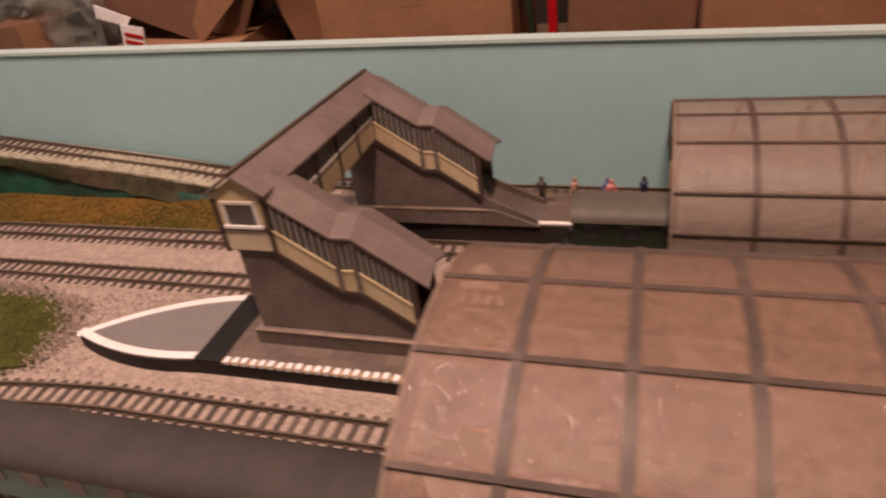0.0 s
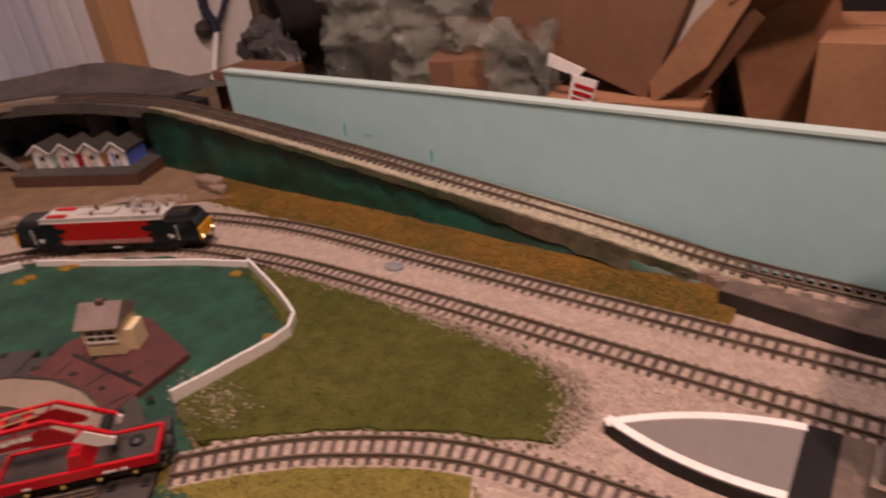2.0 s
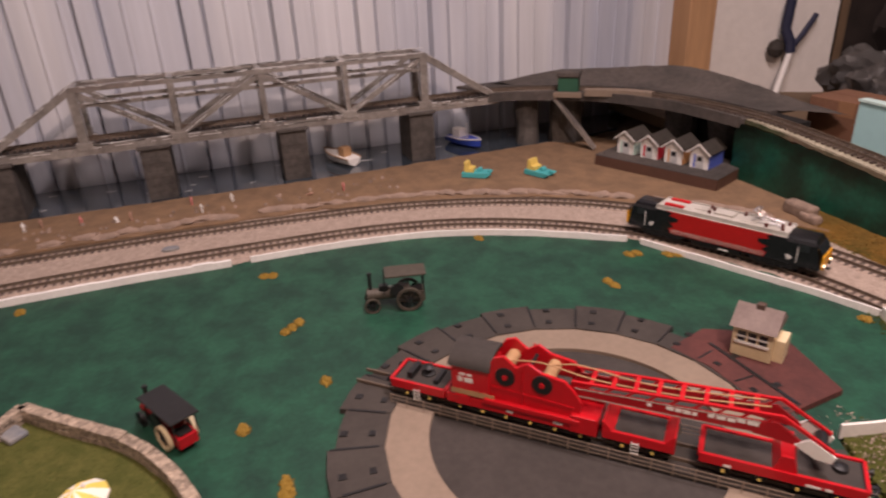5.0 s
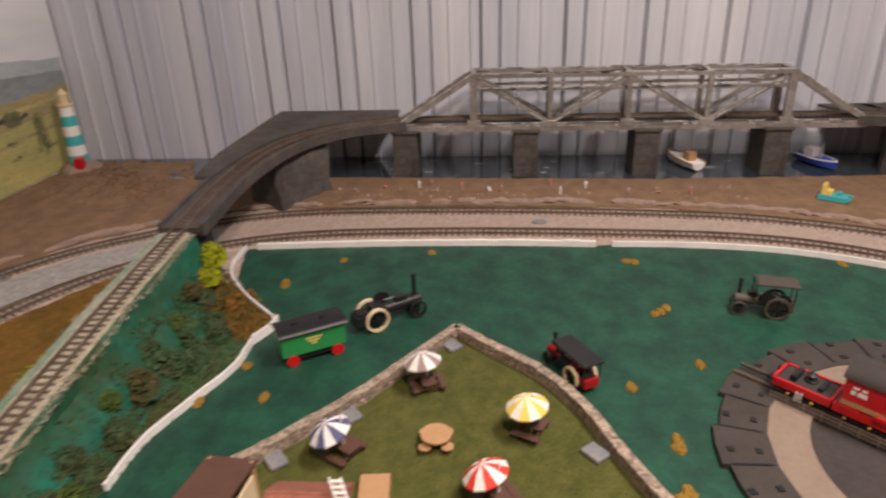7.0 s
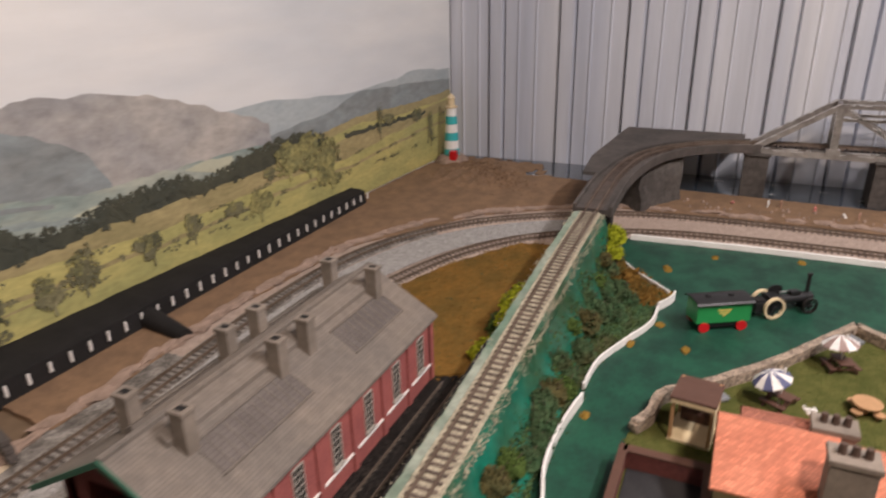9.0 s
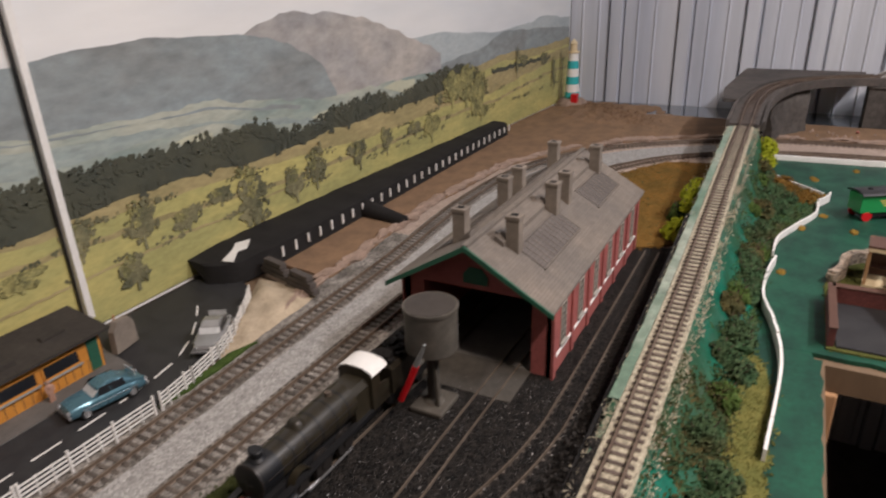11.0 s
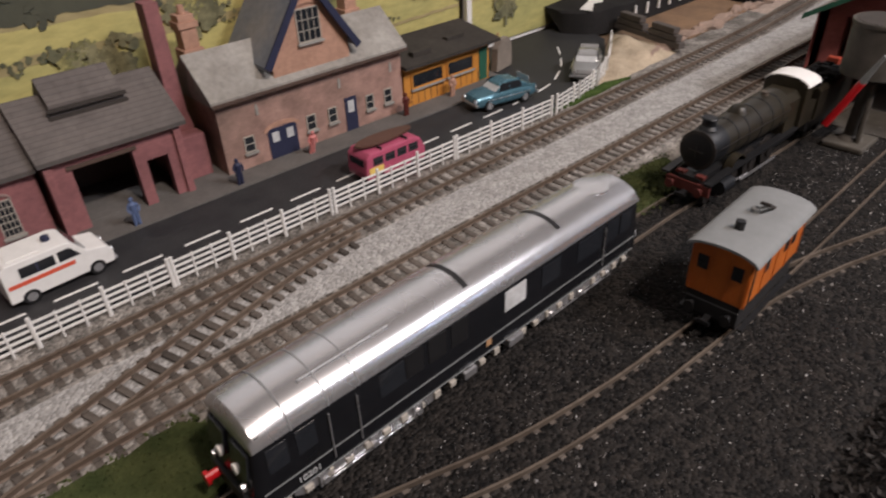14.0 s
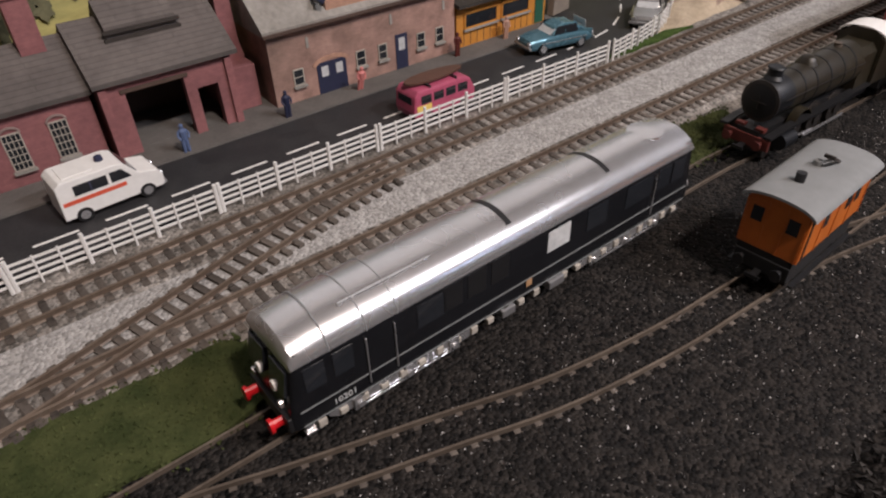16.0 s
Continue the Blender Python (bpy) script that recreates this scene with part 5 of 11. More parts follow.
def diesel_locomotive(x, y, z, rz):
    t = thing("diesel_locomotive", "black diesel locomotive with gleaming silver roof and silver bogies", "locomotive", x, y, z, rz)
    bm = B()
    SHELL = [(1.74, 0.95), (1.76, 1.6), (1.76, 3.35), (1.72, 3.66), (1.6, 3.86), (0.0, 3.9)]
    SHELL = SHELL + [(-u, v) for u, v in SHELL[-2::-1]]
    rings = []
    for xx, w, cut in ((-12.05, 0.9, 0.86), (-11.9, 0.97, 0.95), (-11.5, 1.0, 1.0), (11.5, 1.0, 1.0), (11.9, 0.97, 0.95), (12.05, 0.9, 0.86)):
        rings.append([bm.verts.new((xx - (math.copysign(0.35, xx) * max(0, (v - 2.3) / 1.6) if abs(xx) > 11.6 else 0), u * w, 0.95 + (v - 0.95) * cut)) for u, v in SHELL])
    for a, b in zip(rings[:-1], rings[1:]):
        for i in range(len(a)):
            bm.faces.new((a[i], a[(i + 1) % len(a)], b[(i + 1) % len(a)], b[i]))
    for r in (rings[0], rings[-1]):
        bm.faces.new(r)
    body = part("body", bm, M_LOCOBLACK, t, "gloss black body", True)
    # roof: a flat crown with round shoulders that droops at both ends
    CROWN = [(1.79, 3.5), (1.76, 3.68), (1.66, 3.86), (1.5, 4.02), (1.2, 4.2), (0.8, 4.34), (0.4, 4.42), (0.0, 4.44)]
    CROWN = CROWN + [(-u, v) for u, v in CROWN[-2::-1]]
    over = [(u * 1.012, 3.5 + (v - 3.5) * 1.015) for u, v in CROWN]
    bm = B()
    rings = []
    for xx, k in ((-11.75, 0.02), (-11.72, 0.5), (-11.55, 0.84), (-10.6, 0.96), (-9.0, 1.0), (9.0, 1.0), (10.6, 0.96), (11.55, 0.84), (11.72, 0.5), (11.75, 0.02)):
        rings.append([bm.verts.new((xx, u * (0.96 + 0.04 * min(1, k * 1.3)), 3.44 + (v - 3.44) * k)) for u, v in CROWN])
    for a, b in zip(rings[:-1], rings[1:]):
        for i in range(len(a) - 1):
            bm.faces.new((a[i], a[i + 1], b[i + 1], b[i]))
    for r in (rings[0], rings[-1]):
        bm.faces.new(r)
    for a, b in zip(rings[:-1], rings[1:]):
        bm.faces.new((a[0], b[0], b[-1], a[-1]))
    roof = part("roof", bm, M_SILVER, t, "silver painted roof", True)
    for xx in (-5.4, 0.95):
        part("roof_strap", vault(B(), [p for p in over if abs(p[0]) < 1.45], -0.05, "x", xx - 0.14, xx + 0.14), M_BLACK, roof, "black roof strap")
    for xx, w in ((8.6, 0.03), (10.2, 0.03), (7.2, 0.02)):
        part("roof_seam", vault(B(), over, -0.01, "x", xx - w, xx + w), M_GREYROOF, roof)
    part("roof_vent", bx(5.0, 0.86, 4.28, 9.2, 0.96, 4.37), M_CHROME, roof)
    part("exhaust_port", lathe(B(), [(0.95, 4.2), (0.95, 4.40), (0.85, 4.41), (0.3, 4.46)], "z", -9.6, 0, 20), M_SILVER, roof, "round silver roof fan", True)
    for s in (-1, 1):
        for zz, hh in ((1.66, 0.04), (1.02, 0.03)):
            part("silver_line", bx(-11.7, s * 1.772 - 0.02, zz, 11.7, s * 1.772 + 0.02, zz + hh), M_GREYROOF, body, "thin silver line")
        for xx, w in ((10.9, 0.42), (9.7, 0.42), (-10.6, 0.5), (-9.4, 0.5), (5.6, 0.7), (-4.3, 0.7), (-7.4, 1.0)):
            part("side_window", bx(xx - w, s * 1.77 - 0.02, 2.35, xx + w, s * 1.77 + 0.02, 3.3), M_GLASS, body)
        # reflection on this pane is put into its pale colour
        lit = part("lit_window", bx(-1.7 - 0.72, s * 1.772 - 0.02, 2.4, -1.7 + 0.72, s * 1.772 + 0.02, 3.3), M_PALEGLASS, body, "window painted pale as if catching the light")
        for k in range(3):
            part("louvre_panel", bx(1.4 + k * 1.3, s * 1.77 - 0.02, 2.4, 2.4 + k * 1.3, s * 1.77 + 0.02, 3.4), M_BLACK, body)
        for xx in (8.7, 7.4, -8.7):
            part("door_handrail", tube(B(), [(xx, s * 1.82, 1.3), (xx, s * 1.82, 3.2)], 0.035), M_CHROME, body)
        part("worksplate", bx(-0.1, s * 1.775 - 0.02, 1.35, 0.25, s * 1.775 + 0.02, 1.65), M_TANWOOD, body, "small brass plate")
    for d in (-1, 1):
        for s in (-1, 1):
            part("cab_window", extr(B(), [(d * 11.9, 2.35), (d * 12.06, 2.35), (d * 11.86, 3.25), (d * 11.7, 3.25)], "y", s * 0.85 - 0.6, s * 0.85 + 0.6), M_GLASS, body)
            part("lamp_bracket", cyl(B(), (d * 12.05, s * 1.1, 1.9), (d * 12.2, s * 1.1, 1.9), 0.16, n=12), M_CHROME, body, "silver lamp")
            part("route_disc", cyl(B(), (d * 12.0, s * 0.6, 2.35), (d * 12.12, s * 0.6, 2.35), 0.2, n=12), M_WHITE, body, "white route disc")
        part("buffer_beam", bx(min(d * 11.9, d * 12.2), -1.6, 0.9, max(d * 11.9, d * 12.2), 1.6, 1.5, 0.04), M_BLACK, t)
        for s in (-1, 1):
            bm = B()
            cyl(bm, (d * 12.2, s * 1.05, 1.2), (d * 12.6, s * 1.05, 1.2), 0.18, n=10)
            cyl(bm, (d * 12.6, s * 1.05, 1.2), (d * 12.75, s * 1.05, 1.2), 0.28, n=16)
            part("buffer", bm, M_RED if s * d > 0 or d > 0 else M_CHROME, t, "orange-red buffer", True)
        part("step_frame", beam(beam(B(), (d * 11.2, 1.5, 0.45), (d * 11.2, 1.5, 1.0), 0.7, 0.1), (d * 10.9, 1.5, 0.35), (d * 11.6, 1.5, 0.35), 0.3, 0.1), M_CHROME, t)
        bogie(t, d * 6.9, 3.7, (-2.4, 0, 2.4), M_CHROME, 0.62, 1.62)
    for k in range(24):
        xx = -10.9 + 0.95 * k
        part("silver_fitting", bx(xx - 0.18, 1.5, 0.55, xx + 0.18, 1.84, 0.85 + 0.1 * (k % 2), 0.04), M_DULLWHITE, t, "small silver fitting under the frame")
        part("silver_fitting", bx(xx - 0.18, -1.84, 0.55, xx + 0.18, -1.5, 0.85 + 0.1 * (k % 2), 0.04), M_DULLWHITE, t, "small silver fitting under the frame")
    part("fuel_tank", bx(-2.4, -1.3, 0.35, 2.4, 1.3, 1.0, 0.12), M_BLACK, t)
    part("battery_box", bx(-2.2, 1.3, 0.5, -1.2, 1.95, 0.95, 0.05), M_CHROME, t, "silver box under the frame")
    part("battery_box", bx(1.0, 1.3, 0.5, 1.8, 1.95, 0.95, 0.05), M_CHROME, t, "silver box under the frame")
    cu = bpy.data.curves.new("number", "FONT")
    cu.body, cu.size, cu.extrude, cu.align_x = "10201", 0.0043, 0.0001, "CENTER"
    cu.materials.append(M_PALEGLASS)
    num = new("number", cu)
    num.parent, num.matrix_basis = body, pose(0.0985, 0.0179, 0.0131, 90, 0, 180)
    return t


loco = diesel_locomotive(10.5, -100.45, 0.42, 0.6)
loco.matrix_basis = loco.matrix_basis @ Matrix.Diagonal((1.035, 1.0, 1.0, 1))
for leaf in loco.children_recursive:
    if leaf.type == "MESH":
        for v in leaf.data.vertices:
            if v.co.z > 0.0095:
                v.co.z = 0.0095 + (v.co.z - 0.0095) * 1.28


def steam_locomotive(x, y, z, rz):
    t = thing("steam_locomotive", "sooty dark green steam locomotive with tender and white cab roof", "locomotive", x, y, z, rz)
    bm = lathe(B(), [(1.45, -5.2), (1.4, -2.0), (1.3, 1.0), (1.2, 4.1)], "x", 0, 3.62, 22)
    boiler = part("boiler", bm, M_STEAM, t, "dark green banded boiler", True)
    for xx, r in ((-4.0, 1.45), (-2.4, 1.43), (-0.6, 1.38), (1.2, 1.32), (2.7, 1.27)):
        part("boiler_band", lathe(B(), [(r, xx - 0.07), (r, xx + 0.07)], "x", 0, 3.62, 22), M_SMOKEBOX, boiler, "", True)
    smoke = part("smokebox", lathe(B(), [(1.22, 4.0), (1.22, 6.1), (1.12, 6.25), (0.2, 6.42)], "x", 0, 3.62, 24), M_SMOKEBOX, t, "blue-black smokebox", True)
    part("smokebox_ring", lathe(B(), [(1.16, 6.08), (1.28, 6.1), (1.28, 6.22), (1.12, 6.26)], "x", 0, 3.62, 24), M_WHEEL, smoke, "", True)
    part("door_handle", beam(beam(B(), (6.44, -0.5, 3.62), (6.44, 0.5, 3.62), 0.07, 0.07), (6.47, 0, 3.2), (6.47, 0, 4.0), 0.06, 0.06), M_WHEEL, smoke)
    part("chimney", lathe(B(), [(0.66, 4.85), (0.48, 5.05), (0.46, 5.4), (0.56, 5.5), (0.5, 5.56)], "z", 5.2, 0, 16), M_SMOKEBOX, t, "", True)
    part("dome", lathe(B(), [(0.75, 4.8), (0.62, 5.0), (0.5, 5.2), (0.3, 5.32), (0.05, 5.35)], "z", 0.8, 0, 16), M_STEAM, t, "", True)
    part("safety_valve", lathe(B(), [(0.3, 4.9), (0.25, 5.2), (0.3, 5.25)], "z", -3.4, 0, 10), M_RUSTRAIL, t, "", True)
    bm = extr(B(), [(-1.35, 2.0), (1.35, 2.0), (1.3, 4.3), (0.9, 4.75), (-0.9, 4.75), (-1.3, 4.3)], "x", -7.2, -5.0)
    part("firebox", bm, M_STEAM, t, "square-shouldered firebox")
    cab = part("cab_side", extr(B(), [(-9.8, 2.0), (-7.2, 2.0), (-7.2, 5.0), (-8.4, 5.0), (-8.4, 3.9), (-9.8, 3.6)], "y", 1.45, 1.6), M_STEAM, t)
    part("cab_side", extr(B(), [(-9.8, 2.0), (-7.2, 2.0), (-7.2, 5.0), (-8.4, 5.0), (-8.4, 3.9), (-9.8, 3.6)], "y", -1.6, -1.45), M_STEAM, t)
    part("cab_front", extr(B(), [(-1.5, 2.0), (1.5, 2.0), (1.5, 4.9), (0.8, 5.5), (-0.8, 5.5), (-1.5, 4.9)], "x", -7.3, -7.15), M_STEAM, cab)
    part("cab_roof", vault(B(), arch(1.6, 4.95, 0.55, 10), 0.1, "x", -9.6, -7.2), M_WHITE, cab, "bright white cab roof", True)
    for s in (-1, 1):
        part("running_plate", extr(B(), [(6.9, 1.9), (4.9, 2.05), (-7.2, 2.15), (-7.2, 2.0), (4.9, 1.9), (6.9, 1.75)], "y", s * 1.55 - 0.4, s * 1.55 + 0.12), M_BLACK, t)
        part("handrail", tube(B(), [(5.8, s * 1.44, 4.0), (-5.0, s * 1.52, 4.0)], 0.035), M_WHEEL, t)
        part("cylinder", cyl(B(), (3.6, s * 1.5, 1.15), (5.2, s * 1.5, 1.15), 0.5, n=16), M_SMOKEBOX, t, "", True)
        part("piston_rod", beam(beam(B(), (3.6, s * 1.62, 1.1), (0.8, s * 1.62, 0.95), 0.08, 0.12), (2.2, s * 1.7, 0.9), (-3.6, s * 1.7, 0.9), 0.08, 0.18), M_CHROME, t, "bright connecting rod")
        for a in (2.4, -0.6, -3.6):
            wheel("driving_wheel", a, s * 0.95, 1.05, t, w=0.3)
        for a in (5.6, 4.0):
            wheel("pony_wheel", a, s * 0.9, 0.55, t)
        part("nameplate_splasher", vault(B(), [(2.4 + 1.15 * math.cos(math.pi * i / 10), 1.6 + 1.0 * math.sin(math.pi * i / 10)) for i in range(11)], 0.08, "y", s * 1.2 - 0.3, s * 1.2 + 0.3), M_STEAM, t, "", True)
    part("frame", bx(-9.5, -0.75, 0.7, 6.8, 0.75, 2.0), M_BLACK, t)
    buffers(t, 6.9, 1, M_BUFFER, M_BUFFER, 1.35, 1.6)
    for s in (-0.7, 0.7):
        part("front_step", bx(6.2, s - 0.3, 1.95, 6.7, s + 0.3, 2.15), M_BUFFER, t)
    tender = part("tender", extr(B(), [(-1.6, 1.9), (1.6, 1.9), (1.6, 4.0), (1.3, 4.3), (1.2, 4.1), (-1.2, 4.1), (-1.3, 4.3), (-1.6, 4.0)], "x", -17.6, -10.4), M_STEAM, t, "dark tender")
    bm = B()
    rng = random.Random(5)
    for i in range(60):
        xx, yy = rng.uniform(-16.8, -11.2), rng.uniform(-1.0, 1.0)
        s = rng.uniform(0.15, 0.3)
        box(bm, xx - s, yy - s, 4.0, xx + s, yy + s, 4.15 + s + 0.25 * (1 - abs(yy)))
    part("coal", bm, M_MATTBLACK, tender, "heap of coal", kind="stuff")
    part("tender_lamp", bx(-17.2, -0.5, 4.2, -16.5, 0.5, 5.0, 0.12), M_REDORANGE, tender, "orange-red lamp block")
    part("tender_frame", bx(-17.4, -1.2, 0.8, -10.4, 1.2, 1.9), M_BLACK, t)
    for a in (-11.8, -14.0, -16.2):
        for s in (-1, 1):
            wheel("tender_wheel", a, s * 0.9, 0.6, t)
    return t


loco = steam_locomotive(-15.7, -99.95, 0.45, -1.6)
loco.matrix_basis = loco.matrix_basis @ Matrix.Diagonal((0.855, 0.98, 1.03, 1))


def brake_van(x, y, z, rz):
    t = thing("guards_van", "orange-brown four-wheel guard's van with plain grey roof", "railway wagon", x, y, z, rz)
    body = part("body", bx(-4.2, -1.62, 1.85, 4.2, 1.62, 4.1, 0.03), M_ORANGE, t, "orange-brown body")
    for s in (-1, 1):
        for xx in (-4.1, -2.0, 0.0, 2.0, 4.1):
            part("body_strap", bx(xx - 0.05, s * 1.63 - 0.03, 1.85, xx + 0.05, s * 1.63 + 0.03, 4.1), M_ORANGE, body)
        for xx in (-2.6, -1.4, 1.6):
            part("side_window", bx(xx - 0.3, s * 1.645 - 0.02, 2.95, xx + 0.3, s * 1.645 + 0.02, 3.75), M_GLASS, body)
        part("door_gap", bx(3.5, s * 1.645 - 0.02, 1.95, 3.72, s * 1.645 + 0.02, 4.0), M_BLACK, body)
        for yy in (-0.95, 0.95):
            part("end_window", bx(s * 4.21 - 0.02, yy - 0.3, 3.1, s * 4.21 + 0.02, yy + 0.3, 3.8), M_GLASS, body)
        for yy in (-1.5, -0.5, 0.5, 1.5):
            part("end_plank", bx(s * 4.21 - 0.02, yy - 0.04, 1.85, s * 4.21 + 0.02, yy + 0.04, 4.2), M_ORANGE, body)
        part("end_gable", extr(B(), arch(1.62, 4.1, 0.3, 10), "x", s * 4.15 - 0.06, s * 4.15 + 0.06), M_ORANGE, body)
        part("foot_board", bx(-4.0, s * 1.7 - 0.15, 0.55, 4.0, s * 1.7 + 0.15, 0.65), M_BLACK, t)
    roof = part("roof", vault(B(), arch(1.86, 4.1, 0.42, 14), 0.12, "x", -4.5, 4.5), M_GREYROOF, t, "plain grey curved roof", True)
    part("stove_pipe", cyl(B(), (2.0, -0.15, 4.4), (2.0, -0.15, 5.05), 0.27, n=14), M_BLACK, roof, "black stove pipe", True)
    part("roof_vent", lathe(B(), [(0.25, 4.6), (0.25, 4.85), (0.1, 4.9)], "z", -0.6, -0.3, 12), M_GREYROOF, roof)
    bm = B()
    for s in (-0.18, 0.18):
        beam(bm, (-2.3, s * 0.8 + 0.2, 4.45), (-0.5, s * 1.2 + 0.2, 5.2), 0.15, 0.15)
    beam(bm, (-0.5, -0.05, 5.2), (-0.5, 0.45, 5.2), 0.14, 0.14)
    part("pick_up_arm", bm, M_TTDARK, roof, "small grey wire loop on the roof")
    part("underframe", bx(-4.2, -1.5, 0.65, 4.2, 1.5, 1.85), M_MATTBLACK, t, "black underframe")
    for a in (-2.6, 2.6):
        for s in (-1, 1):
            wheel("wheel", a, s * 0.9, 0.62, t)
            part("axle_guard", extr(B(), [(a - 0.5, 1.0), (a + 0.5, 1.0), (a + 0.2, 0.4), (a - 0.2, 0.4)], "y", s * 1.4 - 0.08, s * 1.4 + 0.08), M_BLACK, t)
    for d in (-1, 1):
        buffers(t, d * 4.3, d, None, None, 1.2, 1.5)
    return t


van = brake_van(-2.5, -92.85, 0.45, 2.4)
van.matrix_basis = van.matrix_basis @ Matrix.Diagonal((0.79, 0.9, 1.12, 1))


def flat_wagon(t, x0, x1, name="wagon", bed=M_TTDARK, h=0.75, ends=True):
    w = part(name + "_frame", bx(x0, -1.6, 0.95, x1, 1.6, 1.45, 0.05), M_RED, t, "red wagon frame")
    part("deck", bx(x0 + 0.25, -1.35, 1.45, x1 - 0.25, 1.35, 1.6), bed, w, "dark deck")
    for s in (-1, 1):
        part("side_rail", bx(x0, s * 1.5 - 0.12, 1.4, x1, s * 1.5 + 0.12, 1.4 + h * 0.45), M_RED, w)
    if ends:
        for xx in (x0, x1):
            part("end_rail", bx(xx - 0.12, -1.5, 1.4, xx + 0.12, 1.5, 1.4 + h * 0.45), M_RED, w)
    n = 4 if x1 - x0 > 7 else 2
    for i in range(n):
        a = x0 + (x1 - x0) * (i + 0.7) / (n + 0.4)
        for s in (-1, 1):
            wheel("wheel", a, s * 0.9, 0.55, t)
            part("axle_box", bx(a - 0.22, s * 1.35 - 0.12, 0.35, a + 0.22, s * 1.35 + 0.12, 0.95), M_BLACK, t)
            part("axle_cap", cyl(B(), (a, s * 1.47, 0.55), (a, s * 1.56, 0.55), 0.13, n=8), M_PALEYELLOW, t, "pale yellow axle end")
    part("sole_bar", bx(x0 + 0.1, -1.2, 0.6, x1 - 0.1, 1.2, 0.95), M_BLACK, t)
    return w


def bars(parent, x, z, widths, h, y, gap=0.18):
    """Lettering too small to read: plain bars."""
    for w in widths:
        part("lettering_bar", bx(x, y - 0.02, z, x + w, y + 0.02, z + h), M_WHITE, parent)
        x += w + gap


def rail_crane(x, y, z, rz):
    t = thing("breakdown_crane", "bright red railway breakdown crane with long jib and match wagons", "railway crane", x, y, z, rz)
    flat_wagon(t, -16.8, -11.9, "runner_wagon")
    main = part("crane_carriage", bx(-11.7, -1.65, 0.9, 0.3, 1.65, 1.75, 0.06), M_RED, t, "red crane carriage")
    for i in range(6):
        a = -10.6 + i * 1.95
        for s in (-1, 1):
            wheel("wheel", a, s * 0.9, 0.55, t)
            part("axle_cap", cyl(B(), (a, s * 1.5, 0.6), (a, s * 1.6, 0.6), 0.13, n=8), M_PALEYELLOW, t, "pale yellow axle end")
    part("sole_bar", bx(-11.5, -1.3, 0.45, 0.1, 1.3, 0.9), M_BLACK, t)
    for s in (-1, 1):
        part("outrigger_box", bx(-1.6, s * 1.5 - 0.35, 1.0, 0.35, s * 1.5 + 0.35, 2.5, 0.06), M_RED, t, "red outrigger box")
        part("outrigger_box", bx(-10.9, s * 1.5 - 0.3, 1.0, -9.7, s * 1.5 + 0.3, 1.9, 0.06), M_RED, t, "red outrigger box")
    house = part("engine_house", bx(-11.2, -1.68, 1.9, -8.0, 1.68, 4.7, 0.1), M_RED, t, "red engine house")
    part("house_roof", vault(B(), arch(1.75, 4.6, 0.9, 12), 0.2, "x", -11.35, -7.9), M_TTDARK, house, "dark rounded house roof", True)
    part("gold_band", bx(-11.22, -1.72, 2.0, -7.6, -1.69, 2.45), M_TANWOOD, house, "gold painted band")
    bars(house, -10.6, 3.2, (0.35, 0.7), 0.42, -1.71)
    bars(house, -10.5, 3.8, (0.5, 0.4), 0.2, -1.71)
    for s in (-1, 1):
        cheek = part("side_cheek", extr(B(), [(-8.2, 1.75), (-2.2, 1.75), (-1.0, 2.3), (-0.9, 3.4), (-1.5, 4.3), (-2.2, 5.0), (-4.0, 5.3), (-5.0, 5.9), (-5.9, 5.3), (-6.9, 6.1), (-7.7, 5.8), (-8.2, 4.9)], "y", s * 1.36 - 0.14, s * 1.36 + 0.14), M_RED, t, "red side cheek")
        for xx in (-6.75, -3.85):
            gear = part("winding_gear", cyl(B(), (xx, s * 1.5, 4.4), (xx, s * 1.66, 4.4), 0.78, n=20), M_BLACK, t, "black gear wheel")
            part("gear_boss", cyl(B(), (xx, s * 1.66, 4.4), (xx, s * 1.74, 4.4), 0.22, n=10), M_RED, gear)
        part("stiffener", beam(B(), (-7.9, s * 1.54, 3.2), (-1.4, s * 1.54, 2.9), 0.1, 0.22), M_RED, cheek)
        part("stiffener", beam(B(), (-5.4, s * 1.54, 2.0), (-5.4, s * 1.54, 5.8), 0.1, 0.2), M_RED, cheek)
        part("ballast_ledge", bx(-8.4, s * 1.7 - 0.25, 1.75, -0.9, s * 1.7 + 0.2, 2.15, 0.04), M_RED, t)
        bars(t, -6.6, 1.2, (0.5,), 0.2, s * 1.67)
        bars(t, -2.9, 1.2, (0.7,), 0.2, s * 1.67)
    for xx, zz in ((-6.9, 4.7), (-3.6, 4.5)):
        part("rope_drum", cyl(B(), (xx, -1.2, zz), (xx, 1.2, zz), 0.5, n=16), M_TANWOOD, t, "rope-wound drum")
    part("cross_shaft", cyl(B(), (-5.1, -1.3, 5.0), (-5.1, 1.3, 5.0), 0.16, n=8), M_BLACK, t)
    part("crab_deck", bx(-8.0, -1.2, 3.4, -2.2, 1.2, 3.6), M_TTDARK, t, "dark winch deck")
    for s in (-1, 1):
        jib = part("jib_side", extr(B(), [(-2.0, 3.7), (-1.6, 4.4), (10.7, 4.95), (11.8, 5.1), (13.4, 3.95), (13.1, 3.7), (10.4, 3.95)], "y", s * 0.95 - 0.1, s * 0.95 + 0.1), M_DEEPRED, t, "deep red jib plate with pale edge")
        part("jib_edge", beam(B(), (-1.6, s * 1.06, 3.75), (10.4, s * 1.06, 4.0), 0.04, 0.07), M_DULLWHITE, jib)
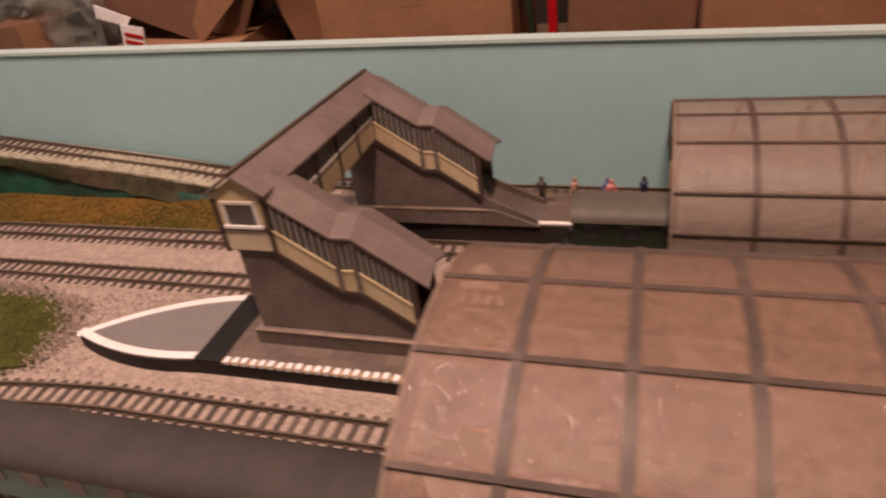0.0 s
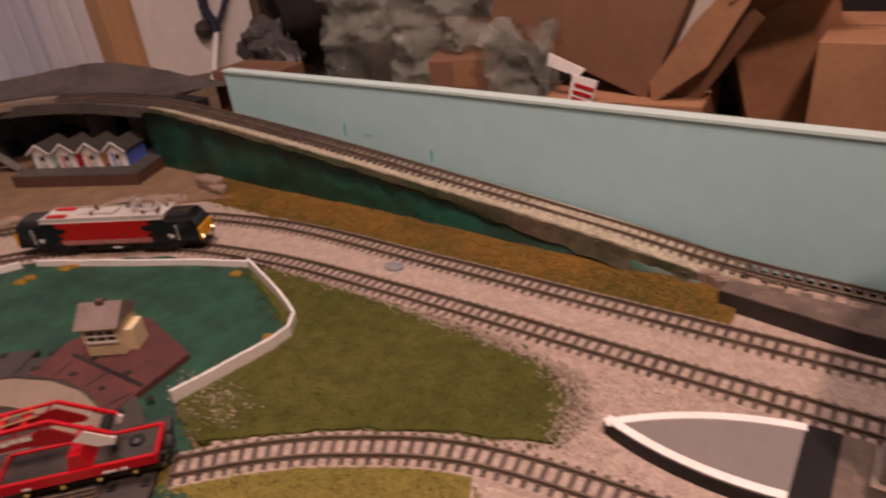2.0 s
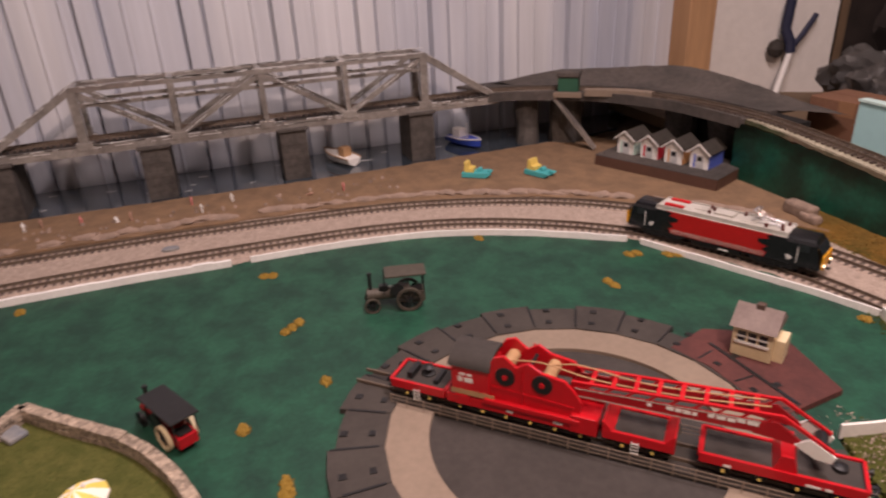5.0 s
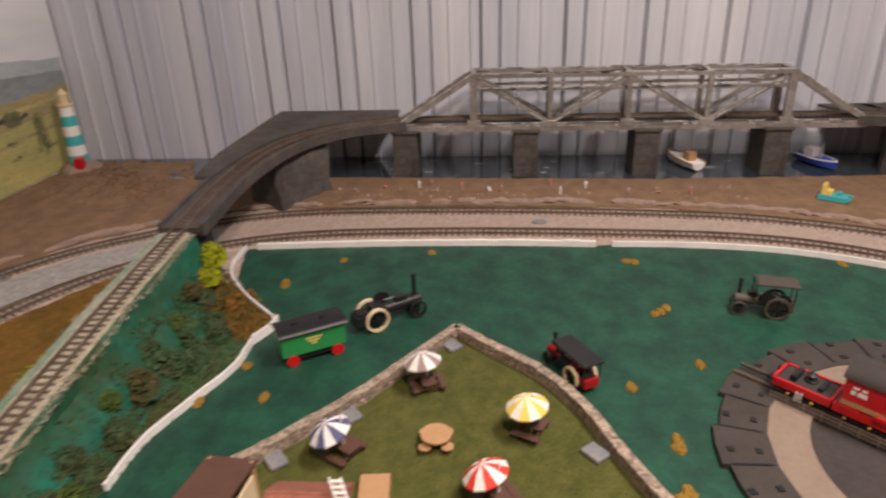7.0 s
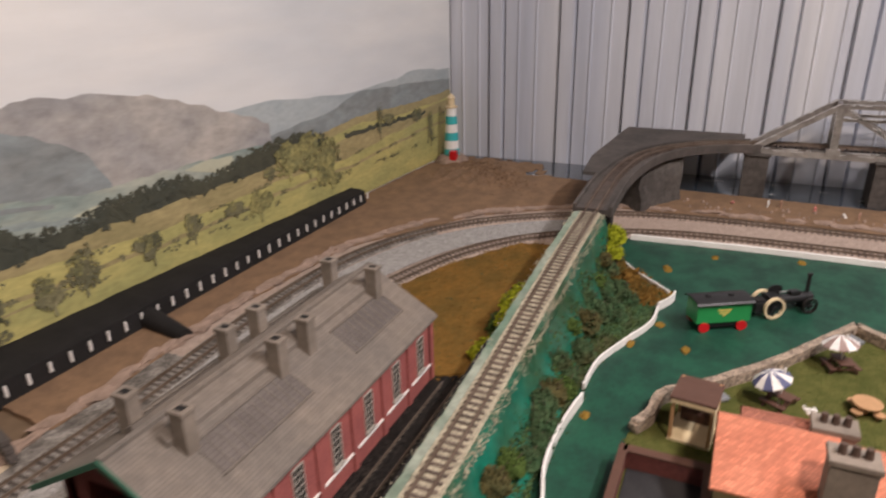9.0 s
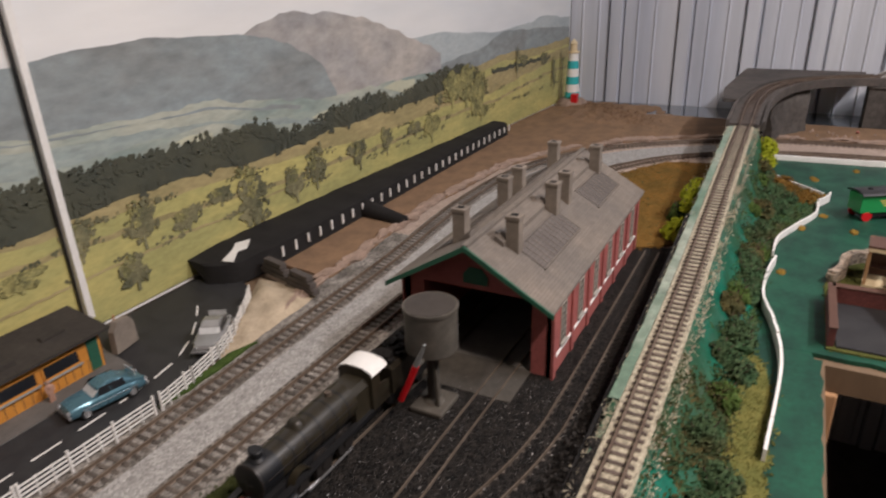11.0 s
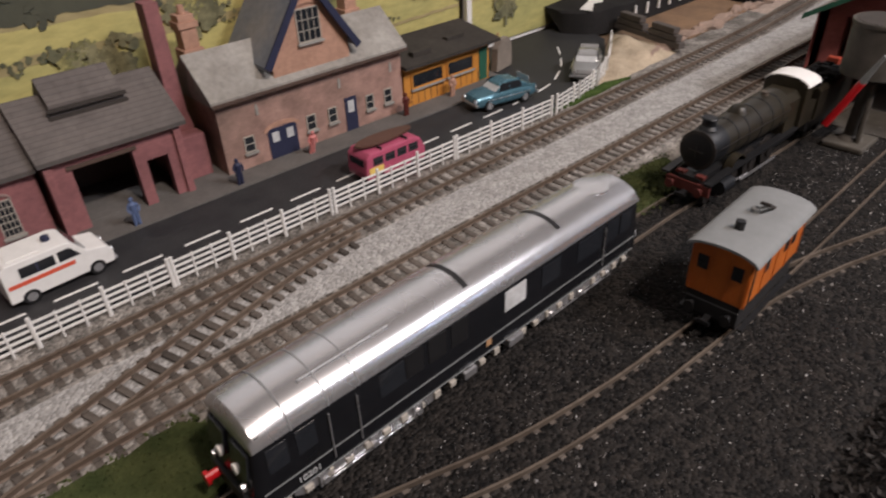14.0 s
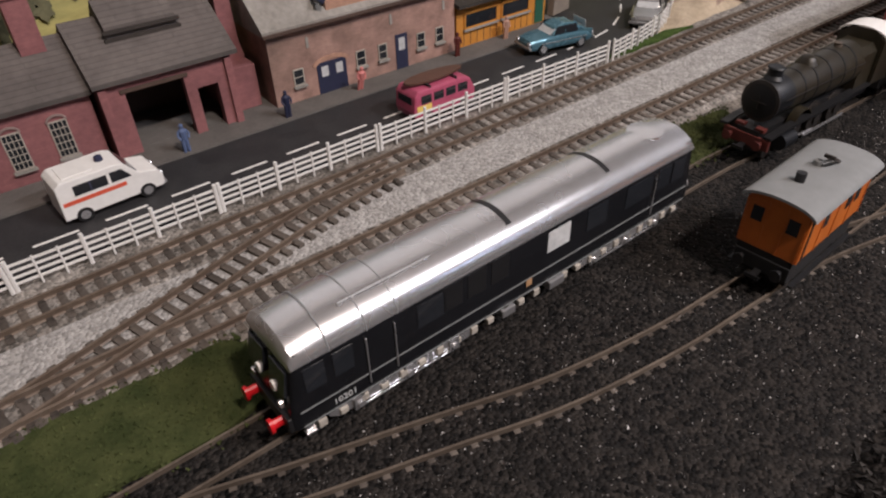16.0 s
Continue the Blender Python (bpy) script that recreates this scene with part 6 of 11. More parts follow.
        part("jib_edge", beam(B(), (-1.5, s * 1.06, 4.38), (10.8, s * 1.06, 4.93), 0.04, 0.07), M_DULLWHITE, jib)
        part("jib_top_rail", beam(B(), (-1.8, s * 0.95, 4.85), (12.0, s * 0.95, 5.65), 0.22, 0.16), M_RED, jib)
        part("jib_top_rail", beam(B(), (12.0, s * 0.95, 5.65), (15.2, s * 0.95, 3.7), 0.24, 0.2), M_RED, jib)
        for i in range(9):
            xx = -1.0 + i * 1.5
            part("jib_lattice", beam(B(), (xx, s * 0.95, 4.3 + 0.045 * (xx + 1.6)), (xx + 0.75, s * 0.95, 4.9 + 0.058 * (xx + 1.8)), 0.14, 0.14), M_RED, jib)
        bars(jib, 3.6, 4.25, (0.3,), 0.26, s * 1.07, 0.6)
        bars(jib, 4.9, 4.3, (0.5, 0.4, 0.5, 0.3), 0.26, s * 1.07, 0.1)
        bars(jib, 7.6, 4.45, (0.4, 0.6, 0.5), 0.28, s * 1.07, 0.1)
        bars(jib, 9.4, 4.55, (0.5, 0.7), 0.28, s * 1.07, 0.1)
        part("jib_tip", extr(B(), [(12.9, 3.8), (13.8, 4.4), (15.4, 3.4), (15.2, 2.9), (14.2, 3.0)], "y", s * 1.04 - 0.1, s * 1.04 + 0.1), M_WHITE, jib, "white jib tip")
    for i in range(8):
        xx = -0.4 + i * 1.55
        zz = 4.85 + (xx + 1.8) * 0.058
        part("jib_crosspiece", bx(xx - 0.16, -0.9, zz - 0.1, xx + 0.16, 0.9, zz + 0.05), M_RED, t)
    part("tip_sheave", cyl(B(), (14.6, -0.8, 3.6), (14.6, 0.8, 3.6), 0.4, n=14), M_BLACK, t, "dark tip sheave")
    rope = [(-3.6, 0.3, 5.0), (-1.5, 0.3, 5.5), (3.0, 0.3, 5.1), (7.0, 0.3, 5.35), (11.6, 0.3, 5.9)]
    part("hoist_rope", tube(B(), [tuple(p) for p in smooth_path(rope, 0.7)], 0.06), M_TANWOOD, t, "tan thread rope")
    part("hoist_rope", tube(B(), [tuple(p) for p in smooth_path([(-6.8, -0.5, 5.2), (-4.2, -0.4, 5.5), (0.0, -0.4, 5.0), (6.0, -0.4, 5.2), (11.4, -0.4, 5.85)], 0.7)], 0.06), M_TANWOOD, t, "tan thread rope")
    flat_wagon(t, 0.7, 5.8, "relieving_wagon", ends=False)
    for xx in (0.7, 5.8):
        d = 1 if xx < 2 else -1
        part("end_ramp", extr(B(), [(xx, 1.4), (xx + d * 1.0, 1.4), (xx + d * 0.15, 2.4), (xx, 2.4)], "y", -1.6, 1.6), M_RED, t)
    flat_wagon(t, 7.4, 17.5, "match_wagon")
    part("jib_rest", extr(B(), [(11.9, 1.5), (13.5, 1.5), (13.1, 2.9), (12.3, 2.9)], "y", -1.45, 1.45), M_RED, t, "red jib rest")
    bars(t, 9.0, 1.05, (0.5,), 0.18, -1.62)
    bars(t, 14.0, 1.05, (0.9, 0.5), 0.18, -1.62)
    for xx in (-14.4, 3.1):
        for s in (-0.25, 0.25):
            part("ladder_stile", beam(B(), (xx + s, -1.7, 0.2), (xx + s, -1.7, 1.3), 0.06, 0.06), M_WHITE, t, "white ladder stile")
        for k in range(4):
            part("ladder_rung", beam(B(), (xx - 0.25, -1.7, 0.3 + 0.28 * k), (xx + 0.25, -1.7, 0.3 + 0.28 * k), 0.06, 0.06), M_WHITE, t)
    part("capstan", lathe(B(), [(0.6, 1.6), (0.6, 1.75), (0.32, 1.85), (0.32, 2.2), (0.5, 2.3), (0.1, 2.5)], "z", -14.2, 0.3, 14), M_BLACK, t, "black capstan")
    part("jib_cradle", box(bx(-15.6, -0.9, 1.6, -15.1, 0.9, 2.2), -13.2, -0.9, 1.6, -12.8, 0.9, 2.0), M_BLACK, t)
    part("crane_hook", lathe(B(), [(0.5, 1.6), (0.5, 1.9), (0.2, 2.0)], "z", 16.0, 0.2, 14), M_BLACK, t, "black hook block")
    for xx, d in ((-16.8, -1), (17.5, 1)):
        buffers(t, xx, d)
    return t


M_DKTEAL = mat("dark_teal_coach_paint", (0.02, 0.15, 0.14), 0.4, var=0.12, scale=150)


M_COACHROOF = mat("grey_green_coach_roof", (0.105, 0.098, 0.078), 0.6, var=0.15, scale=120, c2=(0.08, 0.075, 0.06))


def coach(x, y, z, rz, side, roof, label, name, L=25.0, stripe=None):
    t = thing(name, label, "railway coach", x, y, z, rz)
    body = part("body", bx(-L / 2, -1.7, 0.9, L / 2, 1.7, 3.9, 0.06), side, t)
    part("roof", vault(B(), arch(1.84, 3.6, 0.95, 14), 0.12, "x", -L / 2 - 0.1, L / 2 + 0.1), roof, t, "plain roof", True)
    for k in (-1.1, -0.72, -0.36, 0.0, 0.36, 0.72, 1.1):
        zz = 3.6 + 0.95 * math.sin(math.acos(k / 1.84))
        part("roof_seam", bx(-L / 2, k - 0.03, zz - 0.02, L / 2, k + 0.03, zz + 0.05), roof, t)
    n = int(L / 2.4)
    for s in (-1, 1):
        for i in range(n):
            a = -L / 2 + 1.4 + i * (L - 2.8) / (n - 1)
            part("side_window", bx(a - 0.6, s * 1.71 - 0.02, 2.3, a + 0.6, s * 1.71 + 0.02, 3.4), M_GLASS, body)
        if stripe:
            part("waist_line", bx(-L / 2, s * 1.715 - 0.03, 3.62, L / 2, s * 1.715 + 0.03, 3.84), stripe, body)
    for d in (-1, 1):
        part("end_wall", extr(B(), arch(1.66, 3.85, 0.66, 12), "x", d * L / 2 - 0.08, d * L / 2), side, body)
        for yy in (-0.95, 0.95):
            part("end_window", bx(d * (L / 2 + 0.01) - 0.02, yy - 0.45, 2.4, d * (L / 2 + 0.01) + 0.02, yy + 0.45, 3.5), M_GLASS, body)
        bogie(t, d * (L / 2 - 4), 2.2, (-1.3, 1.3), M_BLACK)
        buffers(t, d * L / 2, d)
    part("underframe", bx(-L / 2 + 0.3, -1.3, 0.6, L / 2 - 0.3, 1.3, 0.95), M_BLACK, t)
    return t


coach(-20.9, 16.0, 0.55, 0, M_DKTEAL, M_TTGREY, "teal coach with flat dark grey roof on the siding", "passenger_coach", 26.0, M_WHITE)
rc = coach(3.4, 22.2, 0.7, 0, M_COACHGREEN, M_TTDARK, "green railcar with grey roof standing under the canopy", "railcar", 25.0)
part("yellow_door", bx(-12.52, -0.5, 1.0, -12.5, 0.5, 3.6), M_YELLOW, rc, "yellow end panel")
for s in (-1, 1):
    part("yellow_line", bx(-9.6, s * 1.72 - 0.03, 3.1, -8.9, s * 1.72 + 0.03, 3.7), M_YELLOW, rc)
coach(9.2, 41.2, 0.7, 0, M_DKCOACH, M_COACHROOF, "dark green coach on the outer line under the far canopy", "passenger_coach", 26.0, M_SILVER)
TT = (-75.4, -3.6)
rail_crane(TT[0] + 1.25, TT[1] + 1.05, 0.95, 46.0)

# ---- station: platforms, footbridge, canopies
def bowed(n0, n1, k, n=10):
    a, b = Vector(n0), Vector(n1)
    d = b - a
    nrm = Vector((-d.y, d.x)).normalized()
    return [tuple(a + d * (i / n) + nrm * k * 4 * (i / n) * (1 - i / n)) for i in range(n + 1)]


isl = thing("island_platform", "island platform with grey ramp, white edges and black brick sides", "railway platform")
tip = (-37.0, 26.4)
north_edge = bowed(tip, (-25.6, 31.6), 0.9)
south_edge = bowed((-25.6, 24.9), tip, 0.75)
outline = north_edge + [(119, 31.8), (119, 24.9)] + south_edge[:-1]
part("platform_wall", extr(B(), outline, "z", -0.3, 1.9), M_PLATSIDE, isl, "black brick platform side")
part("ramp_surface", extr(B(), north_edge + south_edge[:-1], "z", 1.9, 2.02), M_PLATFORM, isl, "grey painted ramp")
part("dark_strip", extr(B(), [(-25.6, 24.9), (-25.6, 31.6), (-23.6, 31.7), (-23.6, 24.9)], "z", 1.9, 2.03), M_MATTBLACK, isl, "black strip across the platform")
part("platform_surface", extr(B(), [(-23.6, 25.3), (-23.6, 31.7), (119, 31.8), (119, 25.3)], "z", 1.9, 2.04), M_PLATBROWN, isl, "brown slab surface")
for edge, s in ((north_edge, 1), (south_edge, 1)):
    pts = [Vector((x, y, 2.0)) for x, y in edge]
    part("white_edge", sweep(B(), pts, [(0.0, -0.02), (0.62, -0.02), (0.62, 0.1), (0.0, 0.1)]), M_WHITEPAINT, isl, "white painted ramp edge")
part("white_edge", extr(B(), [(tip[0] - 0.1, tip[1]), (tip[0] + 1.1, tip[1] + 0.75), (tip[0] + 1.2, tip[1] - 0.25)], "z", 1.96, 2.11), M_WHITEPAINT, isl, "white painted ramp tip")
for i in range(60):
    x = -23.4 + i * 0.62
    part("edging_stone", bx(x, 24.82, 1.92, x + 0.36, 25.3, 2.16 + 0.03 * (i % 3)), M_WHITEPAINT, isl)
part("edging_back", bx(-23.6, 24.86, 1.9, 119, 25.3, 2.02), M_TANWOOD, isl, "tan strip under the edging stones")

# the ramp falls and bends a little towards its tip
for leaf in isl.children:
    for v in leaf.data.vertices:
        f = max(0.0, (-0.256 - v.co.x) / 0.114)
        v.co.y += 0.006 * f
        if v.co.z > 0.01:
            v.co.z -= 0.0082 * f

foot = [(x, y, min(1.0, max(0.0, (x + 36.5) / 11))) for x, y in south_edge[::-1]] + [(x, 24.9, 1.0) for x in range(-24, 120, 2)]
bm = B()
rows = [[bm.verts.new((x + rough(x, k, 0.8, 0.15), y + 0.5 * (1 - f) + dy, f * (z + rough(x, dy, 1.1, 0.08)) - 0.03)) for k, (dy, z) in enumerate(((-1.5, 0.0), (-1.0, 0.3), (-0.4, 0.85), (0.3, 0.95)))] for x, y, f in foot]
for a, b in zip(rows[:-1], rows[1:]):
    for i in range(3):
        bm.faces.new((a[i], a[i + 1], b[i + 1], b[i]))
structure("platform_ballast", bm, M_BALLAST, "pinkish stone heaped along the platform foot", "ballast")
far = thing("far_platform", "far platform of brown slabs with a pale edge", "railway platform")
outline = [(-34.2, 45.2), (-24, 43.6), (-14, 43.0), (119, 43.0), (119, 48.0), (-20, 48.0), (-33.8, 47.2)]
part("platform_wall", extr(B(), outline, "z", -0.3, 1.7), M_PLATSIDE, far, "dark brick platform side")
part("platform_surface", extr(B(), outline, "z", 1.7, 1.84), M_PLATBROWN, far, "brown slab surface")
part("white_edge", sweep(B(), [Vector((x, y, 1.84)) for x, y in ((-14, 43.0), (119, 43.0))], [(-0.42, -0.06), (0.0, -0.06), (0.0, 0.12), (-0.42, 0.12)]), M_WHITEPAINT, far, "pale platform edge")
bm = B()
for i in range(26):
    x = -36.5 + 0.5 * i
    s = 0.25 + 0.25 * abs(rough(x, 3.0, 1.1))
    box(bm, x, 47.0 + rough(x, 1.0, 0.9, 0.8), 0.6, x + s * 2.6, 47.6 + s + rough(x, 1.0, 0.9, 0.8), 1.3 + s * 1.6, 0.08)
solid("broken_sleepers", bm, M_ROCK, "pale broken timber and rubble at the end of the climb", "rubble", kind="stuff")

fb = thing("footbridge", "cream and brown covered station footbridge with slate roof", "footbridge")


def stair_side(y, s, x0, x1, zb0, zb1, ze0, ze1, parent):
    """One glazed and boarded flank of the stair, with a level landing half way down."""
    a, b = x0 + (x1 - x0) * 0.46, x0 + (x1 - x0) * 0.60
    zbm, zem = zb0 + (zb1 - zb0) * 0.53, ze0 + (ze1 - ze0) * 0.53
    bottom = [(x0, zb0), (a, zbm), (b, zbm), (x1, zb1)]
    top = [(x0, ze0), (a, zem), (b, zem), (x1, ze1)]
    sill = [(x, zb + (zt - zb) * 0.44) for (x, zb), (_, zt) in zip(bottom, top)]
    part("boarding", extr(B(), bottom + sill[::-1], "y", y - 0.1, y + 0.1), M_CREAMBOARD, parent, "cream boarding")
    part("glazing", extr(B(), sill + top[::-1], "y", y - 0.05, y + 0.05), M_FBGLASS, parent, "dark glazing")
    for line, w, m in ((bottom, 0.22, M_BROWN), (sill, 0.13, M_CREAM), (top, 0.2, M_BROWN)):
        bm = B()
        for p, q in zip(line[:-1], line[1:]):
            beam(bm, (p[0], y, p[1]), (q[0], y, q[1]), 0.32, w)
        part("rail_board", bm, m, parent)
    for i in range(4):
        bm = B()
        beam(bm, (bottom[i][0], y, bottom[i][1]), (top[i][0], y, top[i][1]), 0.3, 0.34)
        part("corner_post", bm, M_BROWN if i in (0, 3) else M_STAIRWALL, parent)
    for k in range(3):
        p, q = (sill[k], sill[k + 1]), (top[k], top[k + 1])
        n = 9 if k != 1 else 3
        for i in range(1, n):
            f = i / n
            bm = B()
            beam(bm, (p[0][0] + (p[1][0] - p[0][0]) * f, y, p[0][1] + (p[1][1] - p[0][1]) * f), (q[0][0] + (q[1][0] - q[0][0]) * f, y, q[0][1] + (q[1][1] - q[0][1]) * f), 0.09, 0.24)
            part("glazing_bar", bm, M_DULLWHITE, parent)
    return bottom, top


def stair(y0, y1, base_z):
    xs, xe = -18.9, -11.0
    flight = part("stair_floor", extr(B(), [(xs, 8.9), (-15.2, 6.5), (-14.2, 6.5), (xe, 4.3), (xe, 4.6), (-14.2, 6.8), (-15.2, 6.8), (xs, 9.2)], "y", y0 + 0.12, y1 - 0.12), M_BROWN, fb, "brown stair flight")
    for y in (y0, y1):
        stair_side(y, 1, xs, xe, 8.9, 4.2, 12.38, 7.5, flight)
    # roof with two slopes, broken by the landing
    tops = [(xs - 0.2, 12.35), (-15.3, 9.85), (-14.1, 9.85), (xe + 1.0, 6.95)]
    mid = (y0 + y1) / 2
    bm = B()
    for s, ye in ((-1, y0 - 0.22), (1, y1 + 0.22)):
        up = [bm.verts.new((x, mid, z + 0.9)) for x, z in tops]
        dn = [bm.verts.new((x, ye, z + 0.28)) for x, z in tops]
        dn2 = [bm.verts.new((x, ye, z + 0.12)) for x, z in tops]
        up2 = [bm.verts.new((x, mid, z + 0.77)) for x, z in tops]
        for i in range(3):
            bm.faces.new((up[i], up[i + 1], dn[i + 1], dn[i]))
            bm.faces.new((dn[i], dn[i + 1], dn2[i + 1], dn2[i]))
            bm.faces.new((up2[i], up2[i + 1], dn2[i + 1], dn2[i]))
        bm.faces.new((up[3], dn[3], dn2[3], up2[3]))
        bm.faces.new((up[0], dn[0], dn2[0], up2[0]))
    part("stair_roof", bm, M_BRROOF, fb, "brown slate stair roof")
    wall = part("stair_wall", extr(B(), [(-21.6, base_z), (-21.6, 9.0), (xs, 8.85), (-15.2, 6.4), (-14.2, 6.4), (xe, 4.2), (-10.6, 3.4), (-7.2, base_z)], "y", y0 + 0.15, y1 - 0.15), M_STAIRWALL, fb, "grey-brown stone stair wall")
    part("wall_plinth", extr(B(), [(-22.0, base_z), (-22.0, 3.1), (-10.0, 3.1), (-6.6, base_z)], "y", y0 - 0.25, y1 + 0.25), M_STAIRWALL, fb, "stone plinth")
    part("plinth_line", bx(-22.0, y0 - 0.3, 3.05, -10.4, y0 - 0.1, 3.15), M_ROCK, wall, "pale line along the plinth")
    for s, yy in ((-1, y0 + 0.1), (1, y1 - 0.1)):
        part("ramp_wall", extr(B(), [(-11.0, base_z), (-11.0, 4.2), (-10.4, 3.9), (-6.8, base_z + 0.5), (-6.8, base_z)], "y", yy - 0.12, yy + 0.12), M_STAIRWALL, fb)


stair(27.2, 30.2, 1.9)
stair(43.0, 46.4, 1.8)
# bridge span with gables
X0, X1, XR = -22.0, -18.9, -20.45
part("span_floor", bx(X0, 27.2, 8.9, X1, 46.6, 9.25), M_BROWN, fb, "brown bridge floor")
for x in (X0, X1):
    y_a, y_b = (27.2, 46.4) if x == X0 else (30.2, 43.0)
    side = part("span_boarding", bx(x - 0.1, y_a, 9.0, x + 0.1, y_b, 10.7), M_CREAMBOARD, fb, "cream boarding")
    part("span_glazing", bx(x - 0.05, y_a, 10.7, x + 0.05, y_b, 12.2), M_FBGLASS, side, "dark glazing")
    n = 26
    for i in range(n + 1):
        y = y_a + (y_b - y_a) * i / n
        part("glazing_bar", bx(x - 0.1, y - 0.045, 10.7, x + 0.1, y + 0.045, 12.2), M_DULLWHITE, side)
    for i in range(5):
        y = y_a + (y_b - y_a) * i / 4
        part("corner_post", bx(x - 0.16, y - 0.16, 8.9, x + 0.16, y + 0.16, 12.3), M_BROWN, side)
    part("rail_board", bx(x - 0.16, y_a, 10.62, x + 0.16, y_b, 10.8), M_WHITEPAINT, side)
for y, up in ((27.2, 0.42), (46.5, -0.3)):
    g = part("gable_wall", extr(B(), [(X0, 9.0), (X1, 9.0), (X1, 12.2 + up), (XR, 13.15 + up), (X0, 12.2 + up)], "y", y - 0.1, y + 0.1), M_CREAM, fb, "cream gable with a dark window")
    s = -0.12 if y < 30 else 0.12
    part("gable_window", bx(X0 + 0.6, y + s - 0.03, 10.6, X1 - 0.6, y + s + 0.03, 12.0), M_FBGLASS, g, "dark window")
    for x in (X0 + 0.55, X1 - 0.55):
        part("window_jamb", bx(x - 0.1, y + s - 0.08, 10.5, x + 0.1, y + s + 0.08, 12.05), M_WHITEPAINT, g)
    for i in range(6):
        x = X0 + 0.8 + i * 0.3
        part("glazing_bar", bx(x - 0.022, y + s - 0.05, 10.6, x + 0.022, y + s + 0.05, 12.0), M_DULLWHITE, g)
    part("window_head", bx(X0 + 0.45, y + s - 0.08, 12.0, X1 - 0.45, y + s + 0.08, 12.18), M_WHITEPAINT, g)
    part("window_foot", bx(X0 + 0.3, y + s - 0.14, 10.5, X1 - 0.3, y + s + 0.14, 10.68), M_WHITEPAINT, g)
    part("sill_board", bx(X0 - 0.1, y + s - 0.1, 10.36, X1 + 0.1, y + s + 0.1, 10.58), M_BROWN, g)
    for i in range(14):
        x = X0 + 0.15 + i * 0.22
        part("board_strip", bx(x - 0.02, y + s - 0.02, 9.0, x + 0.02, y + s + 0.03, 10.4), M_WHITEPAINT, g)
    for x in (X0, X1):
        part("corner_post", bx(x - 0.14, y - 0.14, 8.9, x + 0.14, y + 0.14, 12.25 + up), M_CREAM, g)
bm = B()
for xe in (X0 - 0.4, X1 + 0.4):
    near = [bm.verts.new((x, 26.8, z + 0.45)) for x, z in ((XR, 13.45), (xe, 12.25), (xe, 12.07), (XR, 13.27))]
    away = [bm.verts.new((x, 46.9, z - 0.35)) for x, z in ((XR, 13.45), (xe, 12.25), (xe, 12.07), (XR, 13.27))]
    for i in range(4):
        bm.faces.new((near[i], near[(i + 1) % 4], away[(i + 1) % 4], away[i]))
    bm.faces.new(near)
    bm.faces.new(away[::-1])
part("span_roof", bm, M_BRROOF, fb, "brown slate bridge roof")
part("ridge_tile", beam(B(), (XR, 26.8, 13.9), (XR, 46.9, 13.1), 0.28, 0.14), M_BROWN, fb)


M_RIB = mat("grey_brown_rib_card", (0.115, 0.083, 0.067), 0.55, var=0.3, scale=120, c2=(0.07, 0.053, 0.044))


def canopy(yc, half, z0, rise, x0, x1, label, fascia=0.9, sheet=M_CANOPY, pitch=4.6, purlins=()):
    t = thing("station_canopy", label, "station canopy", group="station canopies")
    ar = [(yc - half * math.cos(math.pi * i / 24), z0 + rise * math.sin(math.pi * i / 24)) for i in range(25)]
    part("glazing_sheet", vault(B(), ar, -0.08, "x", x0, x1), sheet, t, "dusty clear plastic vault", True)
    x = x0
    while x <= x1:
        edge = x == x0
        bow = [(yc + (u - yc) * (1.0 if edge else 1.012), z0 + (v - z0) * (1.0 if edge else 1.014)) for u, v in ar]
        part("rib", vault(B(), bow, fascia if edge else 0.2, "x", x - (0.0 if edge else 0.2), x + (0.3 if edge else 0.2)), M_RIB, t, "brown arched rib", True)
        x += pitch
    for k in purlins:
        u, v = yc - half * math.cos(radians(k)), z0 + rise * math.sin(radians(k))
        part("purlin", beam(B(), (x0, yc + (u - yc) * 1.008, v + 0.06), (x1, yc + (u - yc) * 1.008, v + 0.06), 0.3, 0.12), M_RIB, t, "long brown purlin")
    part("gutter_beam", beam(beam(B(), (x0, yc - half, z0), (x1, yc - half, z0), 0.5, 0.6), (x0, yc + half, z0), (x1, yc + half, z0), 0.5, 0.6), M_DARKWOOD, t)
    x = x0 + 0.4
    while x <= x1:
        for s in (-1, 1):
            part("post", cyl(B(), (x, yc + s * half, 0.0), (x, yc + s * half, z0), 0.22, n=8), M_TANWOOD, t, "thin post")
        x += 13.8
    part("end_trim", vault(B(), ar, 0.16, "x", x0 - 0.12, x0), M_TTPALE, t, "pale worn lip of the end arch", True)
    return t


canopy(18.5, 11.0, 3.6, 9.8, -6.3, 70.0, "vaulted station canopy of dusty clear plastic with brown ribs", pitch=3.58, purlins=(13, 33.5, 54, 75, 95.5, 116, 137, 158))
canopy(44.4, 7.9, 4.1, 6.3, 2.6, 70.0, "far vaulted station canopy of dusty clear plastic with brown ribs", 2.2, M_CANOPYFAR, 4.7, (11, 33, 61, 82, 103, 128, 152))


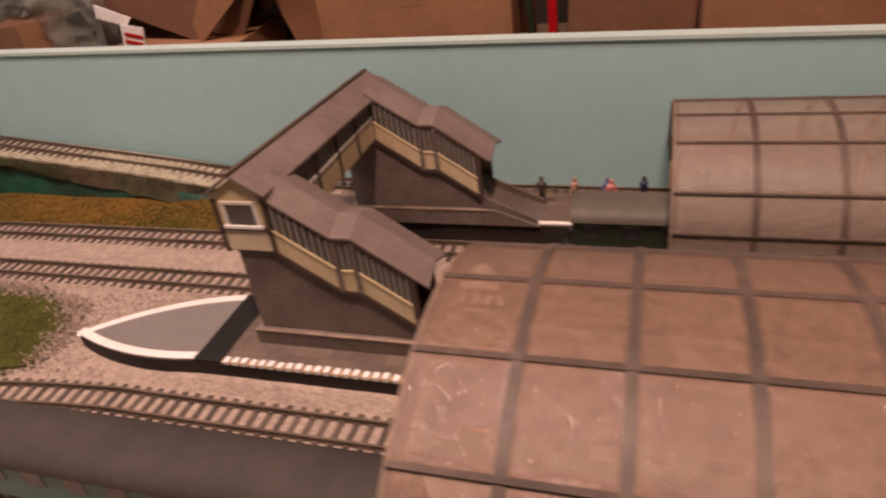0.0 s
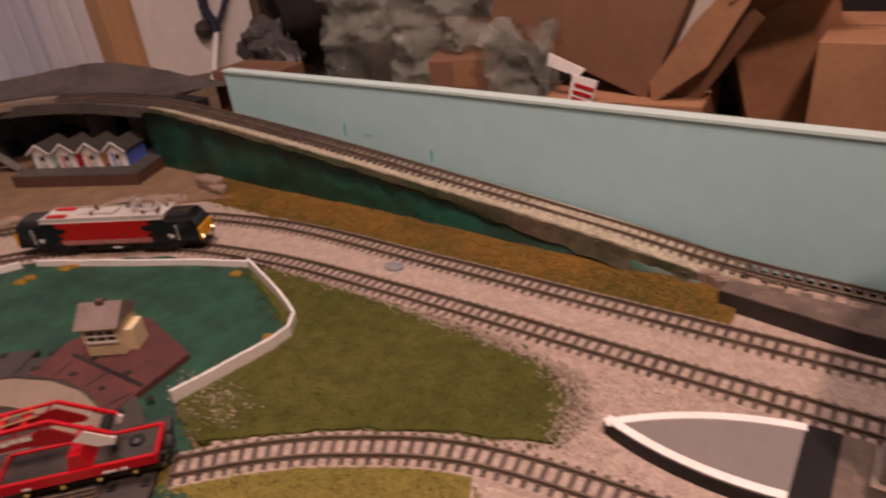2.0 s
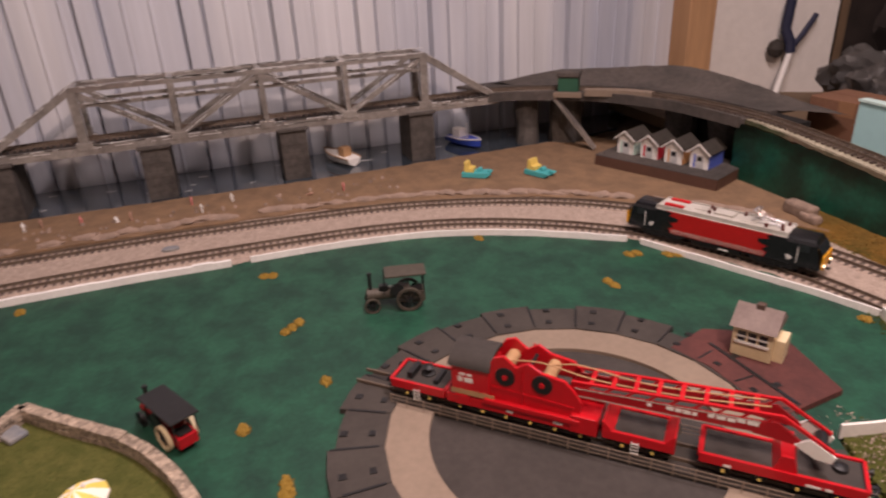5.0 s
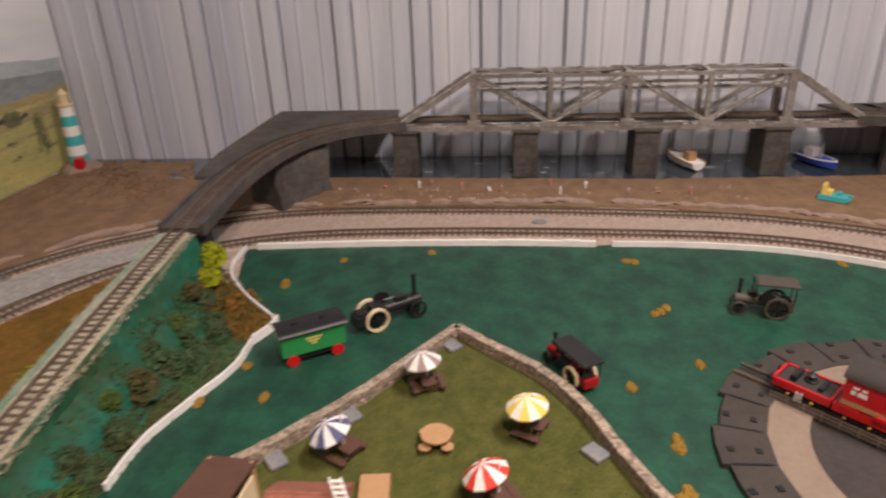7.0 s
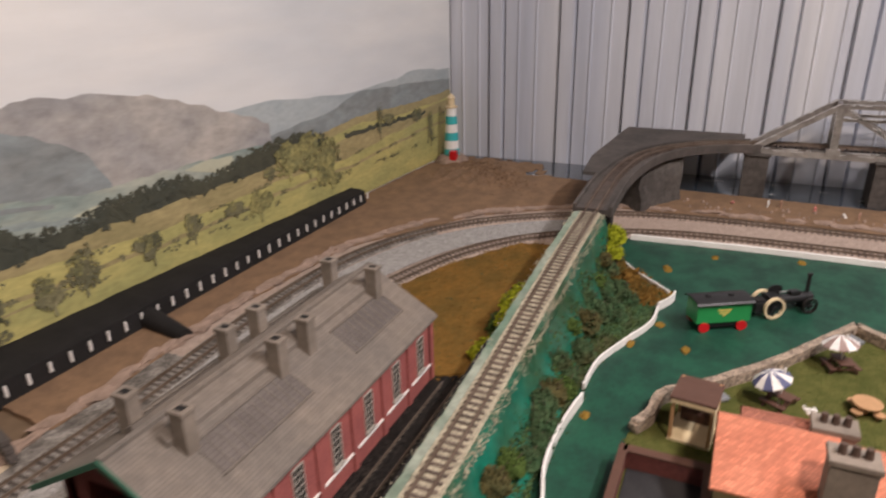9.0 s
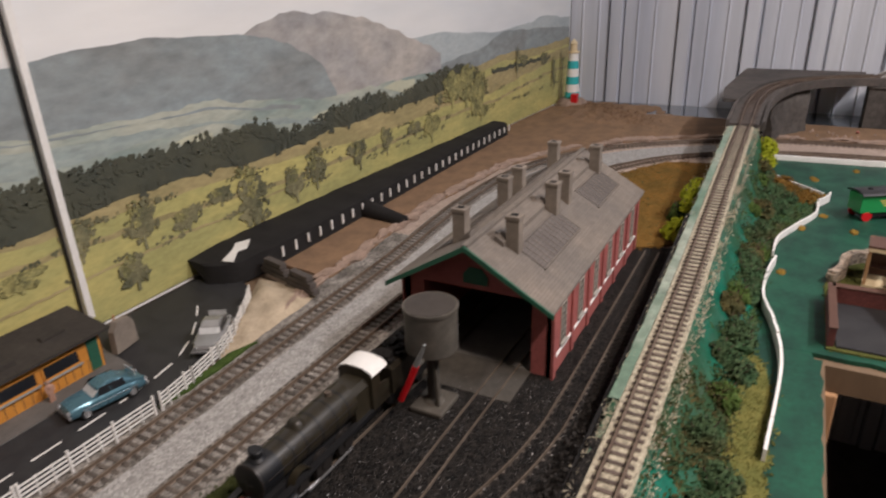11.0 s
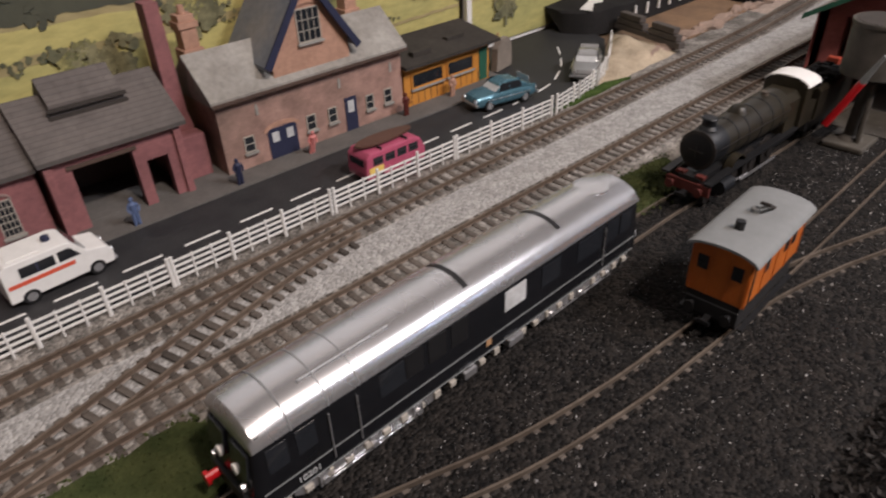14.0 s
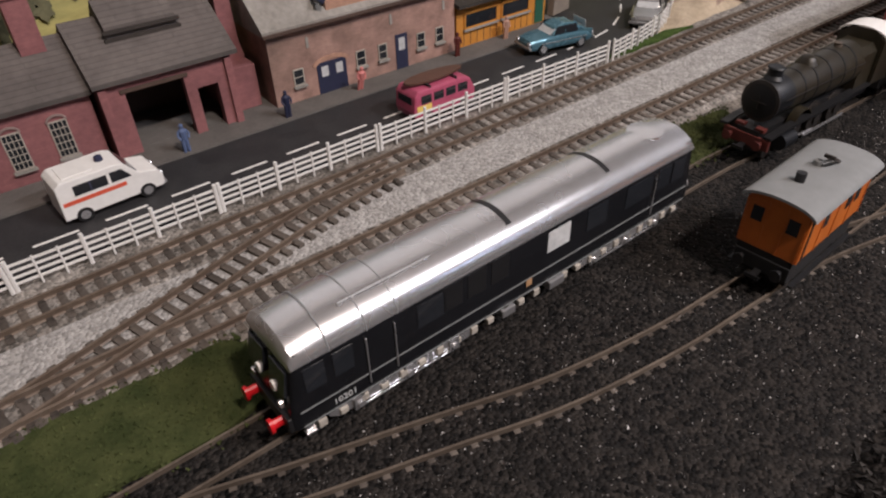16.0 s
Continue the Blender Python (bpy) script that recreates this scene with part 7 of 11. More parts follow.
def figurine(x, y, z, rz, material, lean=0.0, h=2.2, label="tiny painted standing figure"):
    bm = B()
    for s in (-0.14, 0.14):
        cyl(bm, (0, s, 0), (0.03, s * 0.8, h * 0.46), h * 0.055, h * 0.075, 8)
    lathe(bm, [(h * 0.1, h * 0.44), (h * 0.13, h * 0.62), (h * 0.135, h * 0.76), (h * 0.06, h * 0.84)], "z", 0, 0, 10)
    lathe(bm, [(h * 0.035, h * 0.83), (h * 0.075, h * 0.9), (h * 0.06, h * 0.97), (h * 0.01, h)], "z", 0.02, 0, 8)
    for s in (-1, 1):
        tube(bm, [(0, s * h * 0.13, h * 0.76), (0.08, s * h * 0.18, h * 0.6), (0.22, s * h * 0.12, h * 0.5)], h * 0.035, 6)
    bmesh.ops.rotate(bm, verts=bm.verts, cent=(0, 0, 0), matrix=Matrix.Rotation(radians(lean), 3, "Y"))
    return solid("figurine", bm, material, label, "figurine", x, y, z, rz, "painted figures", "", True)


for x, y, m in ((-7.0, 46.6, M_KHAKI), (-4.4, 46.6, M_FLESH), (-1.9, 46.6, M_BLUEFIG), (-1.6, 46.3, M_PINKFIG), (0.8, 46.9, M_NAVY)):
    figurine(x, y, 1.84, 40 * x, m, 0, 2.3, "tiny painted passenger figure on the far platform")
solid("platform_trolley", box(bx(-7.7, 27.2, 2.1, -6.6, 28.6, 2.9, 0.05), -7.5, 27.4, 2.9, -6.8, 28.4, 3.2, 0.05), M_OCHREPAINT, "dull yellow toy luggage trolley on the platform", "trolley")
bm = B()
for i in range(26):
    a = i * 2.4
    box(bm, -3.4 + 0.55 * math.cos(a) * (i % 5) / 4, 44.6 + 0.5 * math.sin(a) * (i % 5) / 4, 1.9, -3.1 + 0.55 * math.cos(a) * (i % 5) / 4, 44.9 + 0.5 * math.sin(a) * (i % 5) / 4, 2.4 + 0.1 * (i % 8))
solid("platform_shrub", bm, M_MOSS, "small dark green shrub in a tub on the platform", "shrub")

# ---- green bank under the climbing line: a cloth-like face, its top a ledge of pale stone
bm = B()
pts = smooth_path([(-33, 47.8, 0.9), (-45, 48.1, 2.7), (-62, 48.3, 4.6), (-82, 48.4, 6.7), (-100, 48.6, 8.3), (-112, 48.8, 9.2), (-119, 48.6, 9.4)], 1.0)
rows = []
for i, p in enumerate(pts):
    row = []
    for k in range(7):
        f = k / 6
        bulge = rough(p.x, f * 9, 0.35, 0.8) + rough(p.x, f * 9, 0.9, 0.35)
        row.append(bm.verts.new((p.x + rough(p.x, f * 5, 0.4, 0.4), p.y - (0.3 + 2.0 * max(0.0, (p.x + 75) / 40)) * (1 - f) - 0.5 * bulge * math.sin(math.pi * f), p.z * f)))
    row.append(bm.verts.new((p.x, 52.5, p.z)))
    rows.append(row)
for a, b in zip(rows[:-1], rows[1:]):
    for i in range(7):
        bm.faces.new((a[i], a[i + 1], b[i + 1], b[i]))
solid("green_bank", bm, M_DKGREEN, "glossy dark green painted bank below the climbing line", "embankment", kind="structure", smooth=True)
bm = B()
sweep(bm, [p + Vector((0, 1.6, 0.12)) for p in pts], [(-2.0, -0.5), (2.4, -0.5), (2.3, 0.16), (-1.9, 0.16)])
solid("incline_ballast", bm, M_CREAMBALLAST, "pale stone ballast along the climbing line", "ballast", kind="structure")
bm = B()
for i, p in enumerate(pts):
    for j in range(3):
        xx = p.x + j * 0.33
        s = 0.06 + 0.14 * abs(rough(xx, j * 3.1, 1.7))
        yy = p.y - 0.45 + rough(xx, 7.0 + j, 1.1, 0.5)
        box(bm, xx, yy - s, p.z - 0.25 - s * 0.5, xx + 1.6 * s, yy + s, p.z - 0.2 + s * 0.6, 0.03)
solid("incline_edge_rubble", bm, mat("dull_brown_rubble", (0.13, 0.10, 0.08), 0.95, var=0.4, scale=120, c2=(0.05, 0.042, 0.036)), "ragged dull brown rubble along the bank top", "rubble", kind="stuff")

bm = B()
rows = []
for i, p in enumerate(pts):
    a = p.z + 0.08 + rough(p.x, 2.0, 0.8, 0.2)
    dep = 0.55 + rough(p.x, 8.0, 0.5, 0.5) + rough(p.x, 8.0, 1.7, 0.3) + 1.3 * max(0.0, (p.x + 88) / 50)
    f = max(0.2, 1 - dep / max(1.0, p.z))
    rows.append([bm.verts.new((p.x, p.y - (0.3 + 2.0 * max(0.0, (p.x + 75) / 40)) * (1 - f) - 0.35, p.z * f)), bm.verts.new((p.x, p.y - 0.75 + rough(p.x, 4.0, 0.9, 0.25), p.z * (f + 1) / 2)), bm.verts.new((p.x, p.y - 0.5 + rough(p.x, 5.0, 1.2, 0.3), a + 0.05)), bm.verts.new((p.x, p.y - 0.1 + rough(p.x, 6.0, 1.5, 0.3), a))])
for a, b in zip(rows[:-1], rows[1:]):
    for i in range(3):
        bm.faces.new((a[i], a[i + 1], b[i + 1], b[i]))
solid("bank_edge", bm, M_BANKEDGE, "ragged dark brown lip along the bank top", "rubble", kind="structure", smooth=True)
solid("loose_boulder", box(bx(-104, 44.6, 0, -99.6, 46.6, 1.9, 0.4), -101, 44.2, 0, -98, 45.6, 1.3, 0.4), M_ROCK, "pale brown rough boulder at the foot of the bank", "boulder", rz=0)

# ---- stored boxes behind the backboard
structure("storage_shelf", bx(-163, 55, 1.0, 120, 150, 3.0), M_PLY, "plain shelf behind the backboard", "shelf")


M_TAPE = mat("brown_parcel_tape", (0.27, 0.14, 0.075), 0.35, var=0.08, scale=100)


def carton(x, y, z, sx, sy, sz, rz, tilt, material, label, flaps=0, prints=()):
    t = thing("cardboard_box", label, "cardboard box", x, y, z, rz)
    t.matrix_basis = at(x, y, z, rz) @ pose(0, 0, 0, 0, tilt, 0)
    body = part("carton_body", bx(-sx / 2, -sy / 2, 0, sx / 2, sy / 2, sz, 0.15), material, t)
    for k in range(flaps):
        s = -1 if k % 2 == 0 else 1
        part("flap", extr(B(), [(s * sy / 2, sz), (s * (sy / 2 + sy * 0.42), sz + 3 - 2.5 * k), (s * (sy / 2 + sy * 0.42), sz + 3.25 - 2.5 * k), (s * sy / 2, sz + 0.25)], "x", -sx / 2, sx / 2), material, t, "open flap")
    part("packing_tape", bx(-1.4, -sy / 2 - 0.02, sz * 0.72, 1.4, -sy / 2, sz), M_TAPE, body, "strip of brown packing tape")
    part("flap_seam", bx(-sx / 2, -0.1, sz, sx / 2, 0.1, sz + 0.03), M_INK, body, "seam between the closed flaps")
    for px, pz, w, h in prints:
        part("print_bar", bx(px, -sy / 2 - 0.03, pz, px + w, -sy / 2, pz + h), M_INK, body, "dark printing too small to read")
    return t


carton(-21.8, 70, 3, 20, 14, 15.4, 0, 0, M_CARD, "plain tan cardboard box standing upright")
carton(-56.6, 72, 15.2, 21, 16, 20, -3, 20, M_CARDDARK, "large brown cardboard box tipped over, printed side", 0, [(-9, 8, 2.4, 1), (-6, 8, 2, 1), (-3.4, 8, 2.4, 1), (-8, 6, 3, 1)])
carton(-50, 67, 3, 17, 12, 9, 6, 0, M_CARD, "low tan cardboard box beneath the tipped one")
carton(-34, 78, 3, 10, 14, 18, 20, -16, M_CARD, "open cardboard box leaning with raised flaps", 2)
solid("loose_flap", extr(B(), [(-46.4, 11.6), (-41.0, 15.8), (-36.4, 24.6), (-37.0, 26.4), (-42.6, 20.0), (-46.6, 14.0)], "y", 62.6, 63.0), M_CARD, "creased cardboard flap hanging from the tipped box", "cardboard flap")
solid("loose_flap", extr(B(), [(-46.0, 12.4), (-42.0, 11.8), (-36.8, 20.0), (-38.4, 21.6), (-42.4, 16.0)], "y", 64.4, 64.8), M_CARDDARK, "creased cardboard flap behind the first", "cardboard flap")
carton(-2, 74, 3, 12, 14, 36, 4, 3, M_CARDDARK, "dark brown cardboard box beside a red-edged panel")
carton(17, 70, 3, 24, 16, 30, 0, 0, M_CARD, "tan cardboard box with lines of small print", 0, [(-9, 14, 7, 0.8), (-1, 14, 6, 0.8), (-9, 12.2, 4, 0.8), (-3, 12.2, 9, 0.8), (-9, 10.4, 6, 0.8), (-1, 10.4, 7, 0.8)])
carton(-72, 68, 3, 9, 10, 12, 24, 0, M_CARDDARK, "small brown cardboard box under the wrapping")
carton(-112.6, 67, 3, 13, 8, 8.2, 3, 0, M_CARDDARK, "small dark brown cardboard box beside the board")
solid("paper_sheet", extr(B(), [(-47, 17), (-42, 16), (-36, 27), (-46, 26)], "y", 66.0, 66.2), M_WHITE, "white paper sheet stuck between the boxes", "paper")
lb = solid("paper_label", extr(B(), [(-55.0, 11.6), (-52.4, 10.9), (-51.6, 14.2), (-54.4, 14.7)], "y", 60.7, 60.9), M_WHITE, "white paper label with red print on a box", "paper")
for k in range(3):
    part("print_bar", extr(B(), [(-54.6 + 0.2 * k, 12.0 + 0.75 * k), (-52.5 + 0.25 * k, 11.5 + 0.75 * k), (-52.4 + 0.25 * k, 11.9 + 0.75 * k), (-54.5 + 0.2 * k, 12.4 + 0.75 * k)], "y", 60.62, 60.7), M_LOCORED, lb, "red printing too small to read")
solid("paper_sheet", extr(B(), [(-57.6, 15.4), (-54.0, 14.4), (-53.2, 15.2), (-57.4, 16.8)], "y", 61.2, 61.4), M_WHITE, "torn white paper edge between the boxes", "paper")
solid("red_panel", bx(-8.9, 66, 3, -8.1, 67, 34), M_RED, "thin red-edged panel between the boxes", "panel")
solid("cable_tube", tube(B(), [tuple(p) for p in smooth_path([(-10.4, 64, 3), (-10.2, 64, 12), (-10.9, 64, 18), (-9.4, 64, 26)], 1.0)], 0.35, 8), M_DKCOACH, "dark green cable hanging beside the boxes", "cable")


def crumple(x, y, z, sx, sy, sz, material, label, seed):
    """A loose heap of crumpled sheet."""
    bm = B()
    bmesh.ops.create_icosphere(bm, subdivisions=4, radius=1.0)
    for v in bm.verts:
        p = v.co.copy()
        k = 1 + 0.42 * noise.noise(p * 1.7 + Vector((seed, 0, 0))) + 0.25 * noise.noise(p * 4.1 + Vector((0, seed, 0))) + 0.1 * noise.noise(p * 9.0)
        v.co = Vector((p.x * sx * k, p.y * sy * k, p.z * sz * k))
    return solid("dark_bundle", bm, material, label, "cloth bundle", x, y, z, smooth=True)


def wrap_sheet(x0, x1, z0, z1, y, label, seed, depth=3.0):
    """A billowing sheet of bubble wrap: sharp folds, a ragged edge and a second ply behind."""
    t = thing("bubble_wrap", label, "plastic wrapping", group="bubble wrap")
    nu, nv = int((x1 - x0) / 0.55), int((z1 - z0) / 0.55)
    for ply in (0, 1):
        bm = B()
        g = []
        for i in range(nu + 1):
            row = []
            for j in range(nv + 1):
                u, v = i / nu, j / nv
                p = Vector((x0 + (x1 - x0) * u, 0, z0 + (z1 - z0) * v))
                q = p * 0.11 + Vector((seed, seed * 2, ply * 3.0))
                fold = 1 - 2.2 * abs(noise.noise(q)) + 0.55 * (1 - 2.4 * abs(noise.noise(q * 2.3))) + 0.2 * noise.noise(q * 6.0)
                rim = 1.6 * noise.noise(p * 0.22 + Vector((0, seed, 4))) + 0.8 * noise.noise(p * 0.6)
                row.append(bm.verts.new((p.x + rim * (2 * u - 1), y - depth * fold + 1.5 * ply + 2.5 * (v - 0.4), p.z + rim * 1.2 * v * (1 - 0.8 * ply))))
            g.append(row)
        for a, b in zip(g[:-1], g[1:]):
            for j in range(nv):
                bm.faces.new((a[j], b[j], b[j + 1], a[j + 1]))
        part("ply", bm, M_WRAP, t, "clear blistered plastic", True)
    return t


wrap_sheet(-105, -82, 4, 17.5, 75, "slack sheet of grey bubble wrap over the boxes", 1.0, 1.4)
wrap_sheet(-96, -62, 15.5, 34, 71, "billowing sheet of bubble wrap with bright folds", 4.0, 3.2)
wrap_sheet(-83, -72, 5, 18, 66, "hanging fold of bubble wrap", 8.0, 2.4)
wrap_sheet(-66.5, -57.5, 5, 20, 63, "hanging fold of bubble wrap beside the tipped box", 12.0, 2.0)
carton(-86, 84, 3, 26, 10, 12, 0, 0, M_CARDDARK, "brown cardboard box half hidden by bubble wrap")
crumple(-116, 90, 24, 16, 8, 16, M_JUNK, "dark bundle of cloth and bags", 3.0)
crumple(-106, 96, 40, 18, 10, 12, M_JUNK, "dark bundle of cloth and bags", 6.0)
crumple(-34, 84, 8, 10, 8, 8, M_JUNK, "dark bundle of cloth and bags", 9.0)
crumple(-128, 84, 10, 6.5, 4, 5, M_BAG, "grey plastic bag slumped beside the white board", 5.0)
crumple(-120, 78, 9, 5, 4, 4.5, M_BAG, "grey plastic bag slumped beside the white board", 7.0)
for x, y in ((-152, 0), (-122, 0), (-98, 0), (-70, 0), (-34, 0), (-10, 0), (8, 0)):
    solid("stored_panel", bx(x, 98, 3, x + 26, 99, 60), M_JUNK, "dark boards stacked behind the boxes", "panel")

# ---- white edging fence of the show field
def low_fence(nodes, h, w, material, label, step=2.2):
    t = thing("field_edging", label, "edging strip", group="white field edging")
    pts = smooth_path([(x, y, 0.1) for x, y in nodes], step)
    for a, b in zip(pts[:-1], pts[1:]):
        d = (b - a).normalized() * 0.04
        bm = B()
        hh = h * (0.9 + 0.2 * abs(rough(a.x, a.y, 0.7)))
        beam(bm, a - d + Vector((0, 0, hh / 2)), b + d + Vector((0, 0, hh / 2)), w, hh)
        part("edging_board", bm, material, t)
    return t


low_fence([(-67.4, 14.3), (-66.3, 18.5), (-65.3, 25.2), (-69, 28.2), (-78.9, 32.2)], 1.35, 0.22, M_WHITEPAINT, "white plastic edging strip round the green field")
low_fence([(-78.9, 32.2), (-85, 30), (-93, 26.2), (-103.4, 21.4)], 0.8, 0.24, M_WHITEPAINT, "low white edging strip along the curve")
low_fence([(-104.4, 20.4), (-112, 9), (-116.6, -2), (-118.4, -14), (-118.8, -25)], 0.9, 0.24, M_WHITEPAINT, "low white edging strip along the curve")
low_fence([(-118.8, -27), (-119.2, -40), (-118.8, -60), (-117.6, -76.8)], 0.9, 0.55, M_WHITEPAINT, "crumbling white edging strip beside the line")
low_fence([(-117.4, -77), (-112, -77), (-107.4, -75.2), (-102, -71), (-97.4, -66.4)], 0.7, 0.24, M_WHITEPAINT, "thin white edging strip at the field corner", 1.2)
low_fence([(-97.2, -66.2), (-95.6, -66.4), (-92.6, -67.8)], 1.2, 0.24, M_WHITEPAINT, "short white plastic edging strip", 0.8)
low_fence([(-92.6, -67.8), (-88, -68), (-82, -70.3), (-76.5, -72.2), (-70.5, -72.6)], 0.9, 0.26, M_WHITEPAINT, "thin white edging strip beside the embankment", 1.4)
low_fence([(-68.8, -72.2), (-63, -72.9), (-57, -72.8), (-52, -71.6), (-44, -70.6), (-30, -71.2)], 1.3, 0.26, M_WHITEPAINT, "white plastic edging strip beside the embankment", 1.4)


def lump(bm, x, y, z, sx, sy, sz, seed, fine=3):
    """A rough rounded clump, low on its bed."""
    made = bmesh.ops.create_icosphere(bm, subdivisions=fine, radius=1.0)["verts"]
    for v in made:
        k = 1 + 0.35 * noise.noise(v.co * 1.9 + Vector((seed, 0, 0))) + 0.22 * noise.noise(v.co * 5.0 + Vector((0, seed, 0)))
        v.co = Vector((x + v.co.x * sx * k, y + v.co.y * sy * k, z + max(-0.1, v.co.z) * sz * k))


def tuft(x, y, n, s, seed):
    bm = B()
    rr = random.Random(seed)
    for i in range(n):
        ox, oy = x + i * s * 1.4 * math.cos(seed), y + i * s * 1.4 * math.sin(seed)
        lump(bm, ox, oy, 0.05, s * rr.uniform(0.9, 1.25), s * rr.uniform(0.6, 0.9), s * rr.uniform(0.4, 0.6), seed + i)
        for j in range(40):
            a, r = rr.random() * math.tau, s * math.sqrt(rr.random())
            lathe(bm, [(s * 0.09, 0.1), (0.01, 0.3 + 0.3 * (1 - r / s))], "z", ox + r * math.cos(a), oy + 0.8 * r * math.sin(a), 4)
    return solid("grass_tuft", bm, M_TUFT, "small ochre grass tuft on the green field", "grass tuft", group="field tufts")


for i, (x, y, n) in enumerate(((-107.5, -68.4, 2), (-114, -23.5, 2), (-100, -22.8, 3), (-95, 12.6, 2), (-98.6, 23.6, 2), (-90, 3.6, 1), (-79, 30.5, 1), (-66.8, 24, 1), (-90, -20.5, 1), (-77.6, -25.6, 2), (-86, -28, 1), (-83.4, -63.5, 1), (-88.6, -67.0, 1), (-82.5, -69.6, 1), (-66.6, -71.4, 1), (-116.5, -50, 1), (-114, -62, 1), (-98.5, -67.2, 1), (-113.4, 4, 1), (-88, -17.6, 1), (-101, 18.5, 2), (-71.8, -26.8, 2))):
    tuft(x, y, n, 0.75, i + 0.3)

# ---- turntable
tt = thing("turntable", "grey-brown plastic turntable with stepped segments and a pale well rim", "turntable", TT[0], TT[1], 0.0)
for i in range(24):
    a0, a1 = math.tau * i / 24, math.tau * (i + 1) / 24
    ro = 19.2 if i % 2 else 18.6
    if 4 <= i <= 7:
        ro = 17.4
    pts = [(14.8 * math.cos(a0), 14.8 * math.sin(a0)), (ro * math.cos(a0), ro * math.sin(a0)), (ro * math.cos((a0 + a1) / 2), ro * math.sin((a0 + a1) / 2)), (ro * math.cos(a1), ro * math.sin(a1)), (14.8 * math.cos(a1), 14.8 * math.sin(a1))]
    seg = part("ring_segment", extr(B(), pts, "z", 0.0, 0.62 + 0.04 * (i % 2)), M_TTGREY, tt)
    am = a0 + 0.035
    for rr_, ln in ((15.6, 0.5), (17.8, 0.6)):
        bm = B()
        beam(bm, (rr_ * math.cos(am + 0.13), rr_ * math.sin(am + 0.13), 0.7), ((rr_ + ln) * math.cos(am + 0.13), (rr_ + ln) * math.sin(am + 0.13), 0.7), 0.6, 0.1)
        part("clip_socket", bm, M_BLACK, seg, "black clip socket")
    part("segment_gap", beam(B(), (15.2 * math.cos(a0), 15.2 * math.sin(a0), 0.66), ((ro - 0.2) * math.cos(a0), (ro - 0.2) * math.sin(a0), 0.66), 0.22, 0.1), M_BLACK, seg)
bm = B()
n = 64
for r0, r1, z in ((11.4, 14.9, 0.5),):
    a = [[bm.verts.new((r * math.cos(math.tau * i / n), r * math.sin(math.tau * i / n), zz)) for i in range(n)] for r, zz in ((r0, -0.1), (r0, z), (r1, z), (r1, -0.1))]
    for q in range(3):
        for i in range(n):
            bm.faces.new((a[q][i], a[q][(i + 1) % n], a[q + 1][(i + 1) % n], a[q + 1][i]))
part("well_rim", bm, M_TTPALE, tt, "pale stone-coloured rim")
part("well_floor", lathe(B(), [(11.5, 0.0), (11.5, 0.16), (0.5, 0.2)], "z", 0, 0, 48), M_TTDARK, tt, "dark well floor")
deck = part("deck", bx(-15.2, -2.0, 0.3, 15.2, 2.0, 0.72), M_TTGREY, tt, "revolving deck")
deck.matrix_basis = pose(0, 0, 0, 0, 0, 46)
for s in (-0.825, 0.825):
    part("deck_rail", bx(-19.2, s - 0.08, 0.72, 19.2, s + 0.08, 1.0), M_RAIL, deck)
for s in (-2.3, 2.3):
    bm = B()
    for k in range(3):
        beam(bm, (-15, s, 0.78 + 0.36 * k), (15, s, 0.78 + 0.36 * k), 0.045, 0.045)
    part("handrail", bm, M_TTPALE, deck, "thin dull handrail")
    for i in range(21):
        xx = -15 + 1.5 * i
        part("rail_post", bx(xx - 0.04, s - 0.04, 0.5, xx + 0.04, s + 0.04, 1.55), M_TTPALE, deck)
# control cabin on its brick segment
base = thing("cabin_base", "maroon brick plinth beside the turntable", "plinth", TT[0], TT[1], 0.0)
pts = [(15.0 * math.cos(a), 15.0 * math.sin(a)) for a in (radians(70), radians(85), radians(100), radians(115))] + [(18.5 * math.cos(radians(115)), 18.5 * math.sin(radians(115)) + 1.5), (-4.4, 24.2), (4.3, 22.3)]
part("plinth_block", extr(B(), pts, "z", 0.0, 0.7), M_BRICKPIT, base, "maroon brick block")
part("rail_slot", beam(B(), (-5.5, 17.2, 0.72), (4.5, 17.6, 0.72), 0.35, 0.1), M_BLACK, base)
cab = thing("control_cabin", "cream signal cabin with brown roof on a brick plinth", "signal cabin", -77.6, 16.1, 1.5, 0)
cab.matrix_basis = at(-78.5, 16.5, 0.7, 33) @ Matrix.Diagonal((0.88, 1.12, 1.16, 1))
body = part("cabin_wall", bx(-1.9, -1.5, 0, 1.9, 1.5, 2.7, 0.04), M_CREAM, cab, "cream wall")
for s in (-1.02, 0.0, 1.02):
    part("window", bx(s - 0.4, -1.56, 1.4, s + 0.4, -1.5, 2.2), M_GLASS, body)
    part("window_sash", bx(s - 0.46, -1.6, 1.75, s + 0.46, -1.55, 1.85), M_WHITEPAINT, body)
part("window_sill", bx(-1.6, -1.68, 1.2, 1.6, -1.5, 1.36), M_WHITEPAINT, body)
part("porch", bx(1.9, -1.0, 0, 2.9, 0.8, 1.9, 0.05), M_CREAM, cab)
part("roof", extr(B(), [(-1.9, 2.6), (1.9, 2.6), (0, 3.9)], "x", -2.2, 2.2), M_BRROOF, cab, "brown roof")
part("roof_vent", bx(-0.4, -0.3, 3.6, 0.4, 0.3, 4.1, 0.05), M_BROWN, cab)

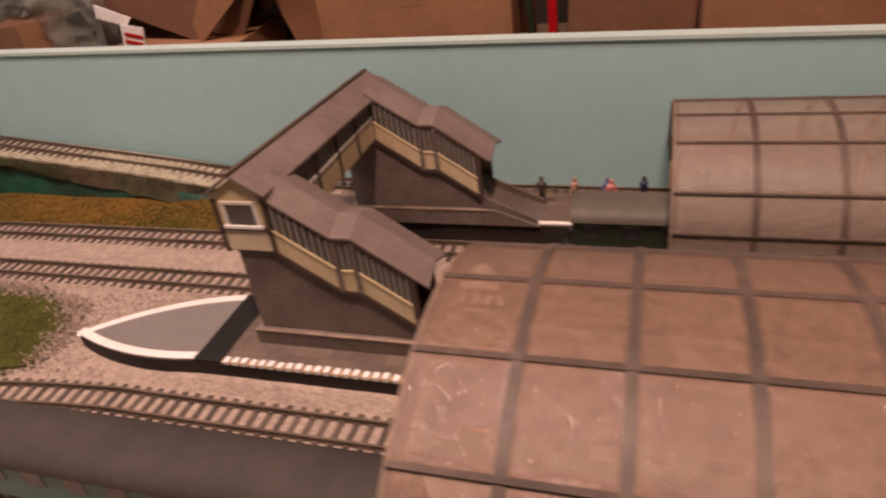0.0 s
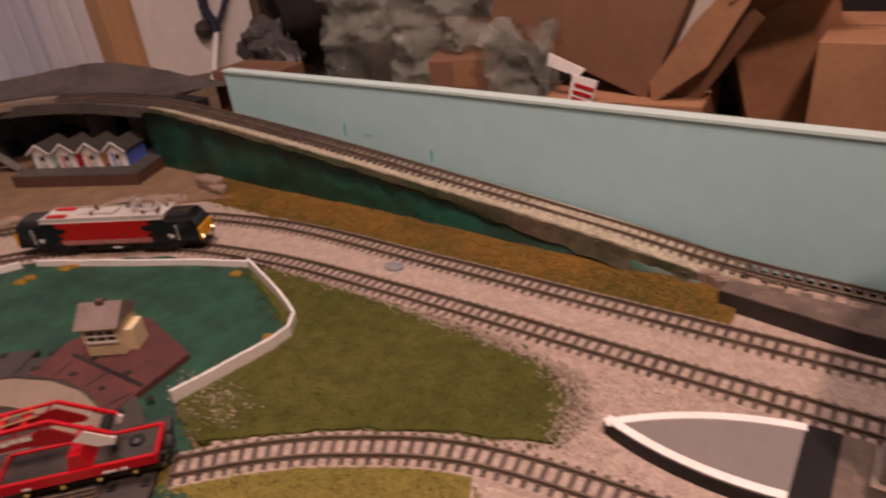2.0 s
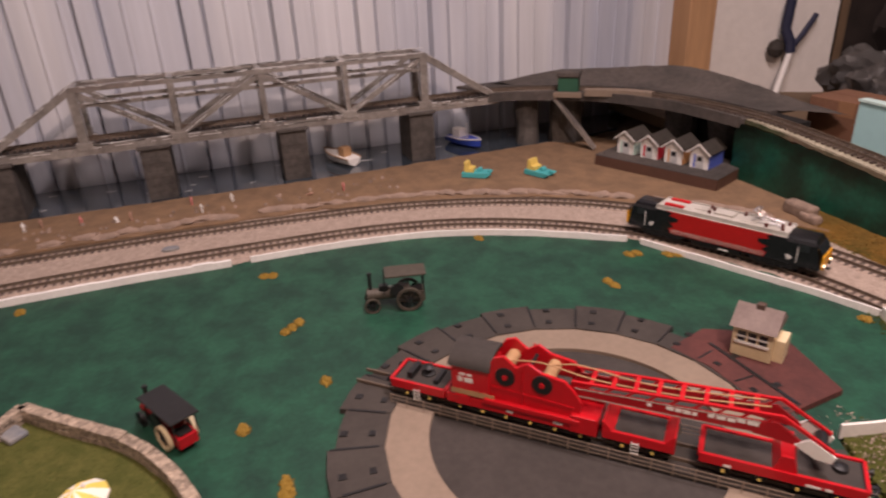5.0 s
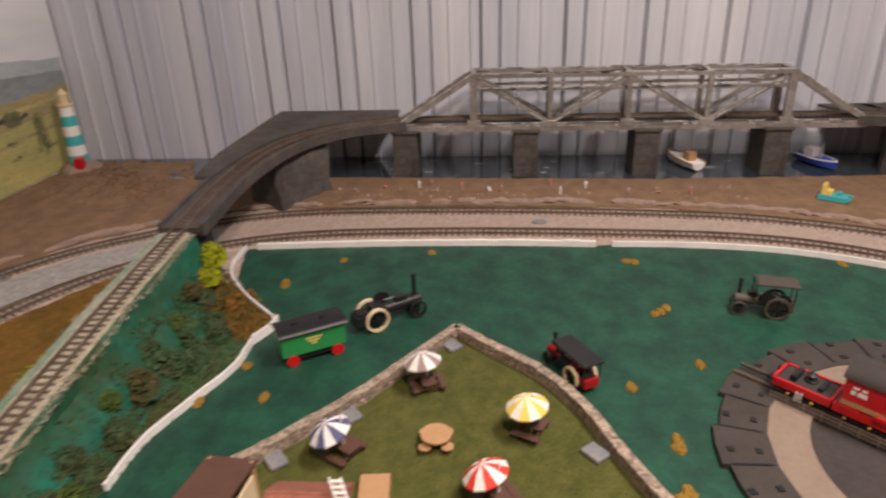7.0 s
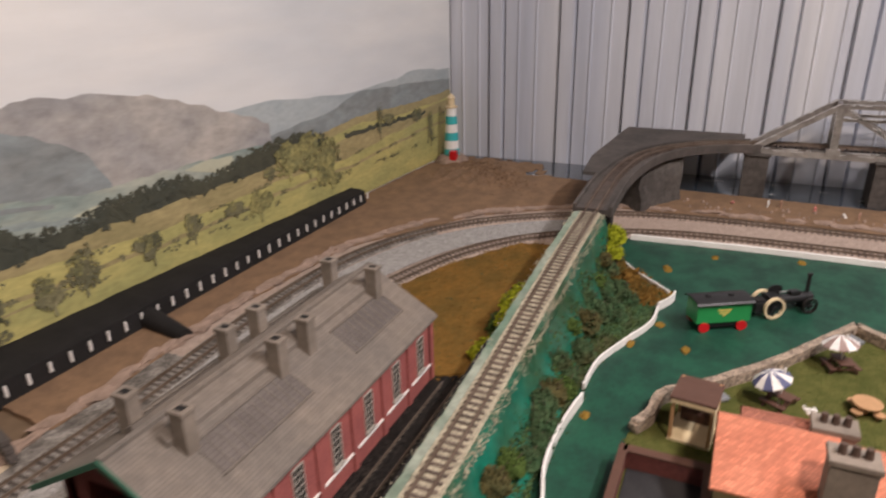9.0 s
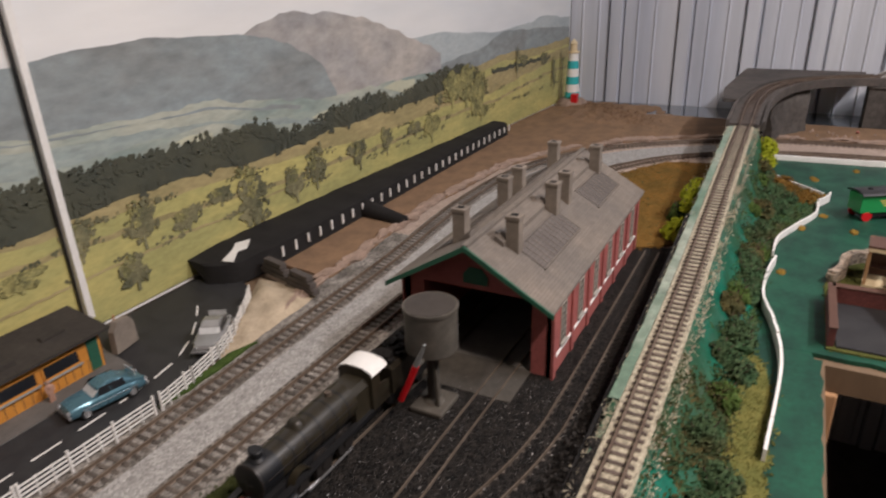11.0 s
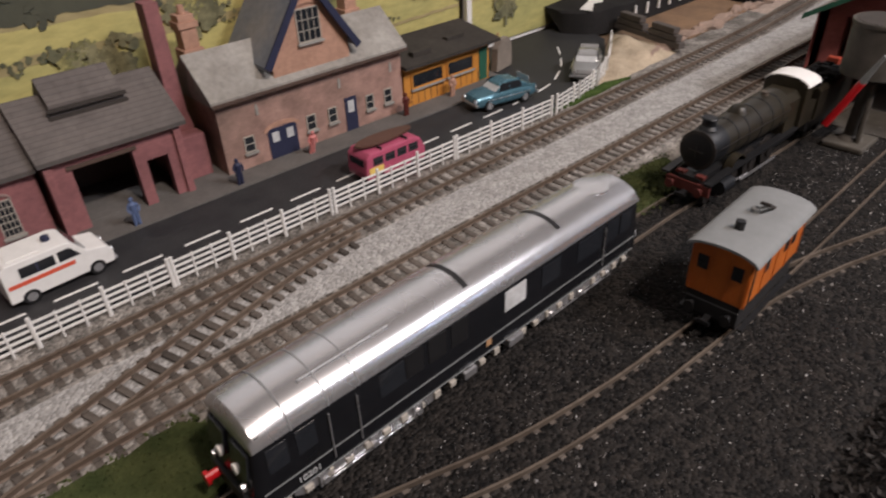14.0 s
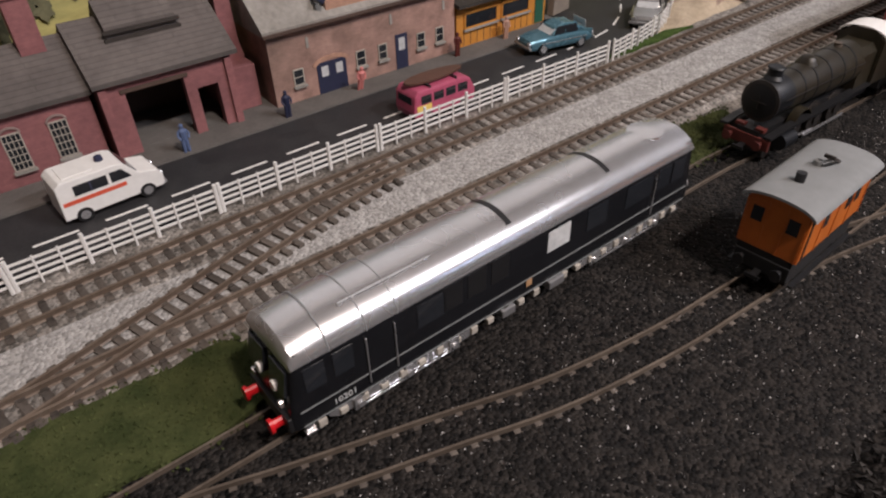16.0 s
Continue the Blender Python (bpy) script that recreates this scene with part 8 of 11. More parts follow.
# ---- beach: huts on a deck, boats, toy pedal boats, stones
dk = thing("hut_deck", "dark timber deck that carries the beach huts", "deck", -125.5, 42.4, 0.2, 24)
part("deck_frame", bx(-10.6, -5.2, 0, 10.6, 5.4, 1.7, 0.08), M_BROWNPL, dk, "dark brown deck frame")
for i in range(18):
    yy = -5.2 + i * 0.59
    part("plank", bx(-10.6, yy, 1.7, 10.6, yy + 0.53, 1.82), M_DARKWOOD, dk)
HUTS = ((-6.9, (0.45, 0.66, 0.58), "pale green"), (-2.6, (0.56, 0.03, 0.05), "red"), (1.7, (0.62, 0.30, 0.12), "orange"), (6.0, (0.08, 0.13, 0.52), "blue"))
for x, c, word in HUTS:
    m = mat(word.replace(" ", "_") + "_hut_paint", c, 0.6, var=0.08, scale=200)
    u = Vector((x, 0.4)).to_3d()
    ca, sa = math.cos(radians(24)), math.sin(radians(24))
    h = thing("beach_hut", word + " wooden beach hut with white front and dark roof", "beach hut", -125.5 + x * ca - 0.4 * sa, 42.4 + x * sa + 0.4 * ca, 2.02, 24, "row of beach huts")
    body = part("hut_wall", extr(B(), [(-1.55, 0), (1.55, 0), (1.55, 2.6), (0, 3.7), (-1.55, 2.6)], "y", -2.3, 2.4), m, h, word + " boarded wall")
    part("front_board", extr(B(), [(-1.5, 0), (1.5, 0), (1.5, 2.55), (0, 3.6), (-1.5, 2.55)], "y", -2.4, -2.32), M_WHITE, body, "white front")
    part("door_strip", bx(-0.95, -2.44, 0.1, -0.65, -2.4, 2.2), m, body, word + " door strip")
    leaf = part("front_door", bx(-0.55, -2.5, 0.1, 0.7, -2.41, 2.1), M_PALEGLASS, body, "pale grey door leaf")
    part("door_pane", bx(-0.3, -2.54, 1.2, 0.45, -2.49, 1.9), M_GLASS, body, "dark door pane")
    for s in (-1, 1):
        part("roof_slope", extr(B(), [(0, 3.95), (s * 1.9, 2.5), (s * 1.9, 2.35), (0, 3.78)], "y", -2.9, 2.6), M_TARROOF, h, "dark felt roof")
        part("barge_board", extr(B(), [(0, 4.02), (s * 1.95, 2.52), (s * 1.95, 2.28), (0, 3.75)], "y", -2.98, -2.88), M_WHITE, h, "white barge board")


def boat(x, y, rz, hull, trim, label, cabin):
    t = thing("fishing_boat", label, "boat", x, y, 0.0, rz)
    bm = B()
    rings = []
    for xx, w, keel in ((-3.2, 1.15, 0.1), (-2.0, 1.35, 0.0), (0.5, 1.4, 0.0), (2.2, 1.0, 0.1), (3.4, 0.35, 0.4), (3.9, 0.05, 0.8)):
        rings.append([bm.verts.new(c) for c in ((xx, -w, 1.35 + 0.03 * xx * abs(xx) * 0.5), (xx, -w * 0.75, 0.5), (xx, 0, keel), (xx, w * 0.75, 0.5), (xx, w, 1.35 + 0.03 * xx * abs(xx) * 0.5))])
    for a, b in zip(rings[:-1], rings[1:]):
        for i in range(4):
            bm.faces.new((a[i], a[i + 1], b[i + 1], b[i]))
        bm.faces.new((a[4], b[4], b[0], a[0]))
    bm.faces.new(rings[0])
    part("hull", bm, hull, t, "painted hull", True)
    for s in (0, 4):
        bm = B()
        for a, b in zip(range(5), range(1, 6)):
            w0 = ((-3.2, 1.15), (-2.0, 1.35), (0.5, 1.4), (2.2, 1.0), (3.4, 0.35), (3.9, 0.05))
            sg = -1 if s == 0 else 1
            beam(bm, (w0[a][0], sg * w0[a][1], 1.4 + 0.015 * w0[a][0] * abs(w0[a][0])), (w0[b][0], sg * w0[b][1], 1.4 + 0.015 * w0[b][0] * abs(w0[b][0])), 0.16, 0.14)
        part("gunwale", bm, trim, t, "pale gunwale")
    part("wheelhouse", bx(-1.8, -0.7, 1.2, -0.4 + cabin, 0.7, 2.6, 0.1), M_WHITE if cabin else M_TANWOOD, t, "small wheelhouse")
    part("thwart", bx(0.6, -1.0, 1.2, 1.2, 1.0, 1.36), M_TANWOOD, t)
    part("mast", cyl(B(), (0.9, 0, 1.2), (0.9, 0, 3.6 if cabin else 1.9), 0.07, n=6), M_WHITE, t)
    return t


bt = boat(-155.6, -5.5, 205, M_WHITEPAINT, M_TANWOOD, "white and tan rowing boat moored under the bridge", 0.0)
bt.matrix_basis = bt.matrix_basis @ Matrix.Scale(1.25, 4)
bt = boat(-155.4, 18.2, 20, M_BLUE, M_WHITE, "blue fishing boat with white wheelhouse", 0.4)
bt.matrix_basis = bt.matrix_basis @ Matrix.Scale(1.25, 4)


def pedal_boat(x, y, rz):
    t = thing("pedal_boat", "turquoise toy pedal boat with pale yellow seats", "toy boat", x, y, 0.2, rz, "pedal boats")
    for s in (-0.85, 0.85):
        part("float", extr(B(), [(-2.2, 0.15), (1.8, 0.15), (2.5, 0.7), (2.3, 0.9), (-2.2, 0.9)], "y", s - 0.4, s + 0.4), M_TEAL, t, "turquoise float")
    part("deck", bx(-1.9, -0.9, 0.7, 1.9, 0.9, 0.95, 0.05), M_TEAL, t)
    part("seat", extr(B(), [(-1.8, 0.95), (-0.3, 0.95), (-0.3, 1.5), (-1.1, 1.6), (-1.3, 2.5), (-1.8, 2.5)], "y", -0.95, 0.95), M_PALEYELLOW, t, "pale yellow seat")
    part("paddle_box", cyl(B(), (0.6, -0.5, 1.1), (0.6, 0.5, 1.1), 0.45, n=14), M_TEAL, t)
    return t


pedal_boat(-136.6, 13.2, 55)
pedal_boat(-132.4, 22.6, 25)

# rough stones and low rock ledge outside the outer line
ledge_line = smooth_path([(-37, -119.3, 0), (-62, -120.6, 0), (-84, -120.2, 0), (-100, -117.4, 0), (-114, -110, 0), (-124, -100, 0), (-132, -86, 0), (-135.6, -70, 0), (-136.4, -45, 0), (-135.4, -16, 0), (-131.6, 4, 0), (-123, 22, 0), (-111.5, 35.5, 0), (-103, 42, 0)], 2.6)
ledge = thing("rock_ledge", "line of pale brown rough stones beside the outer line", "rock edging")
for i, p in enumerate(ledge_line):
    rr = random.Random(i)
    if rr.random() < 0.1:
        continue
    bm = B()
    bmesh.ops.create_icosphere(bm, subdivisions=2, radius=1.0)
    sx, sy, sz = rr.uniform(1.5, 2.9), rr.uniform(0.5, 1.2), rr.uniform(0.3, 0.6)
    for v in bm.verts:
        k = 1 + 0.6 * noise.noise(v.co * 1.6 + Vector((i, 0, 0))) + 0.3 * noise.noise(v.co * 4.0 + Vector((0, i, 0)))
        v.co = Vector((v.co.x * sx * k, v.co.y * sy * k, v.co.z * sz * k))
    q = ledge_line[min(i + 1, len(ledge_line) - 1)] - ledge_line[max(i - 1, 0)]
    ob = part("stone", bm, M_ROCK, ledge, "", False)
    ob.matrix_basis = at(p.x + rr.uniform(-0.4, 0.4), p.y + rr.uniform(-0.4, 0.4), 0.25, math.degrees(math.atan2(q.y, q.x)) + rr.uniform(-12, 12))

bm = B()
rr = random.Random(11)
for i in range(70):
    x, y = rr.uniform(-143, -137), rr.uniform(-70, 0)
    s = rr.uniform(0.12, 0.4)
    lathe(bm, [(s, 0.2), (s * 0.8, 0.35 + s * 0.4), (0.02, 0.5 + s * 0.6)], "z", x, y, 6)
solid("beach_pebbles", bm, M_ROCK, "scattered pale and orange pebbles on the beach", "pebbles", kind="stuff")
for i, (x, y) in enumerate(((-144.4, -60.6), (-143.5, -54.5), (-144.1, -52.3), (-142.5, -46.8), (-141.4, -41.8), (-141.2, -39.9), (-144.1, -31.4), (-142.8, -25.4), (-140.7, -14.2), (-139.7, -8.4), (-139.8, -30.0))):
    figurine(x, y, 0.2, 50 * i, (M_PINKFIG, M_WHITE, M_FLESH)[i % 3] if i != 1 else M_WHITE, 0 if i % 4 else 70, 1.5, "tiny painted bather figure on the beach")

# ---- girder bridge on stone piers
br = thing("girder_bridge", "grey-brown model girder bridge with painted silver glints", "girder bridge")
BX0, BX1, BY0, BY1, ZB, ZT = -150.6, -156.0, -58.5, 23.0, 9.2, 18.3
part("bridge_deck", bx(BX1, BY0, 8.8, BX0, BY1, 9.6), M_DARKWOOD, br, "dark plank deck")
nodes_y = [BY0 + (BY1 - BY0) * i / 6 for i in range(7)]
for x in (BX0, BX1):
    truss = part("bottom_chord", bx(x - 0.45, BY0, 8.5, x + 0.45, BY1, 9.9), M_STEELGREY, br, "bottom chord")
    part("top_chord", beam(B(), (x, nodes_y[1], ZT), (x, nodes_y[5], ZT), 0.9, 0.8), M_STEELGREY, br, "top chord")
    part("side_rail", beam(B(), (x, nodes_y[1], ZT - 2.4), (x, nodes_y[5], ZT - 2.4), 0.4, 0.6), M_STEELGREY, br, "side rail")
    for y0, y1 in ((nodes_y[0], nodes_y[1]), (nodes_y[6], nodes_y[5])):
        part("end_post", beam(B(), (x, y0, 9.6), (x, y1, ZT), 0.9, 1.0), M_STEELGREY, br, "sloping end post")
    for i in range(1, 6):
        part("upright", beam(B(), (x, nodes_y[i], 9.6), (x, nodes_y[i], ZT), 1.0, 1.3 if i in (1, 5) else 0.8), M_STEELGREY, br)
    for i in range(1, 5):
        a, b = (nodes_y[i], nodes_y[i + 1]) if i % 2 else (nodes_y[i + 1], nodes_y[i])
        part("diagonal", beam(B(), (x, a, ZT - 0.4), (x, b, 9.8), 0.5, 0.8), M_STEELGREY, br)
    for i in range(1, 6):
        part("gusset", bx(x - 0.55, nodes_y[i] - 1.2, 9.2, x + 0.55, nodes_y[i] + 1.2, 10.4, 0.05), M_STEELGREY, br)
for i in range(1, 6):
    part("cross_beam", beam(B(), (BX0, nodes_y[i], ZT), (BX1, nodes_y[i], ZT), 0.8, 0.6), M_STEELGREY, br)
    if i < 5:
        part("wind_brace", beam(B(), (BX0, nodes_y[i], ZT), (BX1, nodes_y[i + 1], ZT), 0.4, 0.3), M_STEELGREY, br)
# thin bright strips laid along the girders as painted highlights
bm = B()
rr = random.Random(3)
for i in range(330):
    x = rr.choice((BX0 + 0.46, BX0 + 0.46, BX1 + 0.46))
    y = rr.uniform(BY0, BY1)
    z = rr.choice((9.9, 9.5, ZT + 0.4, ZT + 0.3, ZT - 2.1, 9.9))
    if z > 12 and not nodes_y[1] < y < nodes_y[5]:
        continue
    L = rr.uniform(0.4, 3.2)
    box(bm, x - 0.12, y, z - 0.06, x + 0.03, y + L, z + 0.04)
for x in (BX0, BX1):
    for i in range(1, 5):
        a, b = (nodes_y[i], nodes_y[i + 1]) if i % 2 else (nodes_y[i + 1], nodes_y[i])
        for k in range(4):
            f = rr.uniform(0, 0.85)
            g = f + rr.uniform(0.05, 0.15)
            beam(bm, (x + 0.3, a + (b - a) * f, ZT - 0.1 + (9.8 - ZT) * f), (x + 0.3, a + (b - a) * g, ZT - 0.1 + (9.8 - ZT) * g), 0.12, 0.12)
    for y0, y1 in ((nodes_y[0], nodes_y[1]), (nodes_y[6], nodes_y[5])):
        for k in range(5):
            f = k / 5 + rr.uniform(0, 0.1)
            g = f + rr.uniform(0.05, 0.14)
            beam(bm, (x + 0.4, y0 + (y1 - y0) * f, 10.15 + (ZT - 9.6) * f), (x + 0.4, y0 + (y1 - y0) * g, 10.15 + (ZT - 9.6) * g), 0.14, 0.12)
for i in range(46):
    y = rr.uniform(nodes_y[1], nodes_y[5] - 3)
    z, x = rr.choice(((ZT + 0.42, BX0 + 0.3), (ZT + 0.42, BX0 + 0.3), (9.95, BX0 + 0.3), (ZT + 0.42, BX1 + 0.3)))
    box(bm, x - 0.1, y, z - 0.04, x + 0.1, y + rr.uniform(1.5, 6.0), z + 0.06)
part("bare_metal_edge", bm, M_GLINT, br, "bright strips painted as glints", kind="stuff")
for y in (-57.5, -35.5, -14.0, 8.4):
    p = thing("bridge_pier", "dark rough stone pier standing in the painted sea", "bridge pier", -153.3, y, 0.0, 0, "bridge piers")
    bm = B()
    extr(bm, [(-3.6, -2.2), (3.6, -2.2), (3.6, 2.2), (-3.6, 2.2)], "z", 0, 8.7)
    part("pier_shaft", bm, M_PIER, p, "dark stone shaft")
    part("pier_cap", bx(-4.0, -2.5, 8.3, 4.0, 2.5, 8.8, 0.08), M_PIER, p)
    for k in range(7):
        for j in (-1, 1):
            part("stone", bx(3.58, j * 1.1 - 1.06, 0.2 + k * 1.15, 3.64 + 0.02 * (k % 2), j * 1.1 + 1.05, 1.3 + k * 1.15, 0.03), M_PIER, p)

# ---- grey viaduct table that carries the line round both corners
def shelf(nodes, half, z, label, thick=0.7, material=M_DARKWOOD, lip=0.5):
    t = thing("viaduct_shelf", label, "viaduct", group="viaduct shelves")
    pts = smooth_path(nodes, 1.6)
    part("shelf_board", sweep(B(), pts, [(-half, z - thick), (half, z - thick), (half, z), (-half, z)]), material, t, "grey painted shelf")
    for s in (-1, 1):
        part("parapet", sweep(B(), pts, [(s * half - 0.25, z - thick - 0.4), (s * half + 0.25, z - thick - 0.4), (s * half + 0.25, z + lip), (s * half - 0.25, z + lip)]), material, t, "low grey parapet")
    return t


shelf([(-152.6, -58, 9.9), (-148, -68.4, 9.9), (-138, -76, 9.9), (-122, -79.3, 9.6), (-104, -79.6, 8.8)], 2.7, 0.05, "grey painted curved viaduct shelf at the bridge end")
shelf([(-153.2, 22, 9.9), (-151, 29, 9.9), (-142.8, 40.2, 9.9), (-130, 47.2, 9.9), (-116, 49.8, 9.7)], 2.9, 0.05, "grey painted curved viaduct shelf above the beach huts")
solid("corner_plate", extr(B(), [(-163, -60), (-152, -60), (-146, -72), (-134, -80), (-122, -82.6), (-122, -85), (-134, -86), (-158, -84.5), (-163, -84)], "z", 9.2, 9.75), M_DARKWOOD, "flat grey painted plate in the wall corner", "viaduct plate")
solid("corner_plate", extr(B(), [(-163, 20), (-155, 24), (-152, 34), (-142, 45), (-128, 51), (-118, 54), (-118, 60), (-150, 62), (-163, 58)], "z", 9.2, 9.75), M_DARKWOOD, "flat grey painted plate in the wall corner", "viaduct plate")
# rising dark hill behind the corner line
bm = B()
pk = smooth_path([(-160, 28, 10.2), (-158, 38, 11.6), (-152, 50, 12.0), (-143, 57, 12.8), (-132, 60, 11.9), (-120, 60.5, 10.6), (-112, 60, 9.9)], 1.2)
rows = []
for p in pk:
    c = Vector((-140, 36, 0)) - Vector((p.x, p.y, 0))
    c.normalize()
    rows.append([bm.verts.new((p.x + c.x * k, p.y + c.y * k, 9.7 + (p.z - 9.7) * f + rough(p.x, k, 0.5, 0.25))) for k, f in ((-3, 0), (0, 1.0), (2.5, 0.55), (5, 0.25), (7, 0.0))])
for a, b in zip(rows[:-1], rows[1:]):
    for i in range(4):
        bm.faces.new((a[i], a[i + 1], b[i + 1], b[i]))
solid("dark_hill", bm, M_DARKWOOD, "dark grey plaster hill in the corner of the layout", "hill", kind="structure")
halt = thing("halt_building", "small dark green halt building with flat dark roof", "station building", -145.3, 34.9, 10.0, 52)
halt.matrix_basis = halt.matrix_basis @ Matrix.Scale(0.88, 4)
part("hut_wall", bx(-2.0, -1.6, 0, 2.0, 1.6, 3.2, 0.05), M_GREENTRIM, halt, "dark green wall")
part("hut_roof", bx(-2.3, -1.9, 3.2, 2.3, 1.9, 4.4, 0.3), M_DARKWOOD, halt, "dark roof")
part("hut_step", bx(-2.8, -2.4, -0.6, 2.8, -1.6, 0.4, 0.05), M_TTPALE, halt, "pale step")
solid("halt_platform", extr(B(), [(-142.8, 36.8), (-138.6, 42.6), (-134.4, 45.2), (-133.4, 43.8), (-137.2, 41.2), (-141.4, 35.8)], "z", 9.9, 11.0), M_TTPALE, "pale stone halt platform beside the line", "platform")
solid("beach_steps", beam(B(), (-146.0, 32.4, 9.4), (-140.8, 38.0, 0.4), 1.6, 0.5), M_STEELGREY, "sloping grey stair from the halt to the beach", "stair")
for x, y, s in ((-149.6, 37.0, 3.0), (-151.8, 29.8, 2.2), (-133.6, 50.4, 3.0), (-125.6, 53.4, 3.0)):
    bm = B()
    lathe(bm, [(s * 1.1, 0), (s * 0.95, 3), (s, 6), (s * 1.1, 9.2)], "z", x, y, 9)
    for v in bm.verts:
        v.co += Vector((rough(v.co.x, v.co.z, 0.6, 0.8), rough(v.co.y, v.co.z, 0.6, 0.8), 0))
    solid("rock_pillar", bm, M_PIER, "dark rough rock pillar under the corner line", "rock", group="rock pillars")
# its black colour stands in for the deep shade behind the huts
solid("rock_face", bx(-140, 53.2, 0, -112, 56, 9.3), M_MATTBLACK, "rock face painted black for the shade behind the beach huts", "rock face", kind="structure")
bm = B()
rows = []
for k in range(15):
    f = k / 14
    x, y = -143.4 + 10.4 * f, -70.4 - 6.2 * f ** 0.8
    rows.append([bm.verts.new((x + 0.5 * (1 - h) + rough(x, h * 9, 0.6, 0.9), y + 0.5 * (1 - h) + rough(y, h * 9, 0.6, 0.9), 9.2 * h)) for h in (0, 0.25, 0.5, 0.75, 1.0)] + [bm.verts.new((x - 4, y - 6, 9.2)), bm.verts.new((x - 4, y - 6, 0))])
for a, b in zip(rows[:-1], rows[1:]):
    for i in range(7):
        bm.faces.new((a[i], b[i], b[(i + 1) % 7], a[(i + 1) % 7]))
for r in (rows[0], rows[-1]):
    bm.faces.new(r)
solid("rock_abutment", bm, M_PIER, "dark rough abutment wall under the viaduct bend", "rock", smooth=True)
solid("underpass_wall", bx(-107.4, -82.2, 0, -105.4, -76.8, 8.6, 0.15), M_MATTBLACK, "black underpass wall at the end of the embankment", "retaining wall")

# ---- lighthouse in the corner
lh = thing("lighthouse", "turquoise and white striped model lighthouse on a rock", "lighthouse", -155.0, -124.0, 0.2)
lh.matrix_basis = lh.matrix_basis @ Matrix.Scale(1.1, 4)
bm = lathe(B(), [(3.8, 0), (3.5, 0.8), (2.6, 1.6), (0.5, 2.0)], "z", 0, 0, 12)
for v in bm.verts:
    v.co += Vector((rough(v.co.x, v.co.y, 0.8, 0.6), rough(v.co.y, v.co.z, 0.8, 0.6), 0))
part("rock", bm, M_ROCK, lh, "orange-brown rock foot")
for k in range(6):
    z0, r0, r1 = 1.4 + k * 1.75, 1.75 - 0.11 * k, 1.75 - 0.11 * (k + 1)
    part("tower_band", lathe(B(), [(r0, z0), (r1, z0 + 1.75)], "z", 0, 0, 20), M_TEAL if k % 2 == 0 else M_WHITE, lh, "", True)
part("gallery", lathe(B(), [(1.35, 11.9), (1.35, 12.2)], "z", 0, 0, 16), M_CREAM, lh)
part("lantern", lathe(B(), [(0.8, 12.2), (0.8, 13.8), (0.95, 13.9), (0.1, 14.9)], "z", 0, 0, 14), M_CREAM, lh, "cream lantern", True)
part("keeper_hut", bx(1.2, 0.6, 1.0, 2.8, 2.0, 3.0, 0.1), M_RED, lh, "small red hut")

# heap of brown earth in the corner before the lighthouse
def heap_level(x, y):
    f = math.exp(-((x + 147) / 10) ** 2 - ((y + 114) / 9.5) ** 2)
    return 0.1 + 1.5 * f + (0.75 * rough(x, y, 0.16) + 0.5 * rough(x, y, 0.5) + 0.25 * rough(x, y, 1.3)) * min(1.0, 2.2 * f)


bm = B()
grid = [[bm.verts.new((-162 + 0.7 * i, -131 + 0.7 * j, max(-0.2, heap_level(-162 + 0.7 * i, -131 + 0.7 * j) - 0.1))) for j in range(50)] for i in range(50)]
for a, b in zip(grid[:-1], grid[1:]):
    for j in range(49):
        if max(v.co.z for v in (a[j], b[j], b[j + 1], a[j + 1])) > 0.16:
            bm.faces.new((a[j], b[j], b[j + 1], a[j + 1]))
for v in [v for v in bm.verts if not v.link_faces]:
    bm.verts.remove(v)
solid("earth_heap", bm, M_SAND, "lumpy heap of brown earth in the corner of the layout", "earth heap", kind="structure")
bm = B()
rr = random.Random(61)
for i in range(620):
    k = i % 9
    x, y = rr.gauss(-138 - 2.2 * k, 2.4), rr.gauss(-101 - 2.6 * k, 2.6)
    if not (-160 < x < -124 and -130 < y < -94):
        continue
    s = rr.uniform(0.1, 0.34)
    p = [bm.verts.new((x + s * rr.uniform(0.5, 1.2) * math.cos(a * 1.2566), y + s * rr.uniform(0.5, 1.2) * math.sin(a * 1.2566), max(0.2, heap_level(x, y)) - 0.12)) for a in range(5)]
    q = bm.verts.new((x, y, max(0.2, heap_level(x, y)) + s * 0.7))
    for a in range(5):
        bm.faces.new((p[a], p[(a + 1) % 5], q))
solid("earth_clods", bm, M_EARTH, "dark clods scattered round the heap of earth", "clods", kind="stuff")

# ---- embankment of the returning line
pts = smooth_path([(x, y, z - 0.15) for x, y, z in RETURN], 1.0)
BANK_TOP = through_points([(x, z - 0.15) for x, y, z in RETURN])
bm = B()
rows = []
for p in pts:
    row = [bm.verts.new((p.x, -82.35 + rough(p.x, 0, 0.4, 0.2), 0.0)), bm.verts.new((p.x, -82.2, p.z * 0.6)), bm.verts.new((p.x, -82.0 + rough(p.x, 3, 0.7, 0.15), p.z + 0.1))]
    row += [bm.verts.new((p.x, -77.6 + rough(p.x, 5, 0.6, 0.25), p.z + 0.1))]
    for k in range(1, 6):
        f = k / 5
        row.append(bm.verts.new((p.x + rough(p.x, f * 4, 0.5, 0.3), -77.6 + 4.2 * f ** 1.3 + rough(p.x, f * 8, 0.35, 0.7), p.z * (1 - f) ** 1.1 + rough(p.x, f * 8 + 3, 0.6, 0.5) * math.sin(math.pi * f))))
    rows.append(row)
